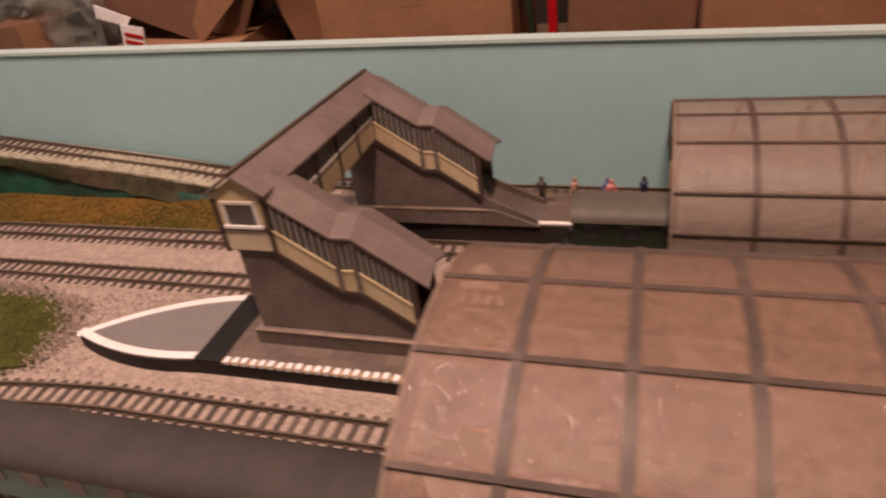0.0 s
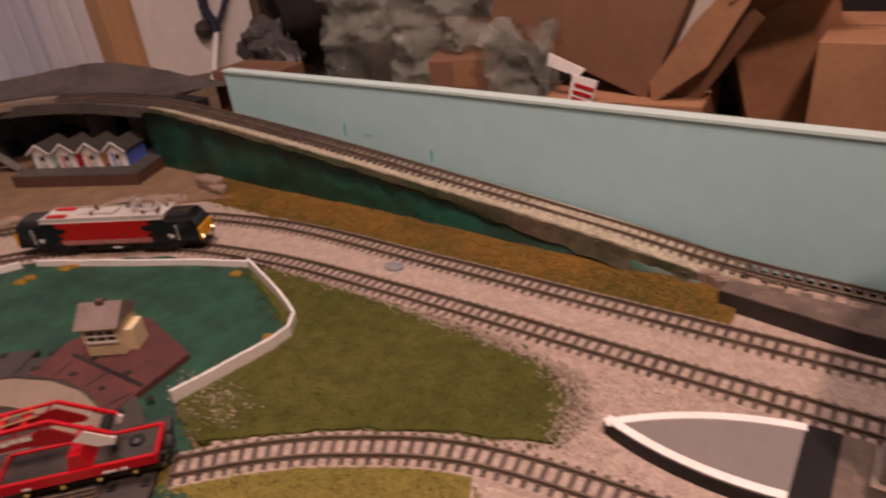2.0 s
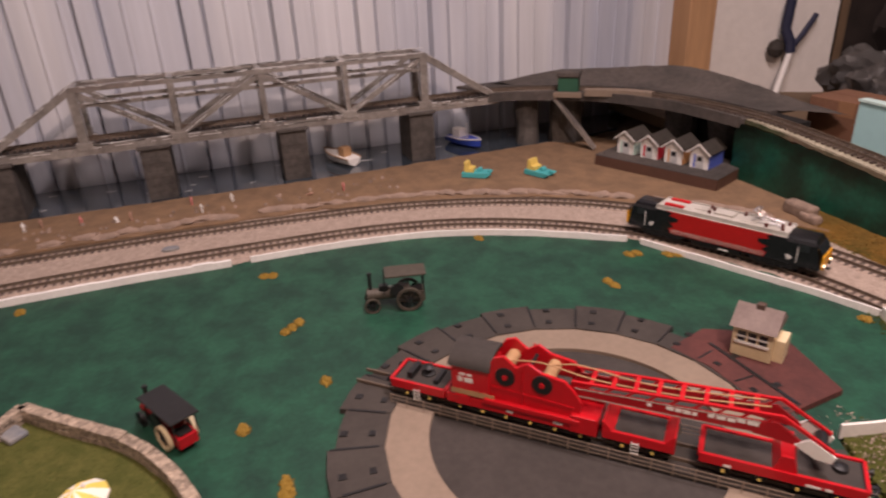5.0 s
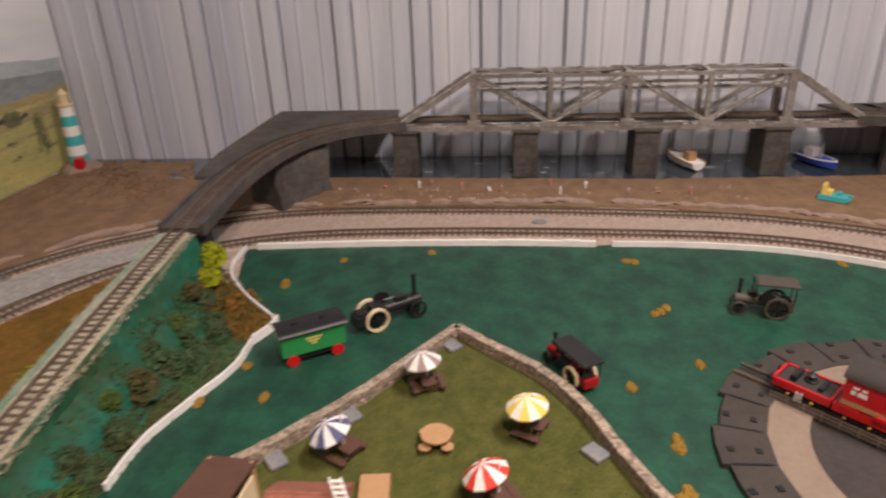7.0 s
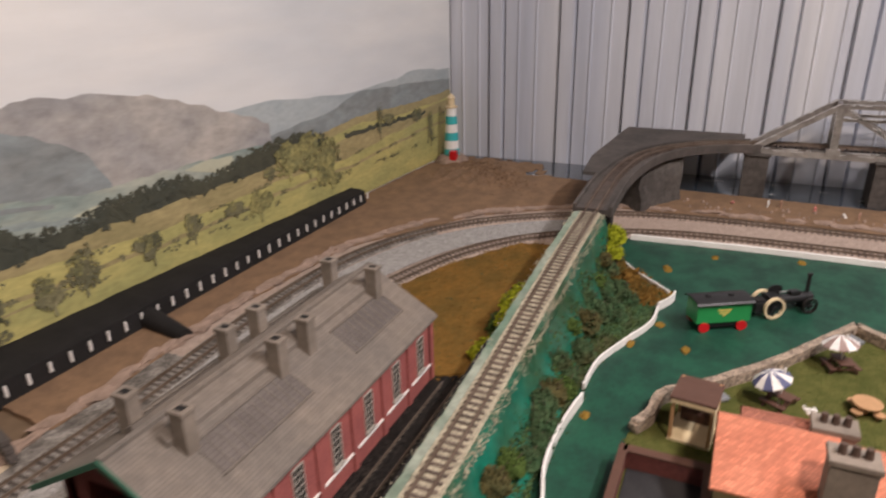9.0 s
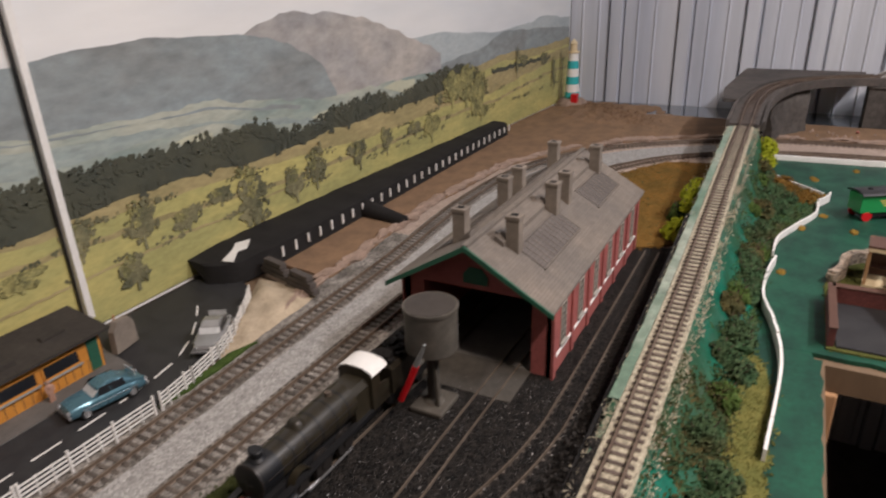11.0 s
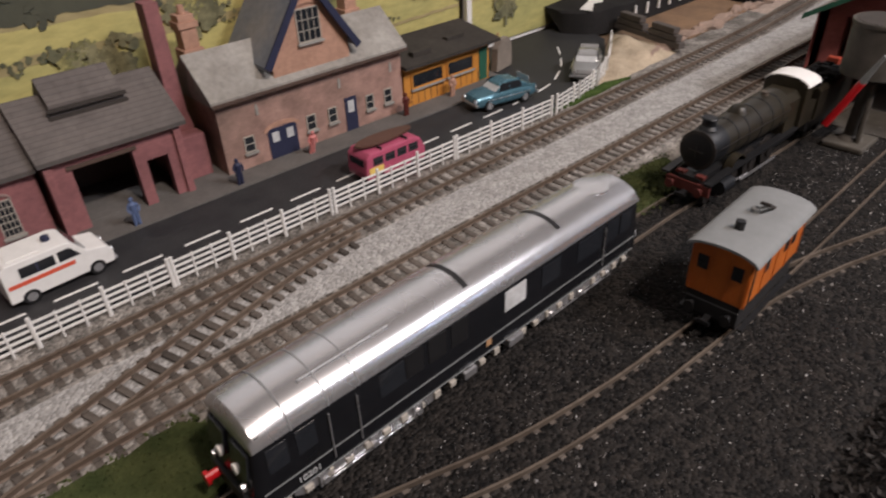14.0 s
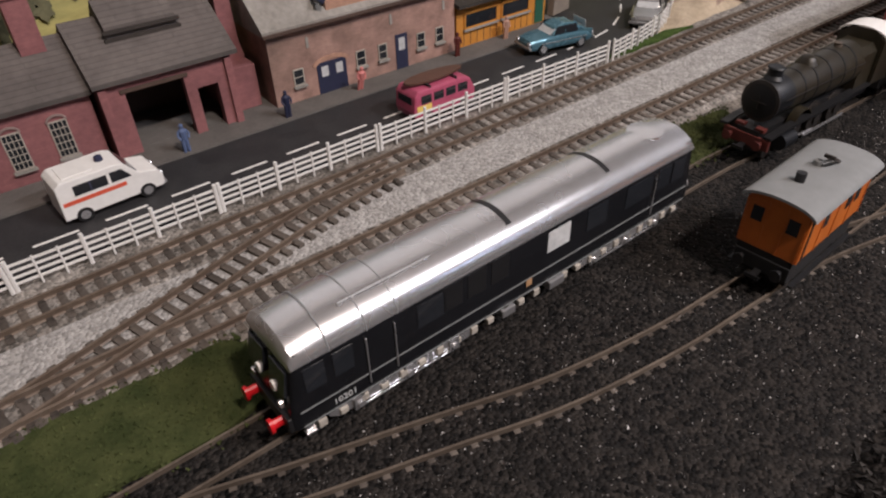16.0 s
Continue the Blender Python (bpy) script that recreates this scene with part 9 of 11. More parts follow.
for a, b in zip(rows[:-1], rows[1:]):
    for i in range(len(a) - 1):
        bm.faces.new((a[i], a[i + 1], b[i + 1], b[i]))
solid("embankment", bm, M_BANKGREEN, "teal-green painted embankment with mossy patches", "embankment", kind="structure", smooth=True)
bm = sweep(B(), [p + Vector((0, 0, 0.1)) for p in pts], [(-1.7, -0.3), (1.75, -0.3), (1.5, 0.25), (-1.4, 0.25)])
solid("embankment_ballast", bm, M_CREAMBALLAST, "cream stone ballast along the embankment", "ballast", kind="structure")
solid("retaining_wall", extr(B(), [(-69, 0.0), (109, 0.0), (109, 1.7), (-10, 1.9), (-40, 3.0), (-55, 3.7), (-69, 5.0)], "y", -82.75, -82.45), M_MATTBLACK, "black retaining wall beside the engine yard", "retaining wall", kind="structure")


def bank_level(x, y):
    top = BANK_TOP(x)
    f = min(1, max(0, (y + 77.6) / 4.2)) ** 0.77
    return max(0.15, top * (1 - f) ** 1.1) + 0.05


structure("ground_moss", patch([(-106, -73.6), (-97.5, -66.8), (-96, -66.6), (-92.4, -68.2), (-88, -68.4), (-82, -70.8), (-76, -72.6), (-70, -73.0), (-60, -73.3), (-40, -73.0), (-20, -73.4), (-20, -76), (-106, -77)], -0.3, 0.2), M_MOSS, "brown-green mossy ground at the foot of the embankment", "ground")
FOOT = [(-106, -76.6), (-105, -73.6), (-97.5, -67.2), (-92.4, -68.6), (-88, -68.8), (-82, -71.0), (-76, -72.8), (-60, -73.3), (-30, -73.2), (-30, -75.4), (-60, -75.8), (-90, -76.8)]
flock("bank_moss", FOOT, 5000, M_MOSS, "mossy scatter at the foot of the embankment", 0.25, 0.4, bank_level, 0.17, "moss", seed=41)
flock("bank_moss_green", FOOT, 2200, M_FLOCK, "green scatter at the foot of the embankment", 0.22, 0.4, bank_level, 0.15, "moss", seed=42)
flock("bank_moss_ochre", [(-105, -75), (-104, -72), (-97.6, -67.2), (-93, -68.8), (-95, -72), (-99, -76)], 1000, M_OCHRE, "ochre scatter at the end of the embankment", 0.6, 0.5, bank_level, 0.24, "moss", seed=43)


flock("bank_ballast", [(-104, -82.2), (-30, -82.2), (40, -82.2), (40, -81.2), (-104, -81.2)], 3600, M_CREAMBALLAST, "ragged cream stones spilt along the embankment edge", 0.12, 0.22, lambda x, y: BANK_TOP(x) + 0.12, 0.09, "ballast", seed=45)
flock("bank_ballast", [(-104, -78.4), (-30, -78.4), (40, -78.4), (40, -77.3), (-104, -77.3)], 5200, M_CREAMBALLAST, "ragged cream stones spilt along the embankment edge", 0.12, 0.22, lambda x, y: BANK_TOP(x) + 0.12, 0.09, "ballast", seed=46)
M_STRIP = by_island(mat("yellow_green_flock", (0.165, 0.155, 0.045), 0.95, var=0.25, scale=500, c2=(0.12, 0.125, 0.036), bump=0.7, spec=0.1), 0.85, 1.15)
STRIP = [(-47, -75.6), (-16, -75.6), (-16, -70.8), (-40, -71.0), (-46, -72.4)]
structure("ground_strip", patch(STRIP, -0.3, 0.26), M_STRIP, "yellow-green flock strip beside the embankment", "ground")
flock("strip_flock", STRIP, 4500, M_STRIP, "yellow-green static grass beside the embankment", 0.14, 0.4, lambda x, y: 0.25, 0.13, seed=47)
structure("ground_field_edge", patch([(-96, -63), (-84, -63), (-69, -68), (-60, -68), (-48, -68), (-48, -67.3), (60, -67.3), (60, -77), (-48, -77), (-92, -74)], -0.34, 0.1), M_GREEN, "dark green painted ground under the edging", "ground")


def bush(x, y, z, s, material, label, seed, n=300):
    """A bush: short twigs and a loose crown of small leaf clumps."""
    t = thing("bush", label, "bush", x, y, z, seed * 37 % 360, "bushes on the bank")
    rr = random.Random(seed)
    bm = B()
    for i in range(7):
        a = rr.random() * math.tau
        cyl(bm, (0, 0, 0), (s * 0.7 * math.cos(a), s * 0.7 * math.sin(a), s * rr.uniform(0.6, 1.2)), 0.09, 0.04, 5)
    part("stem", bm, M_BROWN, t)
    bm = B()
    lump(bm, 0, 0, 0.1, s * 0.86, s * 0.86, s * 0.82, seed)
    for i in range(n):
        a, b, r = rr.random() * math.tau, rr.random(), s * rr.random() ** 0.25
        c = Vector((r * math.cos(a) * math.sqrt(1 - b * b), r * math.sin(a) * math.sqrt(1 - b * b), r * b * 1.1 + 0.15))
        k = s * rr.uniform(0.05, 0.13)
        ring = [bm.verts.new(c + Vector((k * rr.uniform(0.5, 1.2) * math.cos(j * 1.256 + i), k * rr.uniform(0.5, 1.2) * math.sin(j * 1.256 + i), k * rr.uniform(-0.7, 0.7)))) for j in range(5)]
        top = bm.verts.new(c + Vector((0, 0, k * rr.uniform(0.4, 0.9))))
        for j in range(5):
            bm.faces.new((ring[j], ring[(j + 1) % 5], top))
    part("leaf_clumps", bm, material, t)
    return t


bm = B()
rows = []
for p in pts:
    if p.x > -30:
        break
    a = p.z + 0.1
    rows.append([bm.verts.new((p.x, p.y - 2.62 + rough(p.x, 9, 0.5, 0.25), a - 0.9 + rough(p.x, 11, 0.7, 0.5))), bm.verts.new((p.x, p.y - 2.45 + rough(p.x, 3, 0.9, 0.15), a + 0.12)), bm.verts.new((p.x, p.y - 1.55 + rough(p.x, 5, 0.8, 0.2), a + 0.17))])
for a, b in zip(rows[:-1], rows[1:]):
    for i in range(2):
        bm.faces.new((a[i], a[i + 1], b[i + 1], b[i]))
solid("plaster_lip", bm, M_LIP, "pale green-white plaster lip along the yard side of the embankment", "plaster lip", kind="structure", smooth=True)


bm = B()
rows = []
for p in pts:
    if p.x < -34 or p.x > 70:
        continue
    a = p.z * min(1.0, (p.x + 35) / 9)
    rows.append([bm.verts.new((p.x, y + rough(p.x, y, 0.7, 0.3), z + rough(p.x, y, 0.9, 0.2))) for y, z in ((-85.2, -0.1), (-84.0, 0.25 * a), (-82.9, 0.7 * a + 0.1), (-82.2, a + 0.1), (p.y - 1.2, a + 0.26))])
for a, b in zip(rows[:-1], rows[1:]):
    for i in range(4):
        bm.faces.new((a[i], a[i + 1], b[i + 1], b[i]))
solid("coal_bank", bm, M_COAL, "black coal dust banked up to the embankment rails", "coal bank", kind="structure", smooth=True)
flock("coal_spill", [(-34, -84.8), (44, -84.8), (44, -81.3), (-34, -81.6)], 2600, M_COALBIT, "black and grey rubble on the coal bank", 0.2, 0.3, lambda x, y: max(0.1, BANK_TOP(x) * min(1.0, max(0.0, (y + 85) / 2.8)) * min(1.0, (x + 35) / 9)) + 0.05, 0.14, "rubble", seed=52)
SLOPE = [(-38, -78.2), (44, -78.6), (44, -72.8), (-38, -73.4)]
flock("slope_moss", SLOPE, 2400, M_MOSSBROWN, "olive-brown scrub on the slope beside the yard", 0.3, 0.3, bank_level, 0.22, "moss", seed=53)
flock("slope_moss", SLOPE, 4600, M_MOSS, "dark green scrub on the slope beside the yard", 0.3, 0.3, bank_level, 0.22, "moss", seed=54)

BUSHES = [(-104.2, -76.2, 4.6, 2.2, M_LIME), (-101.6, -75.6, 3.4, 1.7, M_LIME), (-98.6, -75.4, 1.8, 1.6, M_MOSS), (-96, -73.4, 0.6, 1.8, M_MOSS), (-101, -72.6, 0.4, 1.7, M_OCHRE), (-93.6, -71.6, 0.3, 1.5, M_MOSS), (-90.5, -73.4, 0.8, 1.9, M_MOSS), (-92.2, -75.8, 2.6, 1.5, M_FLOCK), (-88, -72, 0.4, 1.3, M_MOSS), (-86.4, -75.8, 2.2, 1.8, M_MOSS), (-82, -74.6, 1.4, 1.6, M_MOSS), (-78.5, -76.0, 2.6, 1.4, M_FLOCK), (-76.5, -74.2, 1.0, 1.8, M_MOSS), (-72, -75.6, 2.0, 1.4, M_MOSS), (-69, -74.2, 0.8, 1.6, M_FLOCK), (-64.5, -75.2, 1.6, 1.7, M_MOSS), (-60, -74.0, 0.6, 1.4, M_MOSS), (-55, -75.4, 1.6, 1.6, M_FLOCK), (-49, -74.4, 0.8, 1.7, M_MOSS), (-43, -75.4, 1.4, 1.4, M_MOSS), (-37, -74.6, 0.8, 1.6, M_FLOCK), (-31, -75.4, 1.2, 1.5, M_MOSS), (-24, -74.4, 0.5, 1.5, M_MOSS),
          (-83.0, -83.2, 3.6, 1.7, M_LIME), (-80.2, -83.4, 3.4, 1.9, M_LIME), (-77.4, -83.4, 2.6, 1.5, M_LIME), (-79, -84.0, 0.4, 2.6, M_FLOCK), (-72.6, -84.0, 0.4, 2.2, M_LIME)]
for k in range(17):
    x = -97 + k * 5.0 + rough(k, 2, 3.1, 1.2)
    y = -76.2 + 2.6 * abs(rough(k, 5, 2.3)) + 0.8 * (k % 3)
    BUSHES.append((x, y, bank_level(x, y) - 0.5, 1.5 + 0.5 * (k % 4) / 3, (M_MOSSBROWN, M_MOSS, M_MOSS)[k % 3]))
for i, (x, y, z, s, m) in enumerate(BUSHES):
    if y > -80 and m is not M_LIME:
        z = min(z, bank_level(x, y) - 0.2)
    bush(x, y, z, s, m, "bright lime foliage bush on the bank" if m is M_LIME else "ragged mossy bush on the green bank", i + 1)

for x, y, rz in ((-64.2, 38.7, 4), (-127.4, -34.3, 88)):
    solid("point_motor_cover", extr(B(), [(1.1 * math.cos(a), 0.75 * math.sin(a)) for a in [math.tau * i / 20 for i in range(20)]], "z", 0.1, 0.42), M_SLATEBLUE, "small blue-grey oval cover between the tracks", "cover", x, y, 0.0, rz, "track covers")

# ---- road, pavement and raised road along the backdrop
ROAD_OUT = [(119, -117.8), (-8, -117.9), (-18, -118.1), (-25, -118.7), (-29, -120.2), (-33.5, -123.0), (-38, -126.2), (-40, -130), (-40, -134), (-20, -134), (-19, -124.8), (119, -124.8)]
structure("road", extr(B(), ROAD_OUT, "z", -0.35, 0.16), M_ROAD, "black card road with white lane dashes", "road")
structure("pavement", extr(B(), [(119, -124.7), (-20.5, -124.6), (-21.5, -130.5), (-23.5, -134), (119, -134)], "z", -0.35, 0.3), M_PAVE, "grey card pavement before the buildings", "pavement")
lines = thing("road_marking", "white dashed centre line painted on the road", "road marking", kind="structure")
dash = smooth_path([(60, -120.2, 0.17), (8, -120.4, 0.17), (-8, -120.6, 0.17), (-15, -120.7, 0.17), (-20.5, -121.2, 0.17), (-24, -122.2, 0.17), (-28.1, -124.7, 0.17), (-32.4, -128.7, 0.17), (-34.5, -131.4, 0.17)], 0.5)
for i in range(0, len(dash) - 6, 8):
    a, b = dash[i], dash[i + 5]
    part("lane_dash", beam(B(), a, b, 0.17, 0.05), M_WHITEPAINT, lines)

# raised black road: a slab with white posts on its face
rd = thing("raised_road", "raised black road with white posts along its face", "embankment", kind="structure")
bm = B()
pts = smooth_path([(-36.8, -131.4, 0), (-38.5, -128.6, 0), (-42, -127.6, 0), (-48, -127.3, 0), (-70, -127.2, 0), (-100, -127.1, 0), (-119.4, -126.9, 0)], 1.0)
rows = []
for p in pts:
    h = 2.7 - 0.4 * max(0, (p.x + 42) / 6) + rough(p.x, 1, 0.5, 0.12)
    rows.append([bm.verts.new((p.x, p.y, 0.0)), bm.verts.new((p.x + rough(p.x, 2, 0.9, 0.2), p.y - 0.3, h)), bm.verts.new((p.x, p.y - 1.0, h + 0.25)), bm.verts.new((p.x, -134.4 + max(0.0, -50 - p.x) * 0.0596, h + 0.35))])
for a, b in zip(rows[:-1], rows[1:]):
    for i in range(3):
        bm.faces.new((a[i], a[i + 1], b[i + 1], b[i]))
for r in (rows[0], rows[-1]):
    bm.faces.new(r)
part("road_slab", bm, M_MATTBLACK, rd, "matt black road slab", True)
for i in range(30):
    x = -45.5 - i * 2.55
    p = min(pts, key=lambda v: abs(v.x - x))
    part("white_post", bx(x - 0.14, p.y - 0.05, 1.0 + 0.3 * abs(rough(x, 2, 3.1)), x + 0.14, p.y + 0.16, 2.3), M_WHITEPAINT, rd)
part("culvert", cyl(B(), (-64.6, -127.6, 1.0), (-63.4, -120.2, 0.4), 1.5, 1.0, n=12), M_MATTBLACK, rd, "black drain pipe end", True)
bm = extr(B(), [(-38.2, -130.2), (-38.5, -128.6), (-40.9, -130.2), (-42.0, -129.7), (-44.4, -131.4), (-42.6, -132.2), (-41.1, -131.2)], "z", 0.34, 0.41)
for v in bm.verts:
    v.co.z += 2.7 - 0.4 * max(0.0, (v.co.x + 42) / 6)
part("road_arrow", bm, M_WHITEPAINT, rd, "white painted arrow")

# pale sand hill with timber baulks at the bend of the road
bm = B()
grid = []
for i in range(22):
    row = []
    for j in range(14):
        u, v = i / 21, j / 13
        x = -25.5 - 15.5 * u
        y = -117.2 - (1.6 + 8.6 * u) * v
        edge = min(u, 1 - u, v, 1 - v) * 4
        row.append(bm.verts.new((x, y, -0.1 + min(1, edge) * (0.6 + 1.3 * v * u + rough(x, y, 0.5, 0.5) + rough(x, y, 1.6, 0.2)))))
    grid.append(row)
for a, b in zip(grid[:-1], grid[1:]):
    for j in range(13):
        bm.faces.new((a[j], a[j + 1], b[j + 1], b[j]))
solid("sand_hill", bm, M_PALESAND, "pale yellow sand hill between road and railway", "sand hill", kind="structure", smooth=True)
solid("verge_grass", patch([(-17, -117.2), (-26, -117.8), (-29, -116.9), (-20, -116.7)], 0, 0.3, 0.2, 0.6), M_FLOCK, "strip of green flock beside the fence", "grass", kind="structure")
for i, (x, y, rz) in enumerate(((-41.4, -124.9, 76), (-39.9, -119.8, 75))):
    bm = B()
    for k in range(3):
        box(bm, -2.6 + 0.4 * k, -0.45, k * 0.7, 2.6 - 0.5 * k, 0.45, 0.62 + k * 0.7, 0.06)
    solid("timber_baulk", bm, M_DARKWOOD, "stacked dark timber baulks at the edge of the sand", "timber", x, y, 0.5, rz, "timber baulks")


# ---- white ranch fence between road and railway: panels of four bars
def fence_panel(p, q, taper=True):
    t = thing("picket_fence", "white plastic ranch fence panel beside the railway", "fence", group="lineside fence panels")
    p, q = Vector((*p, 0.1)), Vector((*q, 0.1))
    n = 9 if (q - p).length > 8 else 4
    for k in range(4):
        bm = B()
        beam(bm, p + Vector((0, 0, 0.45 + 0.38 * k)), q + Vector((0, 0, 0.45 + 0.38 * k)), 0.08, 0.13)
        part("fence_bar", bm, M_WHITE, t)
    for i in range(n + 1):
        c = p.lerp(q, i / n)
        w, h = (0.13, 1.98) if i % 3 == 0 or i == n else (0.065, 1.76)
        d = (q - p).normalized()
        bm = B()
        cyl(bm, c + Vector((0, 0.05, 0)), c + Vector((0, 0.05, h)), w, w * 0.9, 6)
        part("fence_post", bm, M_WHITE, t)


x = 29.6
stops = [(x - 11.35 * i, -116.75) for i in range(-2, 3)]
for a, b in zip(stops[:-1], stops[1:]):
    fence_panel((a[0] - 0.12, a[1]), (b[0] + 0.12, b[1]))
fence_panel((6.7, -116.75), (-4.6, -116.7))
fence_panel((-4.9, -116.7), (-16.2, -116.5))
bend = smooth_path([(-16.9, -116.5, 0), (-21.3, -117.2, 0), (-25.3, -118.1, 0), (-28.4, -119.4, 0), (-33.4, -122.4, 0), (-37.6, -125.3, 0)], 4.1)
for a, b in zip(bend[:-1], bend[1:]):
    fence_panel((a.x, a.y), (b.x, b.y))


# ---- buildings
def sash(parent, x, z, w, h, y, bars_x=1, bars_z=1, frame=0.08, depth=0.06, s=1, m=M_DULLWHITE):
    """A window: dark pane, frame, glazing bars and a sill."""
    win = part("window", bx(x - w / 2, y - 0.03, z, x + w / 2, y + 0.03, z + h), M_GLASS, parent, "dark glazed window")
    for dx in (-1, 1):
        part("window_frame", bx(x + dx * w / 2 - frame / 2, y - 0.03, z, x + dx * w / 2 + frame / 2, y + depth * s, z + h), m, win)
    for zz in (z, z + h):
        part("window_frame", bx(x - w / 2, y - 0.03, zz - frame / 2, x + w / 2, y + depth * s, zz + frame / 2), m, win)
    for i in range(1, bars_x + 1):
        xx = x - w / 2 + w * i / (bars_x + 1)
        part("glazing_bar", bx(xx - 0.025, y, z, xx + 0.025, y + 0.07 * s, z + h), m, win)
    for i in range(1, bars_z + 1):
        zz = z + h * i / (bars_z + 1)
        part("glazing_bar", bx(x - w / 2, y, zz - 0.025, x + w / 2, y + 0.07 * s, zz + 0.025), m, win)
    part("window_sill", bx(x - w / 2 - 0.15, y - 0.02, z - 0.22, x + w / 2 + 0.15, y + 0.25 * s, z - 0.06), M_SLATEPALE, win)
    return win


def station_house():
    t = thing("station_house", "pink-brown brick station house with pale roof and tall gable", "house")
    yf, yb = -127.0, -132.6
    x0, x1 = -8.2, 9.2
    wall = part("wall", bx(x0, yb, 0.2, x1, yf, 6.1), M_BRICKHOUSE, t, "weathered pink-brown brick")
    roof = part("roof", extr(B(), [(yf + 0.5, 5.9), (yf + 0.5, 6.2), ((yf + yb) / 2, 9.0), (yb - 0.3, 6.2), (yb - 0.3, 5.9)], "x", x0 - 0.4, x1 + 0.4), M_SLATEPALE, t, "pale lichen-covered roof")
    part("gutter", bx(x0 - 0.4, yf + 0.4, 5.8, x1 + 0.4, yf + 0.62, 6.02), M_BROWN, roof)
    gab = part("gable_wall", extr(B(), [(-2.9, 6.0), (4.1, 6.0), (4.1, 8.2), (0.6, 13.2), (-2.9, 8.2)], "y", yb + 0.5, yf + 0.08), M_BRICKGABLE, t, "orange-brown brick gable")
    for s in (-1, 1):
        xe = 0.6 + s * 4.3
        part("gable_roof", extr(B(), [(0.6, 13.75), (xe, 7.6), (xe - s * 0.1, 7.3), (0.6, 13.35)], "y", yb, yf + 0.55), M_SLATEBLUE, t, "blue-grey gable roof")
        part("barge_board", extr(B(), [(0.6, 13.8), (xe + s * 0.1, 7.6), (xe - s * 0.35, 7.25), (0.6, 12.95)], "y", yf + 0.5, yf + 0.68), M_NAVY, t, "navy blue barge board")
    sash(gab, 0.55, 8.6, 2.0, 2.4, yf + 0.12, 3, 2)
    part("window_arch", vault(B(), [(0.55 + 1.05 * math.cos(math.pi * i / 8), 11.0 + 0.35 * math.sin(math.pi * i / 8)) for i in range(9)], 0.14, "y", yf + 0.06, yf + 0.2), M_BRICKGABLE, gab)
    for x, w in ((7.1, 1.0), (1.5, 1.0), (-0.6, 0.95), (-4.5, 0.95), (-6.5, 0.95)):
        sash(wall, x, 1.6, w * 0.82, 1.2, yf + 0.03, 0, 1)
    dd = part("double_door", bx(2.9, yf - 0.02, 0.3, 5.5, yf + 0.06, 2.75), M_NAVY, wall, "navy arched double door")
    part("door_arch", vault(B(), [(4.2 + 1.35 * math.cos(math.pi * i / 10), 2.5 + 0.42 * math.sin(math.pi * i / 10)) for i in range(11)], 0.3, "y", yf - 0.02, yf + 0.07), M_BRICKGABLE, dd, "brick arch")
    for x in (3.55, 4.85):
        part("door_pane", bx(x - 0.3, yf + 0.05, 1.65, x + 0.3, yf + 0.1, 2.45), M_PALEGLASS, dd, "pale door pane")
    d2 = part("front_door", bx(-3.1, yf - 0.02, 0.3, -1.9, yf + 0.06, 3.2), M_NAVY, wall, "navy front door")
    part("door_pane", bx(-2.8, yf + 0.05, 1.9, -2.2, yf + 0.1, 2.9), M_PALEGLASS, d2)
    for x in (6.0, -1.6, -7.0):
        part("wall_plate", extr(B(), [(x - 0.12, 4.2), (x + 0.12, 4.2), (x + 0.12, 4.9), (x, 5.1), (x - 0.12, 4.9)], "y", yf, yf + 0.06), M_SLATEPALE, wall, "pale iron tie plate")
    for x, y, h in ((-6.3, yb + 1.2, 13.2), (8.2, yb + 1.4, 11.4)):
        ch = part("chimney", bx(x - 0.6, y - 0.6, 7.0, x + 0.6, y + 0.6, h, 0.03), M_BRICKGABLE, t, "tall tan brick chimney")
        part("chimney_cap", bx(x - 0.75, y - 0.75, h - 0.9, x + 0.75, y + 0.75, h - 0.5), M_BRICKGABLE, ch)
        part("chimney_base", bx(x - 0.8, y - 0.8, 6.6, x + 0.8, y + 0.8, 9.0, 0.05), M_BRICKGABLE, ch)
        part("chimney_pot", cyl(B(), (x, y, h), (x, y, h + 0.6), 0.28, 0.24, 10), M_BRICKGABLE, ch)
    return t


def kiosk():
    t = thing("refreshment_kiosk", "mustard orange timber kiosk with black felt roof", "kiosk")
    x0, x1, yf, yb = -19.6, -8.6, -127.2, -132.0
    wall = part("wall", bx(x0, yb, 0.3, x1, yf, 3.9), M_KIOSK, t, "mustard boards")
    for x, w in ((-11.4, 3.8), (-15.6, 3.4)):
        sash(wall, x, 1.9, w, 1.3, yf + 0.03, 0, 0, 0.16, 0.1, 1, M_KIOSK)
    part("door", bx(x0 + 0.3, yf, 0.4, x0 + 1.4, yf + 0.08, 3.5), M_GREENTRIM, wall, "dark green door")
    part("roof", extr(B(), [(yf + 0.9, 4.0), (yf + 0.9, 4.3), (yb, 5.2), (yb, 4.9)], "x", x0 - 0.7, x1 + 0.4), M_TARROOF, t, "black felt roof")
    for x, y in ((-11.2, yf - 0.6), (-16.4, yf - 1.6)):
        part("roof_light", bx(x - 1.1, y - 0.35, 4.45, x + 1.1, y + 0.35, 4.95, 0.05), M_TARROOF, t, "black roof light")
    bm = B()
    for i in range(14):
        part("board_joint", bx(x0 + 0.78 * i, yf + 0.0, 0.4, x0 + 0.78 * i + 0.05, yf + 0.03, 1.7), M_BROWN, wall)
    return t


M_DULLPINK = mat("dull_pink_stone", (0.30, 0.22, 0.20), 0.8, var=0.15, scale=200)


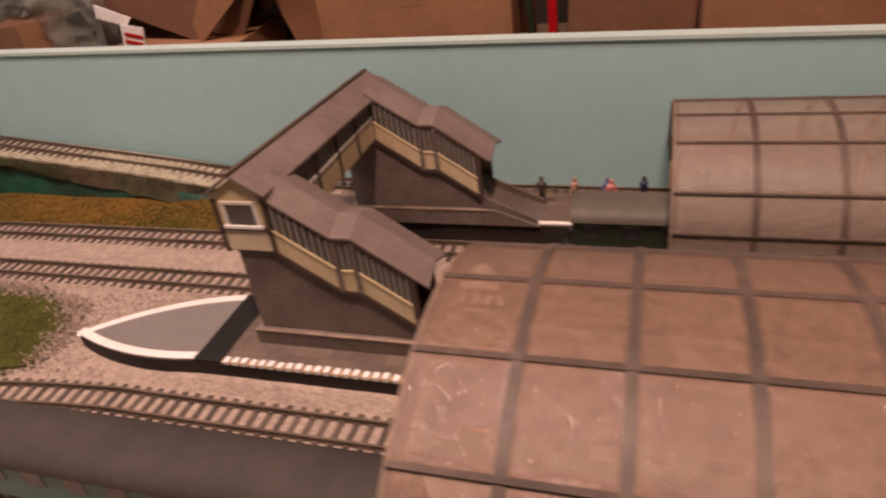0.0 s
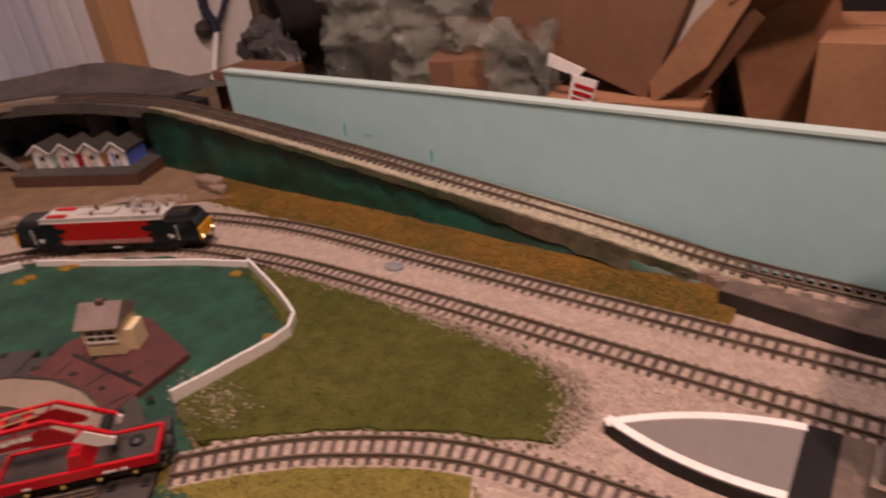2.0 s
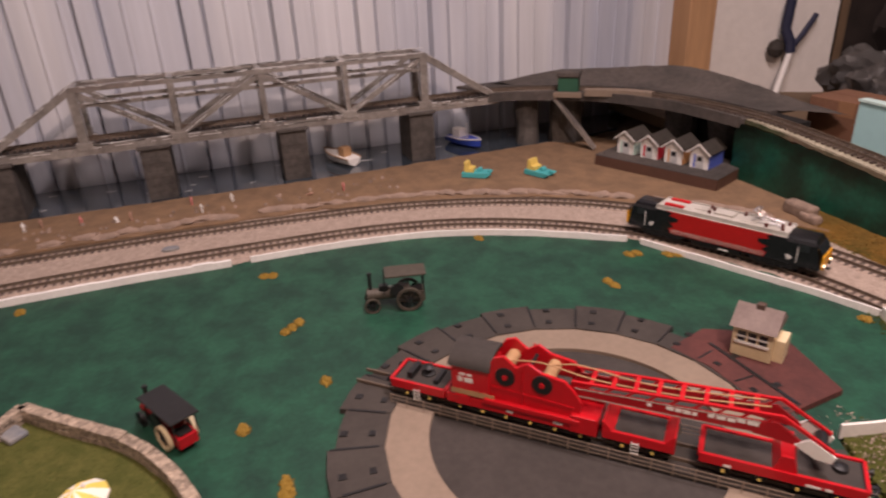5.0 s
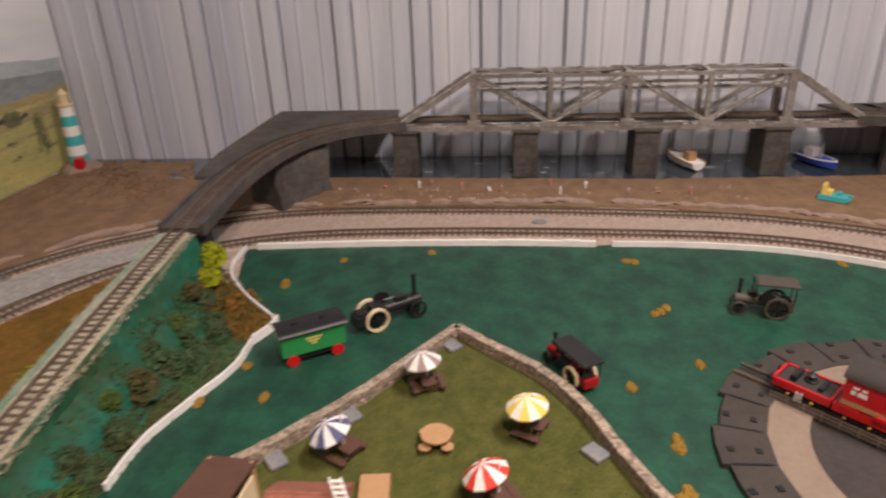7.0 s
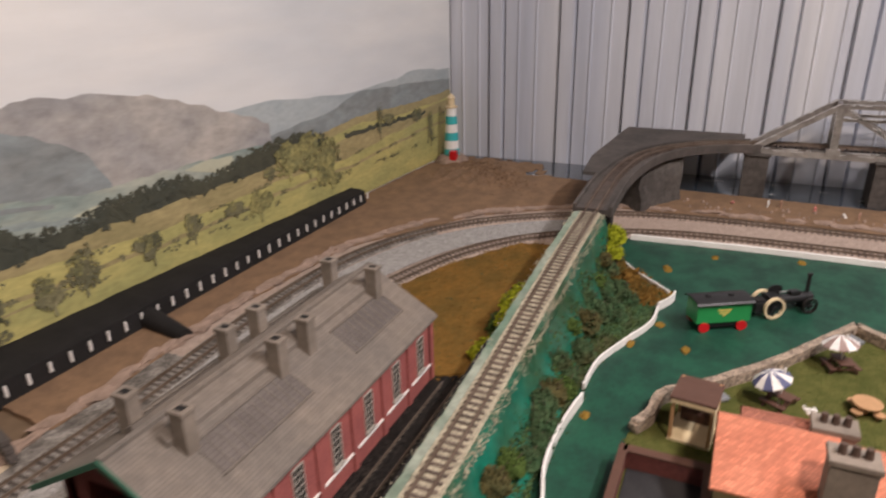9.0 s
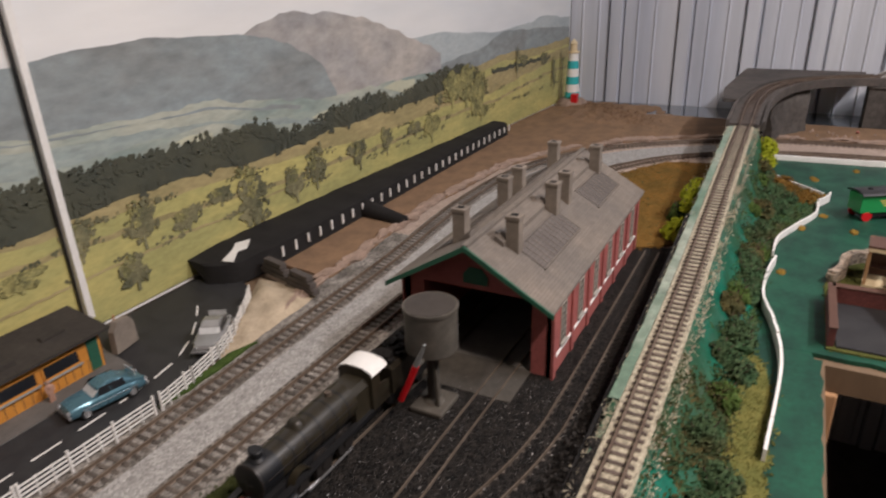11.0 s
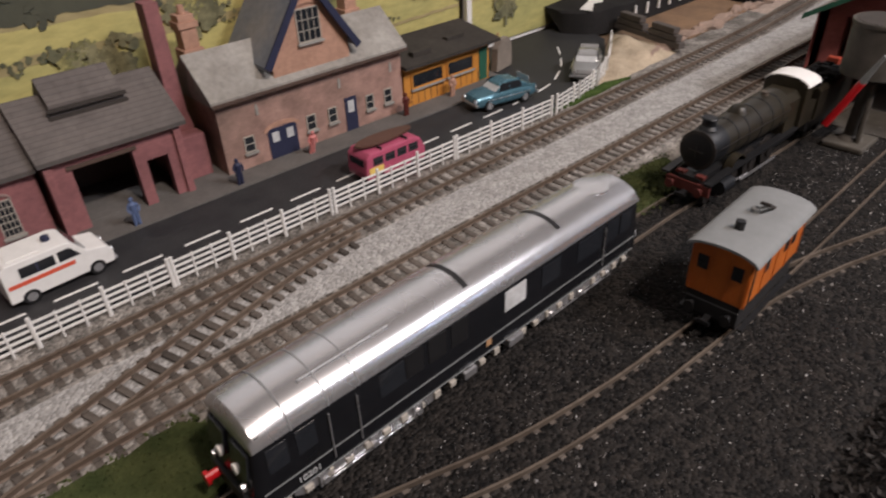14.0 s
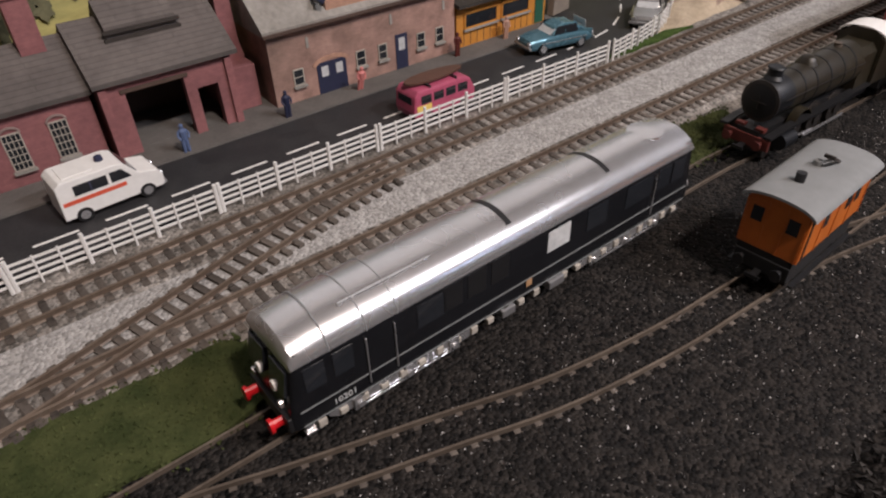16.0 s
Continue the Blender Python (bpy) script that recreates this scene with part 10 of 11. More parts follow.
def tall_window(parent, x, z, w, h, y):
    win = sash(parent, x, z, w, h, y, 3, 4, 0.08, 0.06)
    part("window_head", vault(B(), [(x + w / 2 * math.cos(math.pi * i / 8), z + h + 0.35 * math.sin(math.pi * i / 8)) for i in range(9)], 0.12, "y", y - 0.02, y + 0.1), M_DULLPINK, win)


def fire_station():
    t = thing("brick_garage", "red brick garage with open doorway and dark slate roof", "garage")
    x0, x1, yf, yb = 12.0, 21.0, -127.0, -133.6
    # front wall with two openings: piers and a lintel
    for a, b in ((19.4, 21.0), (14.75, 15.5), (12.0, 13.25)):
        part("wall_pier", bx(a, yf - 0.7, 0.3, b, yf, 5.6), M_BRICKRED, t, "red brick pier")
    part("lintel", bx(15.5, yf - 0.7, 4.75, 19.4, yf, 5.6), M_BRICKRED, t, "red brick lintel")
    part("lintel", bx(13.25, yf - 0.7, 3.55, 14.75, yf, 5.6), M_BRICKRED, t, "red brick lintel")
    part("lintel_band", bx(15.2, yf - 0.05, 4.6, 19.7, yf + 0.12, 4.85), M_BROWN, t)
    for a, b in ((x0, x0 + 0.4), (x1 - 0.4, x1)):
        part("side_wall", bx(a, yb, 0.3, b, yf - 0.7, 5.6), M_BRICKRED, t)
    part("rear_wall", bx(x0, yb, 0.3, x1, yb + 0.3, 5.6), M_BROWN, t)
    part("inner_floor", bx(x0 + 0.4, yb + 0.3, 0.3, x1 - 0.4, yf - 0.7, 0.36), M_PAVE, t)
    for a in (12.05, 20.5):
        part("buttress", bx(a, yf, 0.3, a + 0.5, yf + 0.25, 5.2), M_BRICKRED, t)
    rf = part("roof", extr(B(), [(yf + 0.5, 5.4), (yf + 0.5, 5.7), (-130.6, 8.6), (yb - 0.2, 6.2), (yb - 0.2, 5.9)], "x", x0 - 0.4, x1 + 0.3), M_SLATEDARK, t, "dark slate roof")
    part("roof_monitor", extr(B(), [(-129.0, 7.2), (-129.0, 8.2), (-130.6, 9.6), (-132.0, 8.2), (-132.0, 7.2)], "x", 14.4, 19.0), M_SLATEDARK, rf, "raised roof monitor")
    part("monitor_louvre", bx(14.2, -128.95, 7.3, 19.2, -128.7, 7.5), M_TTGREY, rf)
    part("monitor_louvre", bx(14.2, -128.95, 7.8, 19.2, -128.7, 8.0), M_TTGREY, rf)
    ch = part("tall_chimney", extr(B(), [(9.9, 0.3), (11.6, 0.3), (11.6, 4.0), (11.3, 5.0), (11.2, 12.8), (10.2, 12.8), (10.1, 5.0), (9.9, 4.0)], "y", -131.2, -129.8), M_BRICKRED, t, "tall red brick chimney stack")
    part("chimney_foot", bx(9.8, -131.4, 0.3, 11.8, -128.4, 3.6, 0.05), M_BRICKRED, ch)
    return t


def mill():
    t = thing("brick_workshop", "red brick workshop with arched windows and dark slate roof", "workshop")
    x0, x1, yf, yb = 21.4, 60.0, -127.6, -133.6
    wall = part("wall", bx(x0, yb, 0.2, x1, yf, 5.2), M_BRICKRED, t, "red brick wall")
    rf = part("roof", extr(B(), [(yf + 0.45, 5.0), (yf + 0.45, 5.3), (-130.8, 8.0), (yb - 0.2, 5.5), (yb - 0.2, 5.2)], "x", x0 - 0.1, x1), M_SLATEDARK, t, "dark slate roof")
    for i in range(12):
        tall_window(wall, 23.7 + i * 2.7, 1.4, 1.05, 2.4, yf + 0.03)
    ch = part("chimney", bx(22.4, -131.2, 6.0, 23.9, -129.9, 11.2, 0.04), M_BRICKRED, t, "red brick chimney")
    part("chimney_cap", bx(22.25, -131.35, 10.7, 24.05, -129.75, 11.0, 0.05), M_BRICKRED, ch)
    for dx, dy in ((22.75, -130.9), (23.5, -130.9), (22.75, -130.2), (23.5, -130.2)):
        part("chimney_pot", cyl(B(), (dx, dy, 11.0), (dx, dy, 12.0), 0.34, 0.28, 8), M_MATTBLACK, ch, "sooty black pot")
    return t


station_house()
kiosk()
fire_station()
mill()


M_TANK = mat("dull_tank_paint", (0.085, 0.076, 0.062), 0.7, var=0.3, scale=120, c2=(0.055, 0.05, 0.043))


def engine_shed():
    t = thing("engine_shed", "long red brick engine shed with grey slate roof and square vents", "engine shed")
    x0, x1, y0, y1, yc, ze, zr = -67.0, -35.2, -103.0, -88.4, -95.7, 8.0, 12.0
    n = 6
    bay = (x1 - x0) / n
    for y, s in ((y0, -1), (y1, 1)):
        w = part("side_wall", bx(x0, min(y, y - s * 0.6), 0, x1, max(y, y - s * 0.6), ze), M_BRICKSHED, t, "red brick side wall")
        for i in range(n + 1):
            xx = x0 + bay * i
            part("pilaster", bx(xx - 0.35, y - 0.05, 0, xx + 0.35, y + s * 0.2, ze - 0.4), M_BRICKSHED, w)
        for i in range(n):
            xx = x0 + bay * (i + 0.5)
            sash(w, xx, 2.6, 1.35, 3.8, y + s * 0.04, 2, 5, 0.1, 0.08, s)
        part("wall_band", bx(x0, min(y, y + s * 0.15), 1.9, x1, max(y, y + s * 0.15), 2.1), M_WHITEPAINT, w)
    part("rear_wall", extr(B(), [(y0, 0), (y1, 0), (y1, ze), (yc, zr), (y0, ze)], "x", x0, x0 + 0.5), M_BRICKSHED, t, "red brick rear wall")
    # front: piers and the gable over a wide opening
    for a, b in ((y0, y0 + 2.0), (y1 - 2.0, y1)):
        part("front_pier", bx(x1 - 0.8, a, 0, x1, b, 7.4), M_BRICKSHED, t, "red brick front pier")
    g = part("front_gable", extr(B(), [(y0, 7.4), (y1, 7.4), (y1, ze), (yc, zr), (y0, ze)], "x", x1 - 0.8, x1), M_BRICKSHED, t, "red brick front gable")
    part("gable_panel", extr(B(), [(yc - 1.2, 7.9), (yc + 1.2, 7.9), (yc + 1.2, 8.8), (yc + 0.6, 9.5), (yc - 0.6, 9.5), (yc - 1.2, 8.8)], "x", x1, x1 + 0.08), M_GREENTRIM, g, "dark green gable panel")
    for s, ye in ((-1, y0 - 0.6), (1, y1 + 0.6)):
        part("roof_slope", extr(B(), [(yc, zr + 0.35), (ye, ze - 0.3), (ye, ze - 0.6), (yc, zr + 0.0)], "x", x0 - 0.6, x1 + 2.2), M_SLATE, t, "weathered grey slate roof")
        part("barge_board", extr(B(), [(yc, zr + 0.45), (ye + s * 0.1, ze - 0.3), (ye + s * 0.1, ze - 0.75), (yc, zr - 0.05)], "x", x1 + 2.2, x1 + 2.4), M_GREENTRIM, t, "green barge board")
        yl = yc + s * 4.0
        zl = zr - 0.4 - 4.0 * (zr - ze + 0.6) / 7.9
        for xa, xb in ((-64.5, -55.5), (-48.6, -38.0)):
            rl = part("roof_light", extr(B(), [(yc + s * d, 12.35 - 0.589 * d + e) for d, e in ((2.8, 0.05), (5.4, 0.05), (5.4, -0.15), (2.8, -0.15))], "x", xa, xb), M_SLATEDARK, t, "dark sunk roof light")
            for d in (2.75, 5.45):
                part("roof_light_frame", beam(B(), (xa - 0.1, yc + s * d, 12.42 - 0.589 * d), (xb + 0.1, yc + s * d, 12.42 - 0.589 * d), 0.22, 0.12), M_SLATE, rl)
            k = int((xb - xa) / 0.95)
            for i in range(k + 1):
                part("roof_light_bar", beam(B(), (xa + i * 0.95, yc + s * 2.8, 12.42 - 0.589 * 2.8), (xa + i * 0.95, yc + s * 5.4, 12.42 - 0.589 * 5.4), 0.1, 0.06), M_SLATE, rl)
        part("vent_rib", extr(B(), [(yc + s * 1.2, zr - 0.75), (yc + s * 2.0, zr - 1.1), (yc + s * 2.0, zr - 0.35), (yc + s * 1.2, zr + 0.15)], "x", x0 + 2.5, x1 - 1.5), M_SLATE, t, "raised smoke vent")
        for x in (-37.8, -48.1, -52.1, -63.8):
            ch = part("smoke_vent", bx(x - 0.58, yc + s * 2.6 - 0.62, 9.0, x + 0.58, yc + s * 2.6 + 0.62, 13.9, 0.04), M_STONECHIM, t, "square grey smoke vent")
            part("vent_cap", bx(x - 0.66, yc + s * 2.6 - 0.7, 13.6, x + 0.66, yc + s * 2.6 + 0.7, 13.95, 0.04), M_STONECHIM, ch)
            part("vent_mouth", bx(x - 0.3, yc + s * 2.6 - 0.34, 13.96, x + 0.3, yc + s * 2.6 + 0.34, 13.98), M_MATTBLACK, ch)
    part("ridge_tile", bx(x0 - 0.6, yc - 0.25, zr + 0.1, x1 + 2.2, yc + 0.25, zr + 0.5), M_SLATE, t)
    part("shed_floor", bx(x0 + 0.5, y0 + 0.6, 0.0, x1 - 0.3, y1 - 0.6, 0.14), M_PAVE, t, "dusty grey shed floor")
    part("inspection_slab", bx(x1 - 0.3, y0 + 2.2, 0.0, x1 + 5.0, y1 - 2.0, 0.16), M_TANK, t, "oily grey slab at the shed mouth")
    return t


engine_shed()




def water_tower():
    t = thing("water_tower", "round grey water tank on a column with a red hose", "water tower", -27.4, -96.0, 0.1)
    part("foot", bx(-1.7, -1.5, 0, 1.7, 1.5, 0.5, 0.15), M_TANK, t, "grey-green foot slab")
    part("column", lathe(B(), [(1.0, 0.4), (0.55, 0.9), (0.5, 4.9), (0.9, 5.6)], "z", 0, 0, 14), M_TANK, t, "", True)
    tank = part("tank", lathe(B(), [(2.05, 5.6), (2.15, 5.7), (2.15, 9.2), (2.24, 9.25), (2.24, 9.5), (2.05, 9.5)], "z", 0, 0, 32), M_TANK, t, "dull grey-brown tank", True)
    part("tank_lid", lathe(B(), [(2.03, 9.4), (2.03, 9.54), (0.2, 9.6)], "z", 0, 0, 32), M_TTGREY, tank, "grey lid")
    part("swing_arm", tube(B(), [(0.2, 0.0, 5.2), (1.8, 0.2, 5.6), (3.3, 0.4, 5.8)], 0.22), M_TANK, t)
    part("hose", tube(B(), [(3.3, 0.4, 5.9), (3.35, -0.3, 4.2), (3.4, -1.1, 2.4)], 0.27, 8), M_RED, t, "bright red hose")
    part("hose_arm", cyl(B(), (3.3, 0.3, 5.7), (3.4, 1.3, 8.0), 0.26, 0.12, 8), M_GREYROOF, t, "grey hose arm")
    part("arm_post", tube(B(), [(0.6, 0.7, 0.4), (0.8, 0.6, 5.2)], 0.2), M_TANK, t)
    return t


water_tower()
bm = B()
rr = random.Random(21)
for i in range(8200):
    x, y = rr.uniform(-34, 45), rr.uniform(-98.0, -82.6)
    s = rr.uniform(0.03, 0.085) * (2.0 if rr.random() < 0.05 else 1)
    z = 0.1
    p = [bm.verts.new((x + s * rr.uniform(-1, 1), y + s * rr.uniform(-1, 1), z - 0.02)) for k in range(3)]
    q = bm.verts.new((x, y, z + s * 1.1))
    for a, b in ((0, 1), (1, 2), (2, 0)):
        bm.faces.new((p[a], p[b], q))
# stone chips made extra bright, so they also paint in the yard's glints
M_CHIP = by_island(mat("pale_chips_and_glints", (0.36, 0.35, 0.34), 0.3, var=0.3, scale=300, spec=0.7), 0.1, 2.0)
solid("yard_chips", bm, M_CHIP, "pale stone chips, brightened as painted glints, scattered over the black yard", "stone chips", kind="stuff")


# ---- road vehicles: x forward
def road_wheels(t, xs, half, r, material=M_BLACK):
    for x in xs:
        for s in (-1, 1):
            tyre = part("wheel", cyl(B(), (x, s * half - s * 0.3, r), (x, s * half, r), r, n=18), M_BLACK, t, "black tyre", True)
            part("hub_cap", cyl(B(), (x, s * half, r), (x, s * (half + 0.04), r), r * 0.6, n=14), M_CHROME, tyre, "silver hub")


def ambulance(x, y, rz):
    t = thing("ambulance_van", "white toy ambulance van with orange side stripe", "van", x, y, 0.2, rz)
    body = part("body", extr(B(), [(-3.1, 0.45), (3.1, 0.45), (3.2, 1.2), (2.9, 1.75), (1.75, 2.0), (1.05, 2.95), (0.6, 3.1), (-2.7, 3.1), (-3.05, 2.8)], "y", -1.3, 1.3), M_WHITE, t, "white body")
    bmesh_bevel(body, 0.09)
    for s in (-1, 1):
        part("side_stripe", bx(-2.9, s * 1.31 - 0.015, 1.45, 0.9, s * 1.31 + 0.015, 1.72), M_REDORANGE, body, "orange stripe")
        part("side_window", bx(-2.1, s * 1.305 - 0.015, 1.95, -0.1, s * 1.305 + 0.015, 2.65), M_GLASS, body)
        part("cab_window", extr(B(), [(0.1, 1.95), (1.35, 1.95), (0.85, 2.68), (0.1, 2.68)], "y", s * 1.305 - 0.015, s * 1.305 + 0.015), M_GLASS, body)
        for xx in (-1.1,):
            part("window_bar", bx(xx - 0.05, s * 1.31 - 0.02, 1.95, xx + 0.05, s * 1.31 + 0.02, 2.65), M_NAVY, body)
        part("headlamp", cyl(B(), (3.12, s * 0.85, 1.2), (3.24, s * 0.85, 1.2), 0.2, n=12), M_CHROME, body)
    part("windscreen", extr(B(), [(1.72, 2.05), (1.76, 2.08), (1.12, 2.9), (1.08, 2.88)], "y", -1.05, 1.05), M_GLASS, body)
    part("blue_lamp", lathe(B(), [(0.26, 3.1), (0.24, 3.4), (0.05, 3.5)], "z", 0.1, 0, 12), M_NAVY, t, "dark blue roof lamp", True)
    part("roof_rib", bx(-2.4, -0.9, 3.1, -0.6, 0.9, 3.16), M_WHITE, body)
    part("bumper", bx(3.1, -1.25, 0.5, 3.32, 1.25, 0.75, 0.05), M_CHROME, t)
    road_wheels(t, (-1.95, 2.0), 1.32, 0.5)
    return t


def bmesh_bevel(ob, w):
    bm = bmesh.new()
    bm.from_mesh(ob.data)
    es = [e for e in bm.edges if len(e.link_faces) == 2 and e.calc_face_angle() > 0.5]
    bmesh.ops.bevel(bm, geom=es, offset=w / 100, segments=2, profile=0.6, affect="EDGES")
    bm.to_mesh(ob.data)
    bm.free()




def camper(x, y, rz):
    t = thing("camper_van", "raspberry pink toy camper van with a surfboard on its roof", "van", x, y, 0.2, rz)
    body = part("body", extr(B(), [(-2.75, 0.4), (2.7, 0.4), (2.85, 0.9), (2.8, 1.6), (2.35, 2.5), (1.9, 2.75), (-2.4, 2.75), (-2.75, 2.3), (-2.85, 1.0)], "y", -1.2, 1.2), M_PINK, t, "pink body")
    bmesh_bevel(body, 0.18)
    for s in (-1, 1):
        for i in range(4):
            part("side_window", bx(-2.2 + i * 1.12, s * 1.205 - 0.015, 1.6, -1.3 + i * 1.12, s * 1.205 + 0.015, 2.3), M_GLASS, body)
        part("yellow_flash", bx(-2.6, s * 1.21 - 0.015, 0.9, -1.3, s * 1.21 + 0.015, 1.5), M_PALEYELLOW, body, "yellow painted flash")
        part("headlamp", cyl(B(), (2.78, s * 0.75, 1.1), (2.9, s * 0.75, 1.1), 0.2, n=12), M_CHROME, body)
    part("windscreen", extr(B(), [(2.78, 1.7), (2.82, 1.7), (2.42, 2.42), (2.38, 2.42)], "y", -1.0, 1.0), M_GLASS, body)
    part("rear_window", bx(-2.83, -0.8, 1.6, -2.79, 0.8, 2.2), M_GLASS, body)
    bm = B()
    out = [(2.6 * math.cos(a), 0.75 * math.sin(a) * (1 - 0.15 * math.cos(a))) for a in [math.tau * i / 28 for i in range(28)]]
    extr(bm, [(u - 0.1, v + 0.1) for u, v in out], "z", 2.95, 3.12)
    part("surfboard", bm, M_BROWNPL, t, "brown surfboard")
    for xx in (-1.3, 1.1):
        part("roof_rack", bx(xx - 0.06, -1.1, 2.72, xx + 0.06, 1.1, 2.95), M_BLACK, t)
    road_wheels(t, (-1.7, 1.75), 1.2, 0.46)
    return t


def saloon(x, y, rz, paint, label, L=5.6, fin=0.25, round_top=False):
    t = thing("saloon_car", label, "car", x, y, 0.2, rz)
    h = L / 2
    bm = B()
    rings = []
    for u, w, top in ((-h - 0.12, 0.72, 0.84), (-h + 0.05, 0.92, 1.04), (-h * 0.8, 1.05, 1.2), (-h * 0.5, 1.13, 1.28), (0.0, 1.15, 1.28), (h * 0.4, 1.13, 1.25), (h * 0.72, 1.07, 1.2), (h - 0.1, 0.94, 1.06), (h + 0.08, 0.74, 0.84)):
        rings.append([bm.verts.new((u, y, z)) for y, z in ((-w * 0.9, 0.38), (-w, 0.55), (-w * 1.02, 0.8), (-w * 0.97, top - 0.16), (-w * 0.84, top - 0.03), (-w * 0.4, top + 0.02), (w * 0.4, top + 0.02), (w * 0.84, top - 0.03), (w * 0.97, top - 0.16), (w * 1.02, 0.8), (w, 0.55), (w * 0.9, 0.38))])
    for a, b in zip(rings[:-1], rings[1:]):
        for i in range(12):
            bm.faces.new((a[i], b[i], b[(i + 1) % 12], a[(i + 1) % 12]))
    bm.faces.new(rings[0])
    bm.faces.new(rings[-1][::-1])
    body = part("body", bm, paint, t, "polished rounded body", True)
    cb = [(h * 0.38, 1.22), (h * 0.14, 1.92), (-h * 0.36, 1.98), (-h * 0.62, 1.22)] if not round_top else [(h * 0.36, 1.2), (h * 0.2, 1.7), (-h * 0.05, 1.95), (-h * 0.4, 1.85), (-h * 0.75, 1.3), (-h * 0.8, 1.2)]
    bm = B()
    w0, w1 = 1.02, 0.8
    a = [bm.verts.new((u, -(w0 if v < 1.4 else w1), v)) for u, v in cb]
    b = [bm.verts.new((u, (w0 if v < 1.4 else w1), v)) for u, v in cb]
    bm.faces.new(a)
    bm.faces.new(b[::-1])
    for i in range(len(cb)):
        j = (i + 1) % len(cb)
        bm.faces.new((a[i], a[j], b[j], b[i]))
    cabin = part("cabin", bm, paint, t, "roof of the car")
    bmesh_bevel(cabin, 0.2)
    for s in (-1, 1):
        for u0, u1 in ((h * 0.28, -h * 0.06), (-h * 0.1, -h * 0.48)):
            bm = B()
            vs = [bm.verts.new(c) for c in ((u0, s * 1.0, 1.32), (u1, s * 1.0, 1.32), (u1 * 0.92, s * 0.86, 1.82), (u0 * 0.62, s * 0.86, 1.82))]
            bm.faces.new(vs)
            ret = bmesh.ops.extrude_face_region(bm, geom=bm.faces[:])
            for v in ret["geom"]:
                if isinstance(v, bmesh.types.BMVert):
                    v.co.y += s * 0.04
            part("side_window", bm, M_GLASS, cabin)
        part("chrome_strip", bx(-h * 0.75, s * 1.165 - 0.02, 0.84, h * 0.7, s * 1.165 + 0.02, 0.9), M_CHROME, body)
        for xx in (h + 0.05, -h - 0.05):
            part("lamp", cyl(B(), (xx - 0.08, s * 0.75, 0.85), (xx + 0.08, s * 0.75, 0.85), 0.18, n=10), M_CHROME, body)
        if fin:
            part("tail_fin", extr(B(), [(-h + 0.1, 0.9), (-h * 0.35, 1.2), (-h * 0.6, 1.3), (-h + 0.1, 1.16 + fin)], "y", s * 0.92 - 0.07, s * 0.92 + 0.07), paint, body)
    f0, f1 = cb[0], cb[1]
    part("windscreen", extr(B(), [(f0[0] - 0.0, f0[1] + 0.08), (f0[0] + 0.05, f0[1] + 0.08), (f1[0] + 0.06, f1[1] - 0.08), (f1[0] + 0.02, f1[1] - 0.08)], "y", -0.8, 0.8), M_PALEGLASS, cabin, "pale windscreen")
    part("rear_window", extr(B(), [(cb[-1][0] + 0.0, 1.36), (cb[-1][0] - 0.02, 1.36), (cb[-2][0] - 0.08, 1.86), (cb[-2][0] - 0.04, 1.86)], "y", -0.75, 0.75), M_PALEGLASS, cabin)
    for d in (-1, 1):
        part("bumper", bx(min(d * h, d * (h + 0.18)), -1.1, 0.5, max(d * h, d * (h + 0.18)), 1.1, 0.68, 0.04), M_CHROME, t)
    road_wheels(t, (-h * 0.6, h * 0.62), 1.1, 0.45)
    return t


c = ambulance(23.0, -122.3, 184)
c.matrix_basis = c.matrix_basis @ Matrix.Diagonal((0.96, 0.94, 0.9, 1))
c = camper(0.1, -119.1, 180)
c.matrix_basis = c.matrix_basis @ Matrix.Diagonal((1.0, 1.0, 0.88, 1))
c = saloon(-15.6, -122.0, -12, M_CARBLUE, "metallic steel blue toy saloon car with rounded body", 6.0, 0.08, True)
c.matrix_basis = c.matrix_basis @ Matrix.Diagonal((1.08, 1.2, 1.2, 1))
c = saloon(-27.2, -120.9, 31, M_CARGREY, "metallic grey rounded toy saloon car", 5.4, 0.0, True)
c.matrix_basis = c.matrix_basis @ Matrix.Diagonal((1.15, 1.2, 1.2, 1))
for x, y, m, lean in ((2.6, -125.7, M_PINKFIG, 14), (9.3, -125.1, M_NAVY, 0), (17.1, -125.0, M_BLUEFIG, 0), (-7.6, -125.9, M_BUFFER, 0), (-13.6, -126.2, M_FLESH, 0)):
    figurine(x, y, 0.3, 90, m, lean, 2.1, "tiny painted pedestrian figure on the pavement")
solid("leaning_slab", extr(B(), [(-1.5, 0), (1.5, 0), (1.35, 2.3), (0.7, 3.1), (-0.9, 3.0), (-1.4, 2.2)], "y", -0.35, 0.35), M_STONECHIM, "grey-brown stone slab leaning beside the kiosk", "stone slab", -22.6, -128.2, 0.3, 12)
solid("bare_post", tube(B(), [(0, 0, 0), (0.1, 0, 1.6), (0.0, 0.1, 3.6)], 0.12, 6), M_TANWOOD, "bare pale post beside the kiosk", "post", -22.3, -128.6, 0.3)

# ---- pub with its walled garden
M_GARDENGRASS = by_island(mat("pale_olive_flock", (0.088, 0.09, 0.026), 0.95, var=0.25, scale=500, c2=(0.06, 0.068, 0.018), bump=0.7, spec=0.1), 0.85, 1.15)
lawn = [(-95.2, -45.4), (-76.5, -61.8), (-71, -64.8), (-65, -67.0), (-50, -67.0), (-50, -18.0), (-68, -27.0), (-77.0, -31.3), (-82.1, -33.4), (-86.9, -36.7), (-91.4, -41.7)]
structure("garden_lawn", patch(lawn, -0.1, 0.3, 0.1), M_GARDENGRASS, "olive flock lawn of the pub garden", "lawn")


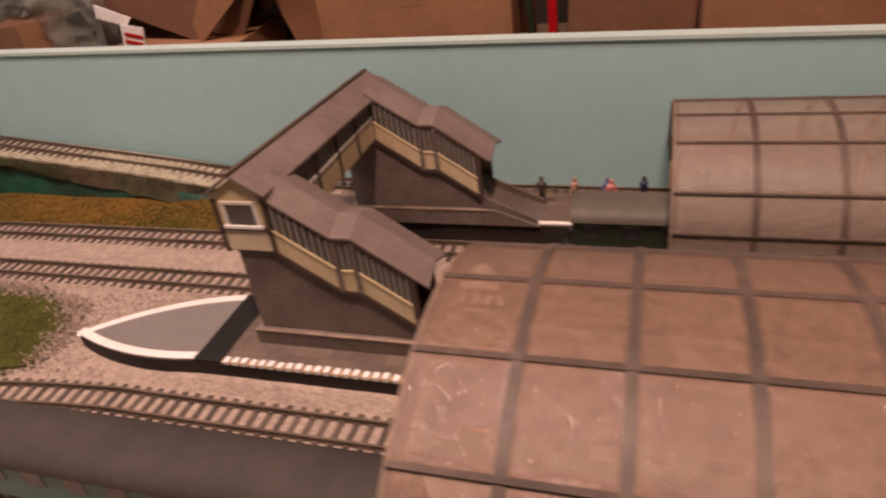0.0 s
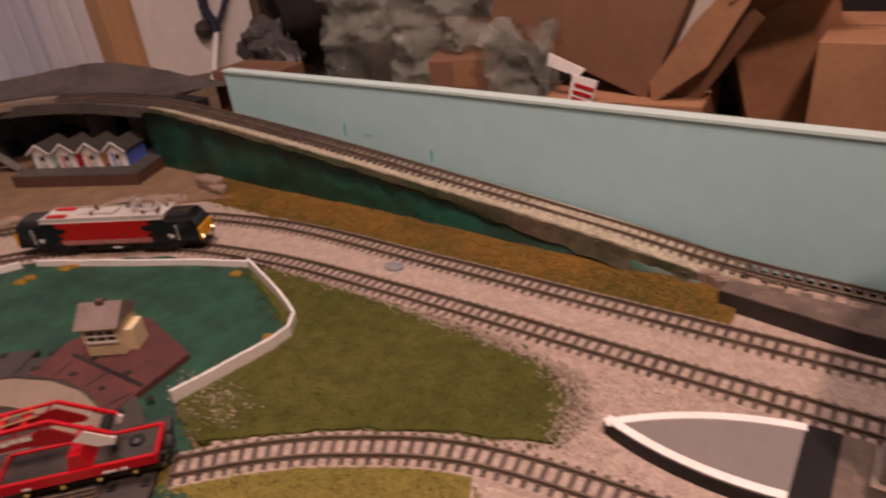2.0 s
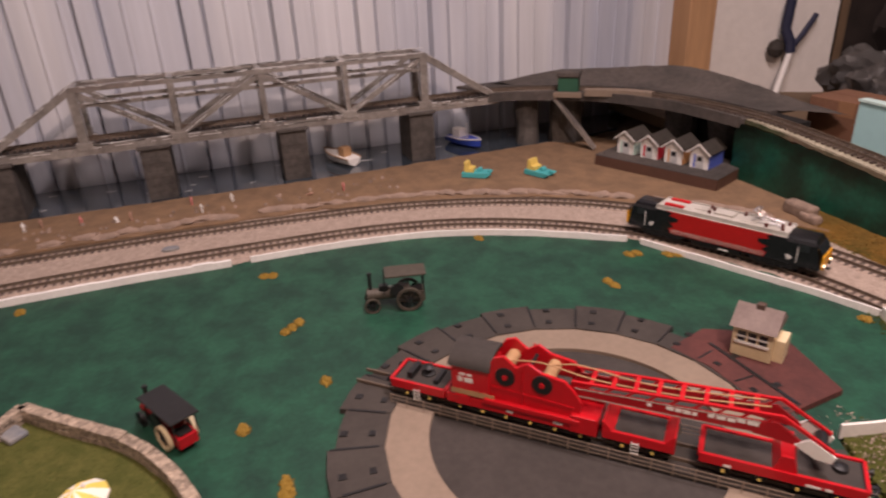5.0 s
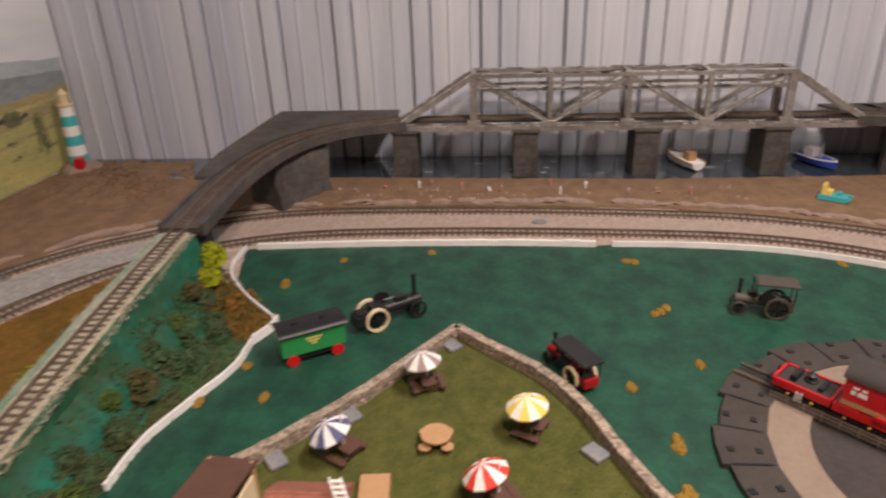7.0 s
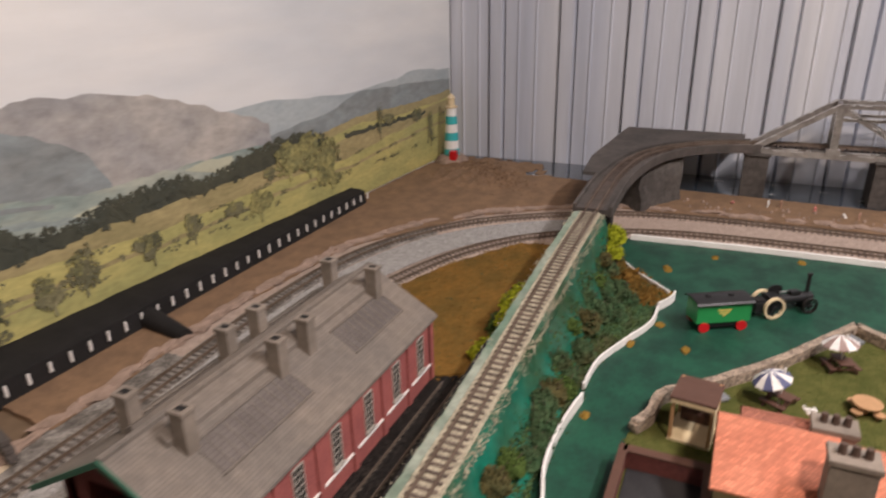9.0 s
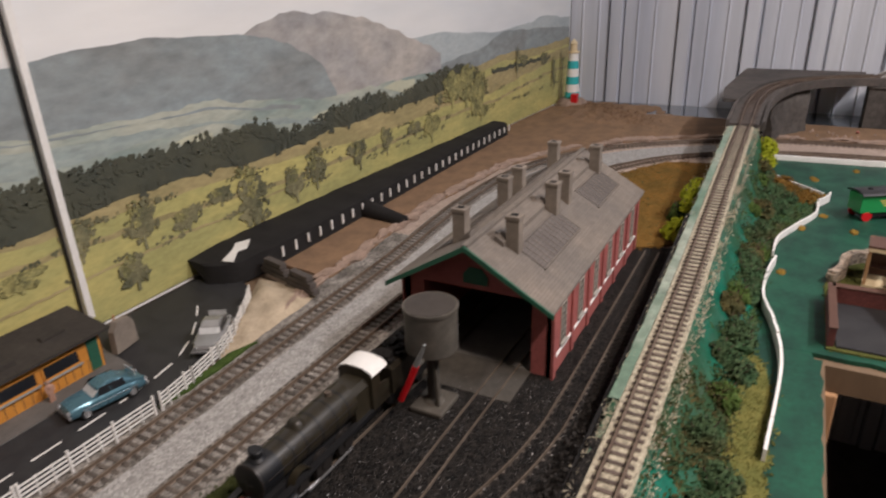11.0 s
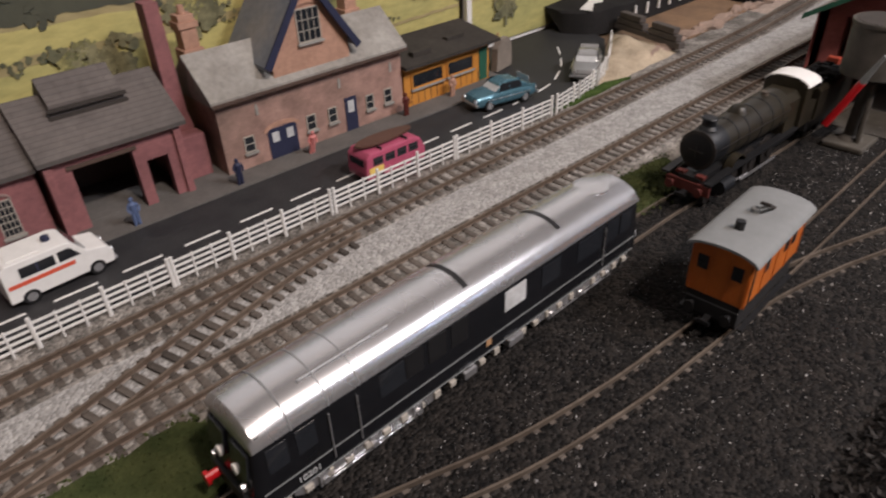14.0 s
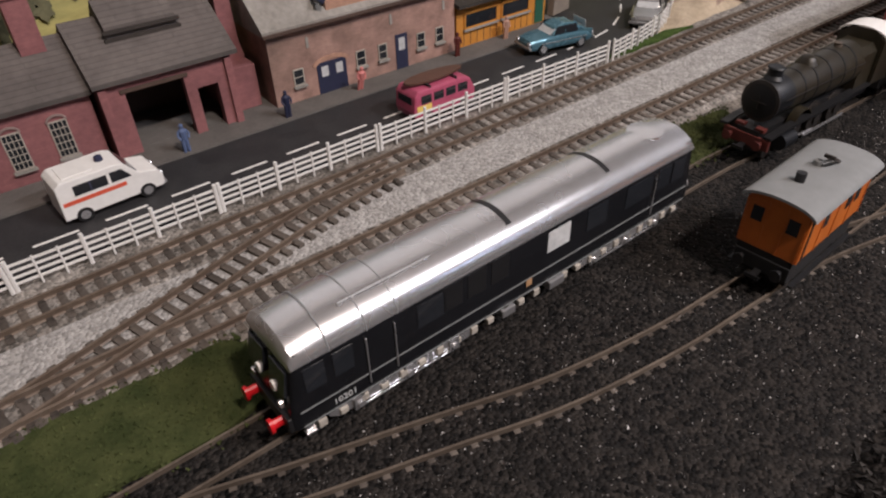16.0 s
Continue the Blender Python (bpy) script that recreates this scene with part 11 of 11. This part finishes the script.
flock("garden_flock", lawn, 13000, M_GARDENGRASS, "olive static grass of the pub garden", 0.1, 0.15, lambda x, y: 0.28, 0.13, seed=31)
flock("garden_flock_pale", lawn, 900, M_FLOCK, "lighter green static grass of the pub garden", 0.1, 0.15, lambda x, y: 0.29, 0.12, seed=32)


def stone_wall(nodes, h, w, label):
    t = thing("garden_wall", label, "garden wall", group="garden walls")
    pts = smooth_path([(*n, 0.2) for n in nodes], 1.15)
    for i, (a, b) in enumerate(zip(pts[:-1], pts[1:])):
        d = (b - a).normalized()
        for k in range(2):
            bm = B()
            o = Vector((0, 0, 0.3 + 0.55 * k)) + d * (0.5 * (k % 2)) * 0.5
            ww = w * (1 + rough(a.x, a.y + k, 1.3, 0.25))
            beam(bm, a + o, b + o + d * 0.03, ww, 0.56 + rough(a.y, a.x, 1.1, 0.1))
            part("stone", bm, M_STONEWALL, t)
        bm = B()
        hh = 0.16 + abs(rough(a.x, a.y, 2.1, 0.2))
        beam(bm, a + Vector((0, 0, h)), b + d * 0.02 + Vector((0, 0, h)), w * 1.1, hh * 2)
        part("coping_stone", bm, M_STONEWALL, t)


stone_wall([(-94.8, -45.3), (-88.2, -50.0), (-82.3, -54.3), (-77.7, -58.4), (-73.9, -62.0), (-71.4, -64.8), (-67.6, -65.4), (-65.0, -66.8)], 1.25, 0.85, "pale rough stone garden wall")
stone_wall([(-94.8, -45.3), (-91.4, -41.7), (-86.9, -36.7), (-82.1, -33.4), (-77.0, -31.3), (-71.8, -29.0), (-68, -27.0)], 1.25, 0.85, "pale rough stone garden wall")


def parasol_table(x, y, rz, c1, c2, label, tilt=6.0):
    t = thing("parasol_table", label, "picnic table", x, y, 0.3, rz, "pub garden tables")
    part("tabletop", bx(-1.3, -0.7, 1.15, 1.3, 0.7, 1.32, 0.04), M_BROWNPL, t, "brown plank top")
    for s in (-1, 1):
        part("bench", bx(-1.3, s * 1.35 - 0.32, 0.6, 1.3, s * 1.35 + 0.32, 0.75, 0.04), M_BROWNPL, t, "brown bench plank")
        part("leg", beam(beam(B(), (s * 0.9, -1.5, 0.0), (s * 0.9, -0.2, 1.15), 0.2, 0.2), (s * 0.9, 1.5, 0.0), (s * 0.9, 0.2, 1.15), 0.2, 0.2), M_BROWNPL, t)
        part("cross_bar", bx(s * 0.9 - 0.1, -1.6, 0.45, s * 0.9 + 0.1, 1.6, 0.6), M_BROWNPL, t)
    part("pole", cyl(B(), (0, 0, 0), (0, 0, 3.9), 0.1, n=8), M_WHITE, t)
    n = 12
    for i in range(n):
        bm = B()
        a0, a1 = math.tau * i / n, math.tau * (i + 1) / n
        top = bm.verts.new((0, 0, 4.1))
        lo = [bm.verts.new((1.85 * math.cos(a), 1.85 * math.sin(a), 3.05)) for a in (a0, a1)]
        hem = [bm.verts.new((1.86 * math.cos(a), 1.86 * math.sin(a), 2.9)) for a in (a0, a1)]
        md = [bm.verts.new((1.0 * math.cos(a), 1.0 * math.sin(a), 3.68)) for a in (a0, a1)]
        bm.faces.new((top, md[0], md[1]))
        bm.faces.new((md[0], lo[0], lo[1], md[1]))
        bm.faces.new((lo[0], hem[0], hem[1], lo[1]))
        g = part("canopy_gore", bm, c1 if i % 2 else c2, t)
        g.matrix_basis = pose(0, 0, 0, tilt, -tilt, 0)
    part("finial", lathe(B(), [(0.12, 4.0), (0.12, 4.2), (0.02, 4.35)], "z", 0, 0, 8), M_WHITE, t)
    return t


M_GREYSTRIPE = mat("grey_brown_canvas", (0.30, 0.22, 0.20), 0.7, var=0.06)
M_NAVYSTRIPE = mat("navy_canvas", (0.085, 0.095, 0.19), 0.7, var=0.06)
M_YELSTRIPE = mat("yellow_canvas", (0.74, 0.57, 0.12), 0.7, var=0.1)
M_REDSTRIPE = mat("red_canvas", (0.66, 0.05, 0.03), 0.7, var=0.06)
M_PALECANVAS = mat("cream_white_canvas", (0.80, 0.76, 0.66), 0.7, var=0.05)
parasol_table(-85.2, -47.7, 20, M_GREYSTRIPE, M_WHITE, "brown picnic table under a grey and white parasol")
parasol_table(-75.6, -53.9, 60, M_NAVYSTRIPE, M_WHITE, "brown picnic table under a navy and white parasol", 14)
parasol_table(-79.0, -38.0, 65, M_YELSTRIPE, M_PALECANVAS, "brown picnic table under a yellow parasol")
parasol_table(-70.7, -40.9, 30, M_REDSTRIPE, M_WHITE, "brown picnic table under a red and white parasol", 14)
rt = thing("round_table", "tan round garden table with four curved seats", "garden table", -77.2, -46.2, 0.3, 20)
part("tabletop", lathe(B(), [(1.35, 1.1), (1.35, 1.28), (0.1, 1.3)], "z", 0, 0, 24), M_TANWOOD, rt, "round tan top")
part("pedestal", cyl(B(), (0, 0, 0), (0, 0, 1.1), 0.25, n=10), M_TANWOOD, rt)
for k in range(4):
    a = k * math.pi / 2 + 0.5
    part("curved_seat", lathe(B(), [(0.55, 0.55), (0.55, 0.7), (0.05, 0.72)], "z", 1.35 * math.cos(a), 1.35 * math.sin(a), 12), M_TANWOOD, rt)
    part("seat_leg", cyl(B(), (1.25 * math.cos(a), 1.25 * math.sin(a), 0), (1.35 * math.cos(a), 1.35 * math.sin(a), 0.56), 0.12, n=6), M_TANWOOD, rt)
solid("garden_slab", bx(-1.5, -1.2, 0, 1.5, 1.2, 0.9, 0.05), M_TANWOOD, "plain tan garden shed roof block", "garden box", -71.2, -50.6, 0.3, 5)
for x, y in ((-92.4, -45.8), (-80.6, -54.4), (-76.4, -32.8), (-74.6, -59.6)):
    solid("garden_planter", bx(-1.0, -0.8, 0, 1.0, 0.8, 0.5, 0.15), M_SLATEBLUE, "low grey-blue stone planter by the wall", "planter", x, y, 0.3, 40, "garden planters")

shed = thing("garden_shelter", "open timber garden shelter with brown roof", "garden shelter", -67.9, -61.4, 0.3, -6)
part("shelter_roof", extr(B(), [(-2.6, 4.0), (2.6, 4.6), (2.6, 4.85), (-2.6, 4.25)], "y", -2.0, 2.0), M_BROWNPL, shed, "brown flat roof")
for x in (-2.2, 2.2):
    for y in (-1.7, 1.7):
        part("shelter_post", bx(x - 0.15, y - 0.15, 0, x + 0.15, y + 0.15, 4.3), M_TANWOOD, shed)
part("shelter_back", bx(-2.3, -1.8, 0, -2.1, 1.8, 4.1), M_BROWNPL, shed)
part("shelter_floor", bx(-2.4, -1.9, 0, 2.4, 1.9, 0.25), M_CREAM, shed)
part("shelter_side", bx(-2.2, 1.6, 0.25, 2.2, 1.8, 3.2), M_CREAM, shed, "cream side screen")
part("shelter_fascia", bx(2.45, -1.9, 4.2, 2.6, 1.9, 4.6), M_CREAM, shed, "cream fascia")
part("shelter_bench", bx(-1.9, -1.4, 0.25, -1.0, 1.4, 1.1), M_BROWNPL, shed)

pub = thing("pub_house", "cream-walled pub with bright terracotta tile roofs", "pub")


def hip(parent, x0, x1, y0, y1, z0, z1, axis, material, name="roof_wing"):
    bm = B()
    if axis == "x":
        ym = (y0 + y1) / 2
        prof = [(y0 - 0.5, z0), (y0 - 0.5, z0 + 0.2), (ym, z1), (y1 + 0.5, z0 + 0.2), (y1 + 0.5, z0)]
        extr(bm, prof, "x", x0 - 0.4, x1 + 0.4)
    else:
        xm = (x0 + x1) / 2
        prof = [(x0 - 0.5, z0), (x0 - 0.5, z0 + 0.2), (xm, z1), (x1 + 0.5, z0 + 0.2), (x1 + 0.5, z0)]
        extr(bm, prof, "y", y0 - 0.4, y1 + 0.4)
    return part(name, bm, material, parent, "terracotta tile roof")


w = part("wall", bx(-65.0, -59.2, 0.2, -56.2, -51.6, 4.4), M_CREAM, pub, "cream rendered wall")
hip(pub, -65.4, -55.9, -59.2, -51.4, 4.2, 7.7, "y", M_TERRA)
part("wall", bx(-64.2, -51.6, 0.2, -54.8, -37.0, 4.4), M_CREAM, pub, "cream rendered wall")
hip(pub, -64.6, -54.6, -50.6, -37.0, 4.2, 7.5, "y", M_TERRA)
part("wall", bx(-69.4, -57.2, 0.2, -65.0, -52.2, 2.9), M_CREAM, pub)
hip(pub, -69.4, -65.2, -57.2, -52.2, 2.7, 4.5, "y", M_TERRADARK, "rear_roof")
part("lead_valley", beam(B(), (-60.6, -51.0, 7.45), (-55.4, -51.0, 4.5), 0.7, 0.2), M_TERRADARK, pub, "dark valley between the roofs")
for x, y, h in ((-62.2, -51.3, 7.9), (-56.0, -50.9, 9.6)):
    ch = part("chimney", bx(x - 1.0, y - 1.5, 4.6, x + 1.0, y + 1.5, h - 0.5, 0.05), M_STONECHIM, pub, "grey stone chimney")
    part("chimney_cap", bx(x - 1.15, y - 1.65, h - 0.5, x + 1.15, y + 1.65, h, 0.06), M_STONECHIM, ch)
    for s in (-0.8, 0.0, 0.8):
        part("chimney_pot", cyl(B(), (x, y + s, h), (x, y + s, h + 0.8), 0.3, 0.24, 10), M_BROWN, ch)
for s in (-0.4, 0.4):
    part("ladder_rail", beam(B(), (-65.2, -51.3 + s, 5.1), (-67.6, -52.5 + s, 5.6), 0.12, 0.12), M_WHITE, pub, "white rail of the small roof ladder")
for k in range(5):
    part("ladder_rung", beam(B(), (-65.5 - 0.45 * k, -51.95 - 0.225 * k, 5.18 + 0.09 * k), (-65.5 - 0.45 * k, -50.95 - 0.225 * k, 5.18 + 0.09 * k), 0.22, 0.14), M_WHITE, pub, "white ladder rung")
part("ladder_prop", beam(B(), (-66.8, -52.0, 0.3), (-66.8, -52.0, 5.4), 0.14, 0.14), M_WHITE, pub)
for i in range(3):
    sash(w, -64.0 + i * 3.0, 1.4, 1.2, 1.6, -59.2 - 0.03, 1, 1, 0.12, 0.1, -1)
yard = thing("pub_yard", "dark pub yard behind a red brick wall", "yard")
part("yard_floor", bx(-60.2, -66.2, 0.3, -50.5, -59.8, 0.5), M_ROAD, yard, "dark yard floor")
for a, b, c, d in ((-60.8, -66.6, -60.0, -59.4), (-60.0, -60.0, -56.0, -59.4), (-60.8, -67.0, -50.5, -66.4)):
    course = part("yard_wall", bx(a, b, 0.3, c, d, 2.2, 0.05), M_BRICKPIT, yard, "dark red brick wall")
    part("wall_coping", bx(a - 0.08, b - 0.08, 2.2, c + 0.08, d + 0.08, 2.36, 0.03), M_BROWNPL, course)


# ---- road steam engines on the field
def spoked(parent, x, y, r, w, rim, label="", squash=1.0):
    s = 1 if y > 0 else -1
    bm = B()
    n = 22
    a = [[bm.verts.new((x + squash * rr_ * math.cos(math.tau * i / n), yy, r + rr_ * math.sin(math.tau * i / n))) for i in range(n)] for rr_, yy in ((r, y - w / 2), (r, y + w / 2), (r * 0.82, y + w / 2), (r * 0.82, y - w / 2))]
    for q in range(4):
        for i in range(n):
            bm.faces.new((a[q][i], a[q][(i + 1) % n], a[(q + 1) % 4][(i + 1) % n], a[(q + 1) % 4][i]))
    wh = part("wheel", bm, rim, parent, label, True)
    bm = B()
    for i in range(8):
        t_ = math.tau * i / 8
        beam(bm, (x, y, r), (x + squash * r * 0.85 * math.cos(t_), y, r + r * 0.85 * math.sin(t_)), 0.1, 0.1)
    cyl(bm, (x, y - w * 0.6, r), (x, y + w * 0.6, r), r * 0.2, n=10)
    part("spokes", bm, M_BLACK, wh)


def traction_engine(x, y, rz, body, rim, canopy_m, label, canopy_on=True, q=1.0, front=None, front_r=0.85, funnel=4.3):
    t = thing("traction_engine", label, "traction engine", x, y, 0.12, rz, "steam road engines")
    part("boiler", lathe(B(), [(0.62, -0.6), (0.62, 2.2), (0.7, 2.25), (0.7, 2.9), (0.3, 3.0)], "x", 0, 1.75, 16), body, t, "", True)
    part("firebox", bx(-1.7, -0.75, 0.8, -0.5, 0.75, 2.5, 0.05), body, t)
    part("tender", bx(-3.2, -0.85, 0.8, -1.7, 0.85, 2.0, 0.05), body, t)
    part("chimney", lathe(B(), [(0.2, 2.2), (0.18, funnel - 0.3), (0.28, funnel - 0.2), (0.24, funnel)], "z", 2.5, 0, 12), M_BLACK, t, "tall black chimney", True)
    part("cylinder_block", bx(0.6, -0.4, 2.2, 1.6, 0.4, 2.8, 0.05), M_BLACK, t)
    part("flywheel", cyl(B(), (-0.3, 0.85, 2.5), (-0.3, 1.05, 2.5), 0.75, n=20), M_BLACK, t)
    part("smokebox_saddle", bx(2.0, -0.5, 0.5, 2.7, 0.5, 1.3), M_BLACK, t)
    part("motion_rod", beam(B(), (-0.3, 0.2, 2.65), (1.2, 0.2, 2.6), 0.12, 0.12), M_CHROME, t)
    for s in (-1, 1):
        spoked(t, -1.5, s * 1.15, 1.35, 0.36, rim, "large rear wheel", q)
        spoked(t, 2.4, s * 0.95, front_r, 0.3, front or rim, "front wheel", q)
    if canopy_on:
        part("canopy", bx(-3.4, -1.25, 4.05, 1.6 if canopy_m is not M_KHAKI else 0.9, 1.25, 4.3, 0.08), canopy_m, t, "flat canopy")
        for xx in (-3.1, 1.0):
            for s in (-1, 1):
                part("canopy_post", cyl(B(), (xx, s * 0.95, 2.0), (xx, s * 0.95, 4.1), 0.07, n=6), M_BLACK, t)
    part("coal", bx(-3.0, -0.6, 2.0, -2.0, 0.6, 2.25, 0.1), M_MATTBLACK, t)
    return t


e = traction_engine(-98.0, -53.3, 125, M_BLACK, M_CREAM, M_BLACK, "black toy traction engine with cream wheel rims", False, 0.78, M_WHEEL, 1.0, 4.85)
e.matrix_basis = e.matrix_basis @ Matrix.Diagonal((1.36, 1.15, 1.06, 1))
e = traction_engine(-88.1, -33.7, 209, M_DEEPRED, M_CREAM, M_BLACK, "dark red toy steam roller with black canopy", True, 0.75, M_BLACK)
e.matrix_basis = e.matrix_basis @ Matrix.Diagonal((1.1, 0.95, 0.8, 1))
traction_engine(-100.5, -11.0, 258, M_KHAKI, M_KHAKI, M_KHAKI, "khaki-brown toy showman's engine with flat canopy")
wag = thing("living_van", "emerald green toy wagon with black roof and red wheels", "wagon", -91.2, -60.6, 0.12, 120)
wag.matrix_basis = wag.matrix_basis @ Matrix.Diagonal((1.14, 1.12, 1.05, 1))
part("body", bx(-3.0, -1.3, 1.1, 3.0, 1.3, 3.5, 0.05), M_WAGON, wag, "emerald green body")
part("roof", vault(B(), arch(1.5, 3.45, 0.4, 10), 0.12, "x", -3.2, 3.2), M_BLACK, wag, "black roof", True)
for xx in (-1.4, 1.2):
    part("roof_pipe", lathe(B(), [(0.3, 3.8), (0.3, 4.1), (0.1, 4.15)], "z", xx, 0, 10), M_BLACK, wag)
for s in (-1, 1):
    for k, w_ in enumerate((1.5, 1.1, 0.5)):
        part("lettering_bar", bx(-w_ / 2, s * 1.31 - 0.02, 2.65 - 0.32 * k, w_ / 2, s * 1.31 + 0.02, 2.8 - 0.32 * k), M_PALEYELLOW, wag, "pale lettering too small to read")
    for xx in (-2.1, 2.1):
        part("wheel", cyl(B(), (xx, s * 1.2, 0.6), (xx, s * 1.42, 0.6), 0.6, n=18), M_RED, wag, "red wheel")
part("axle_beam", bx(-2.4, -1.1, 0.5, 2.4, 1.1, 1.1), M_BLACK, wag)
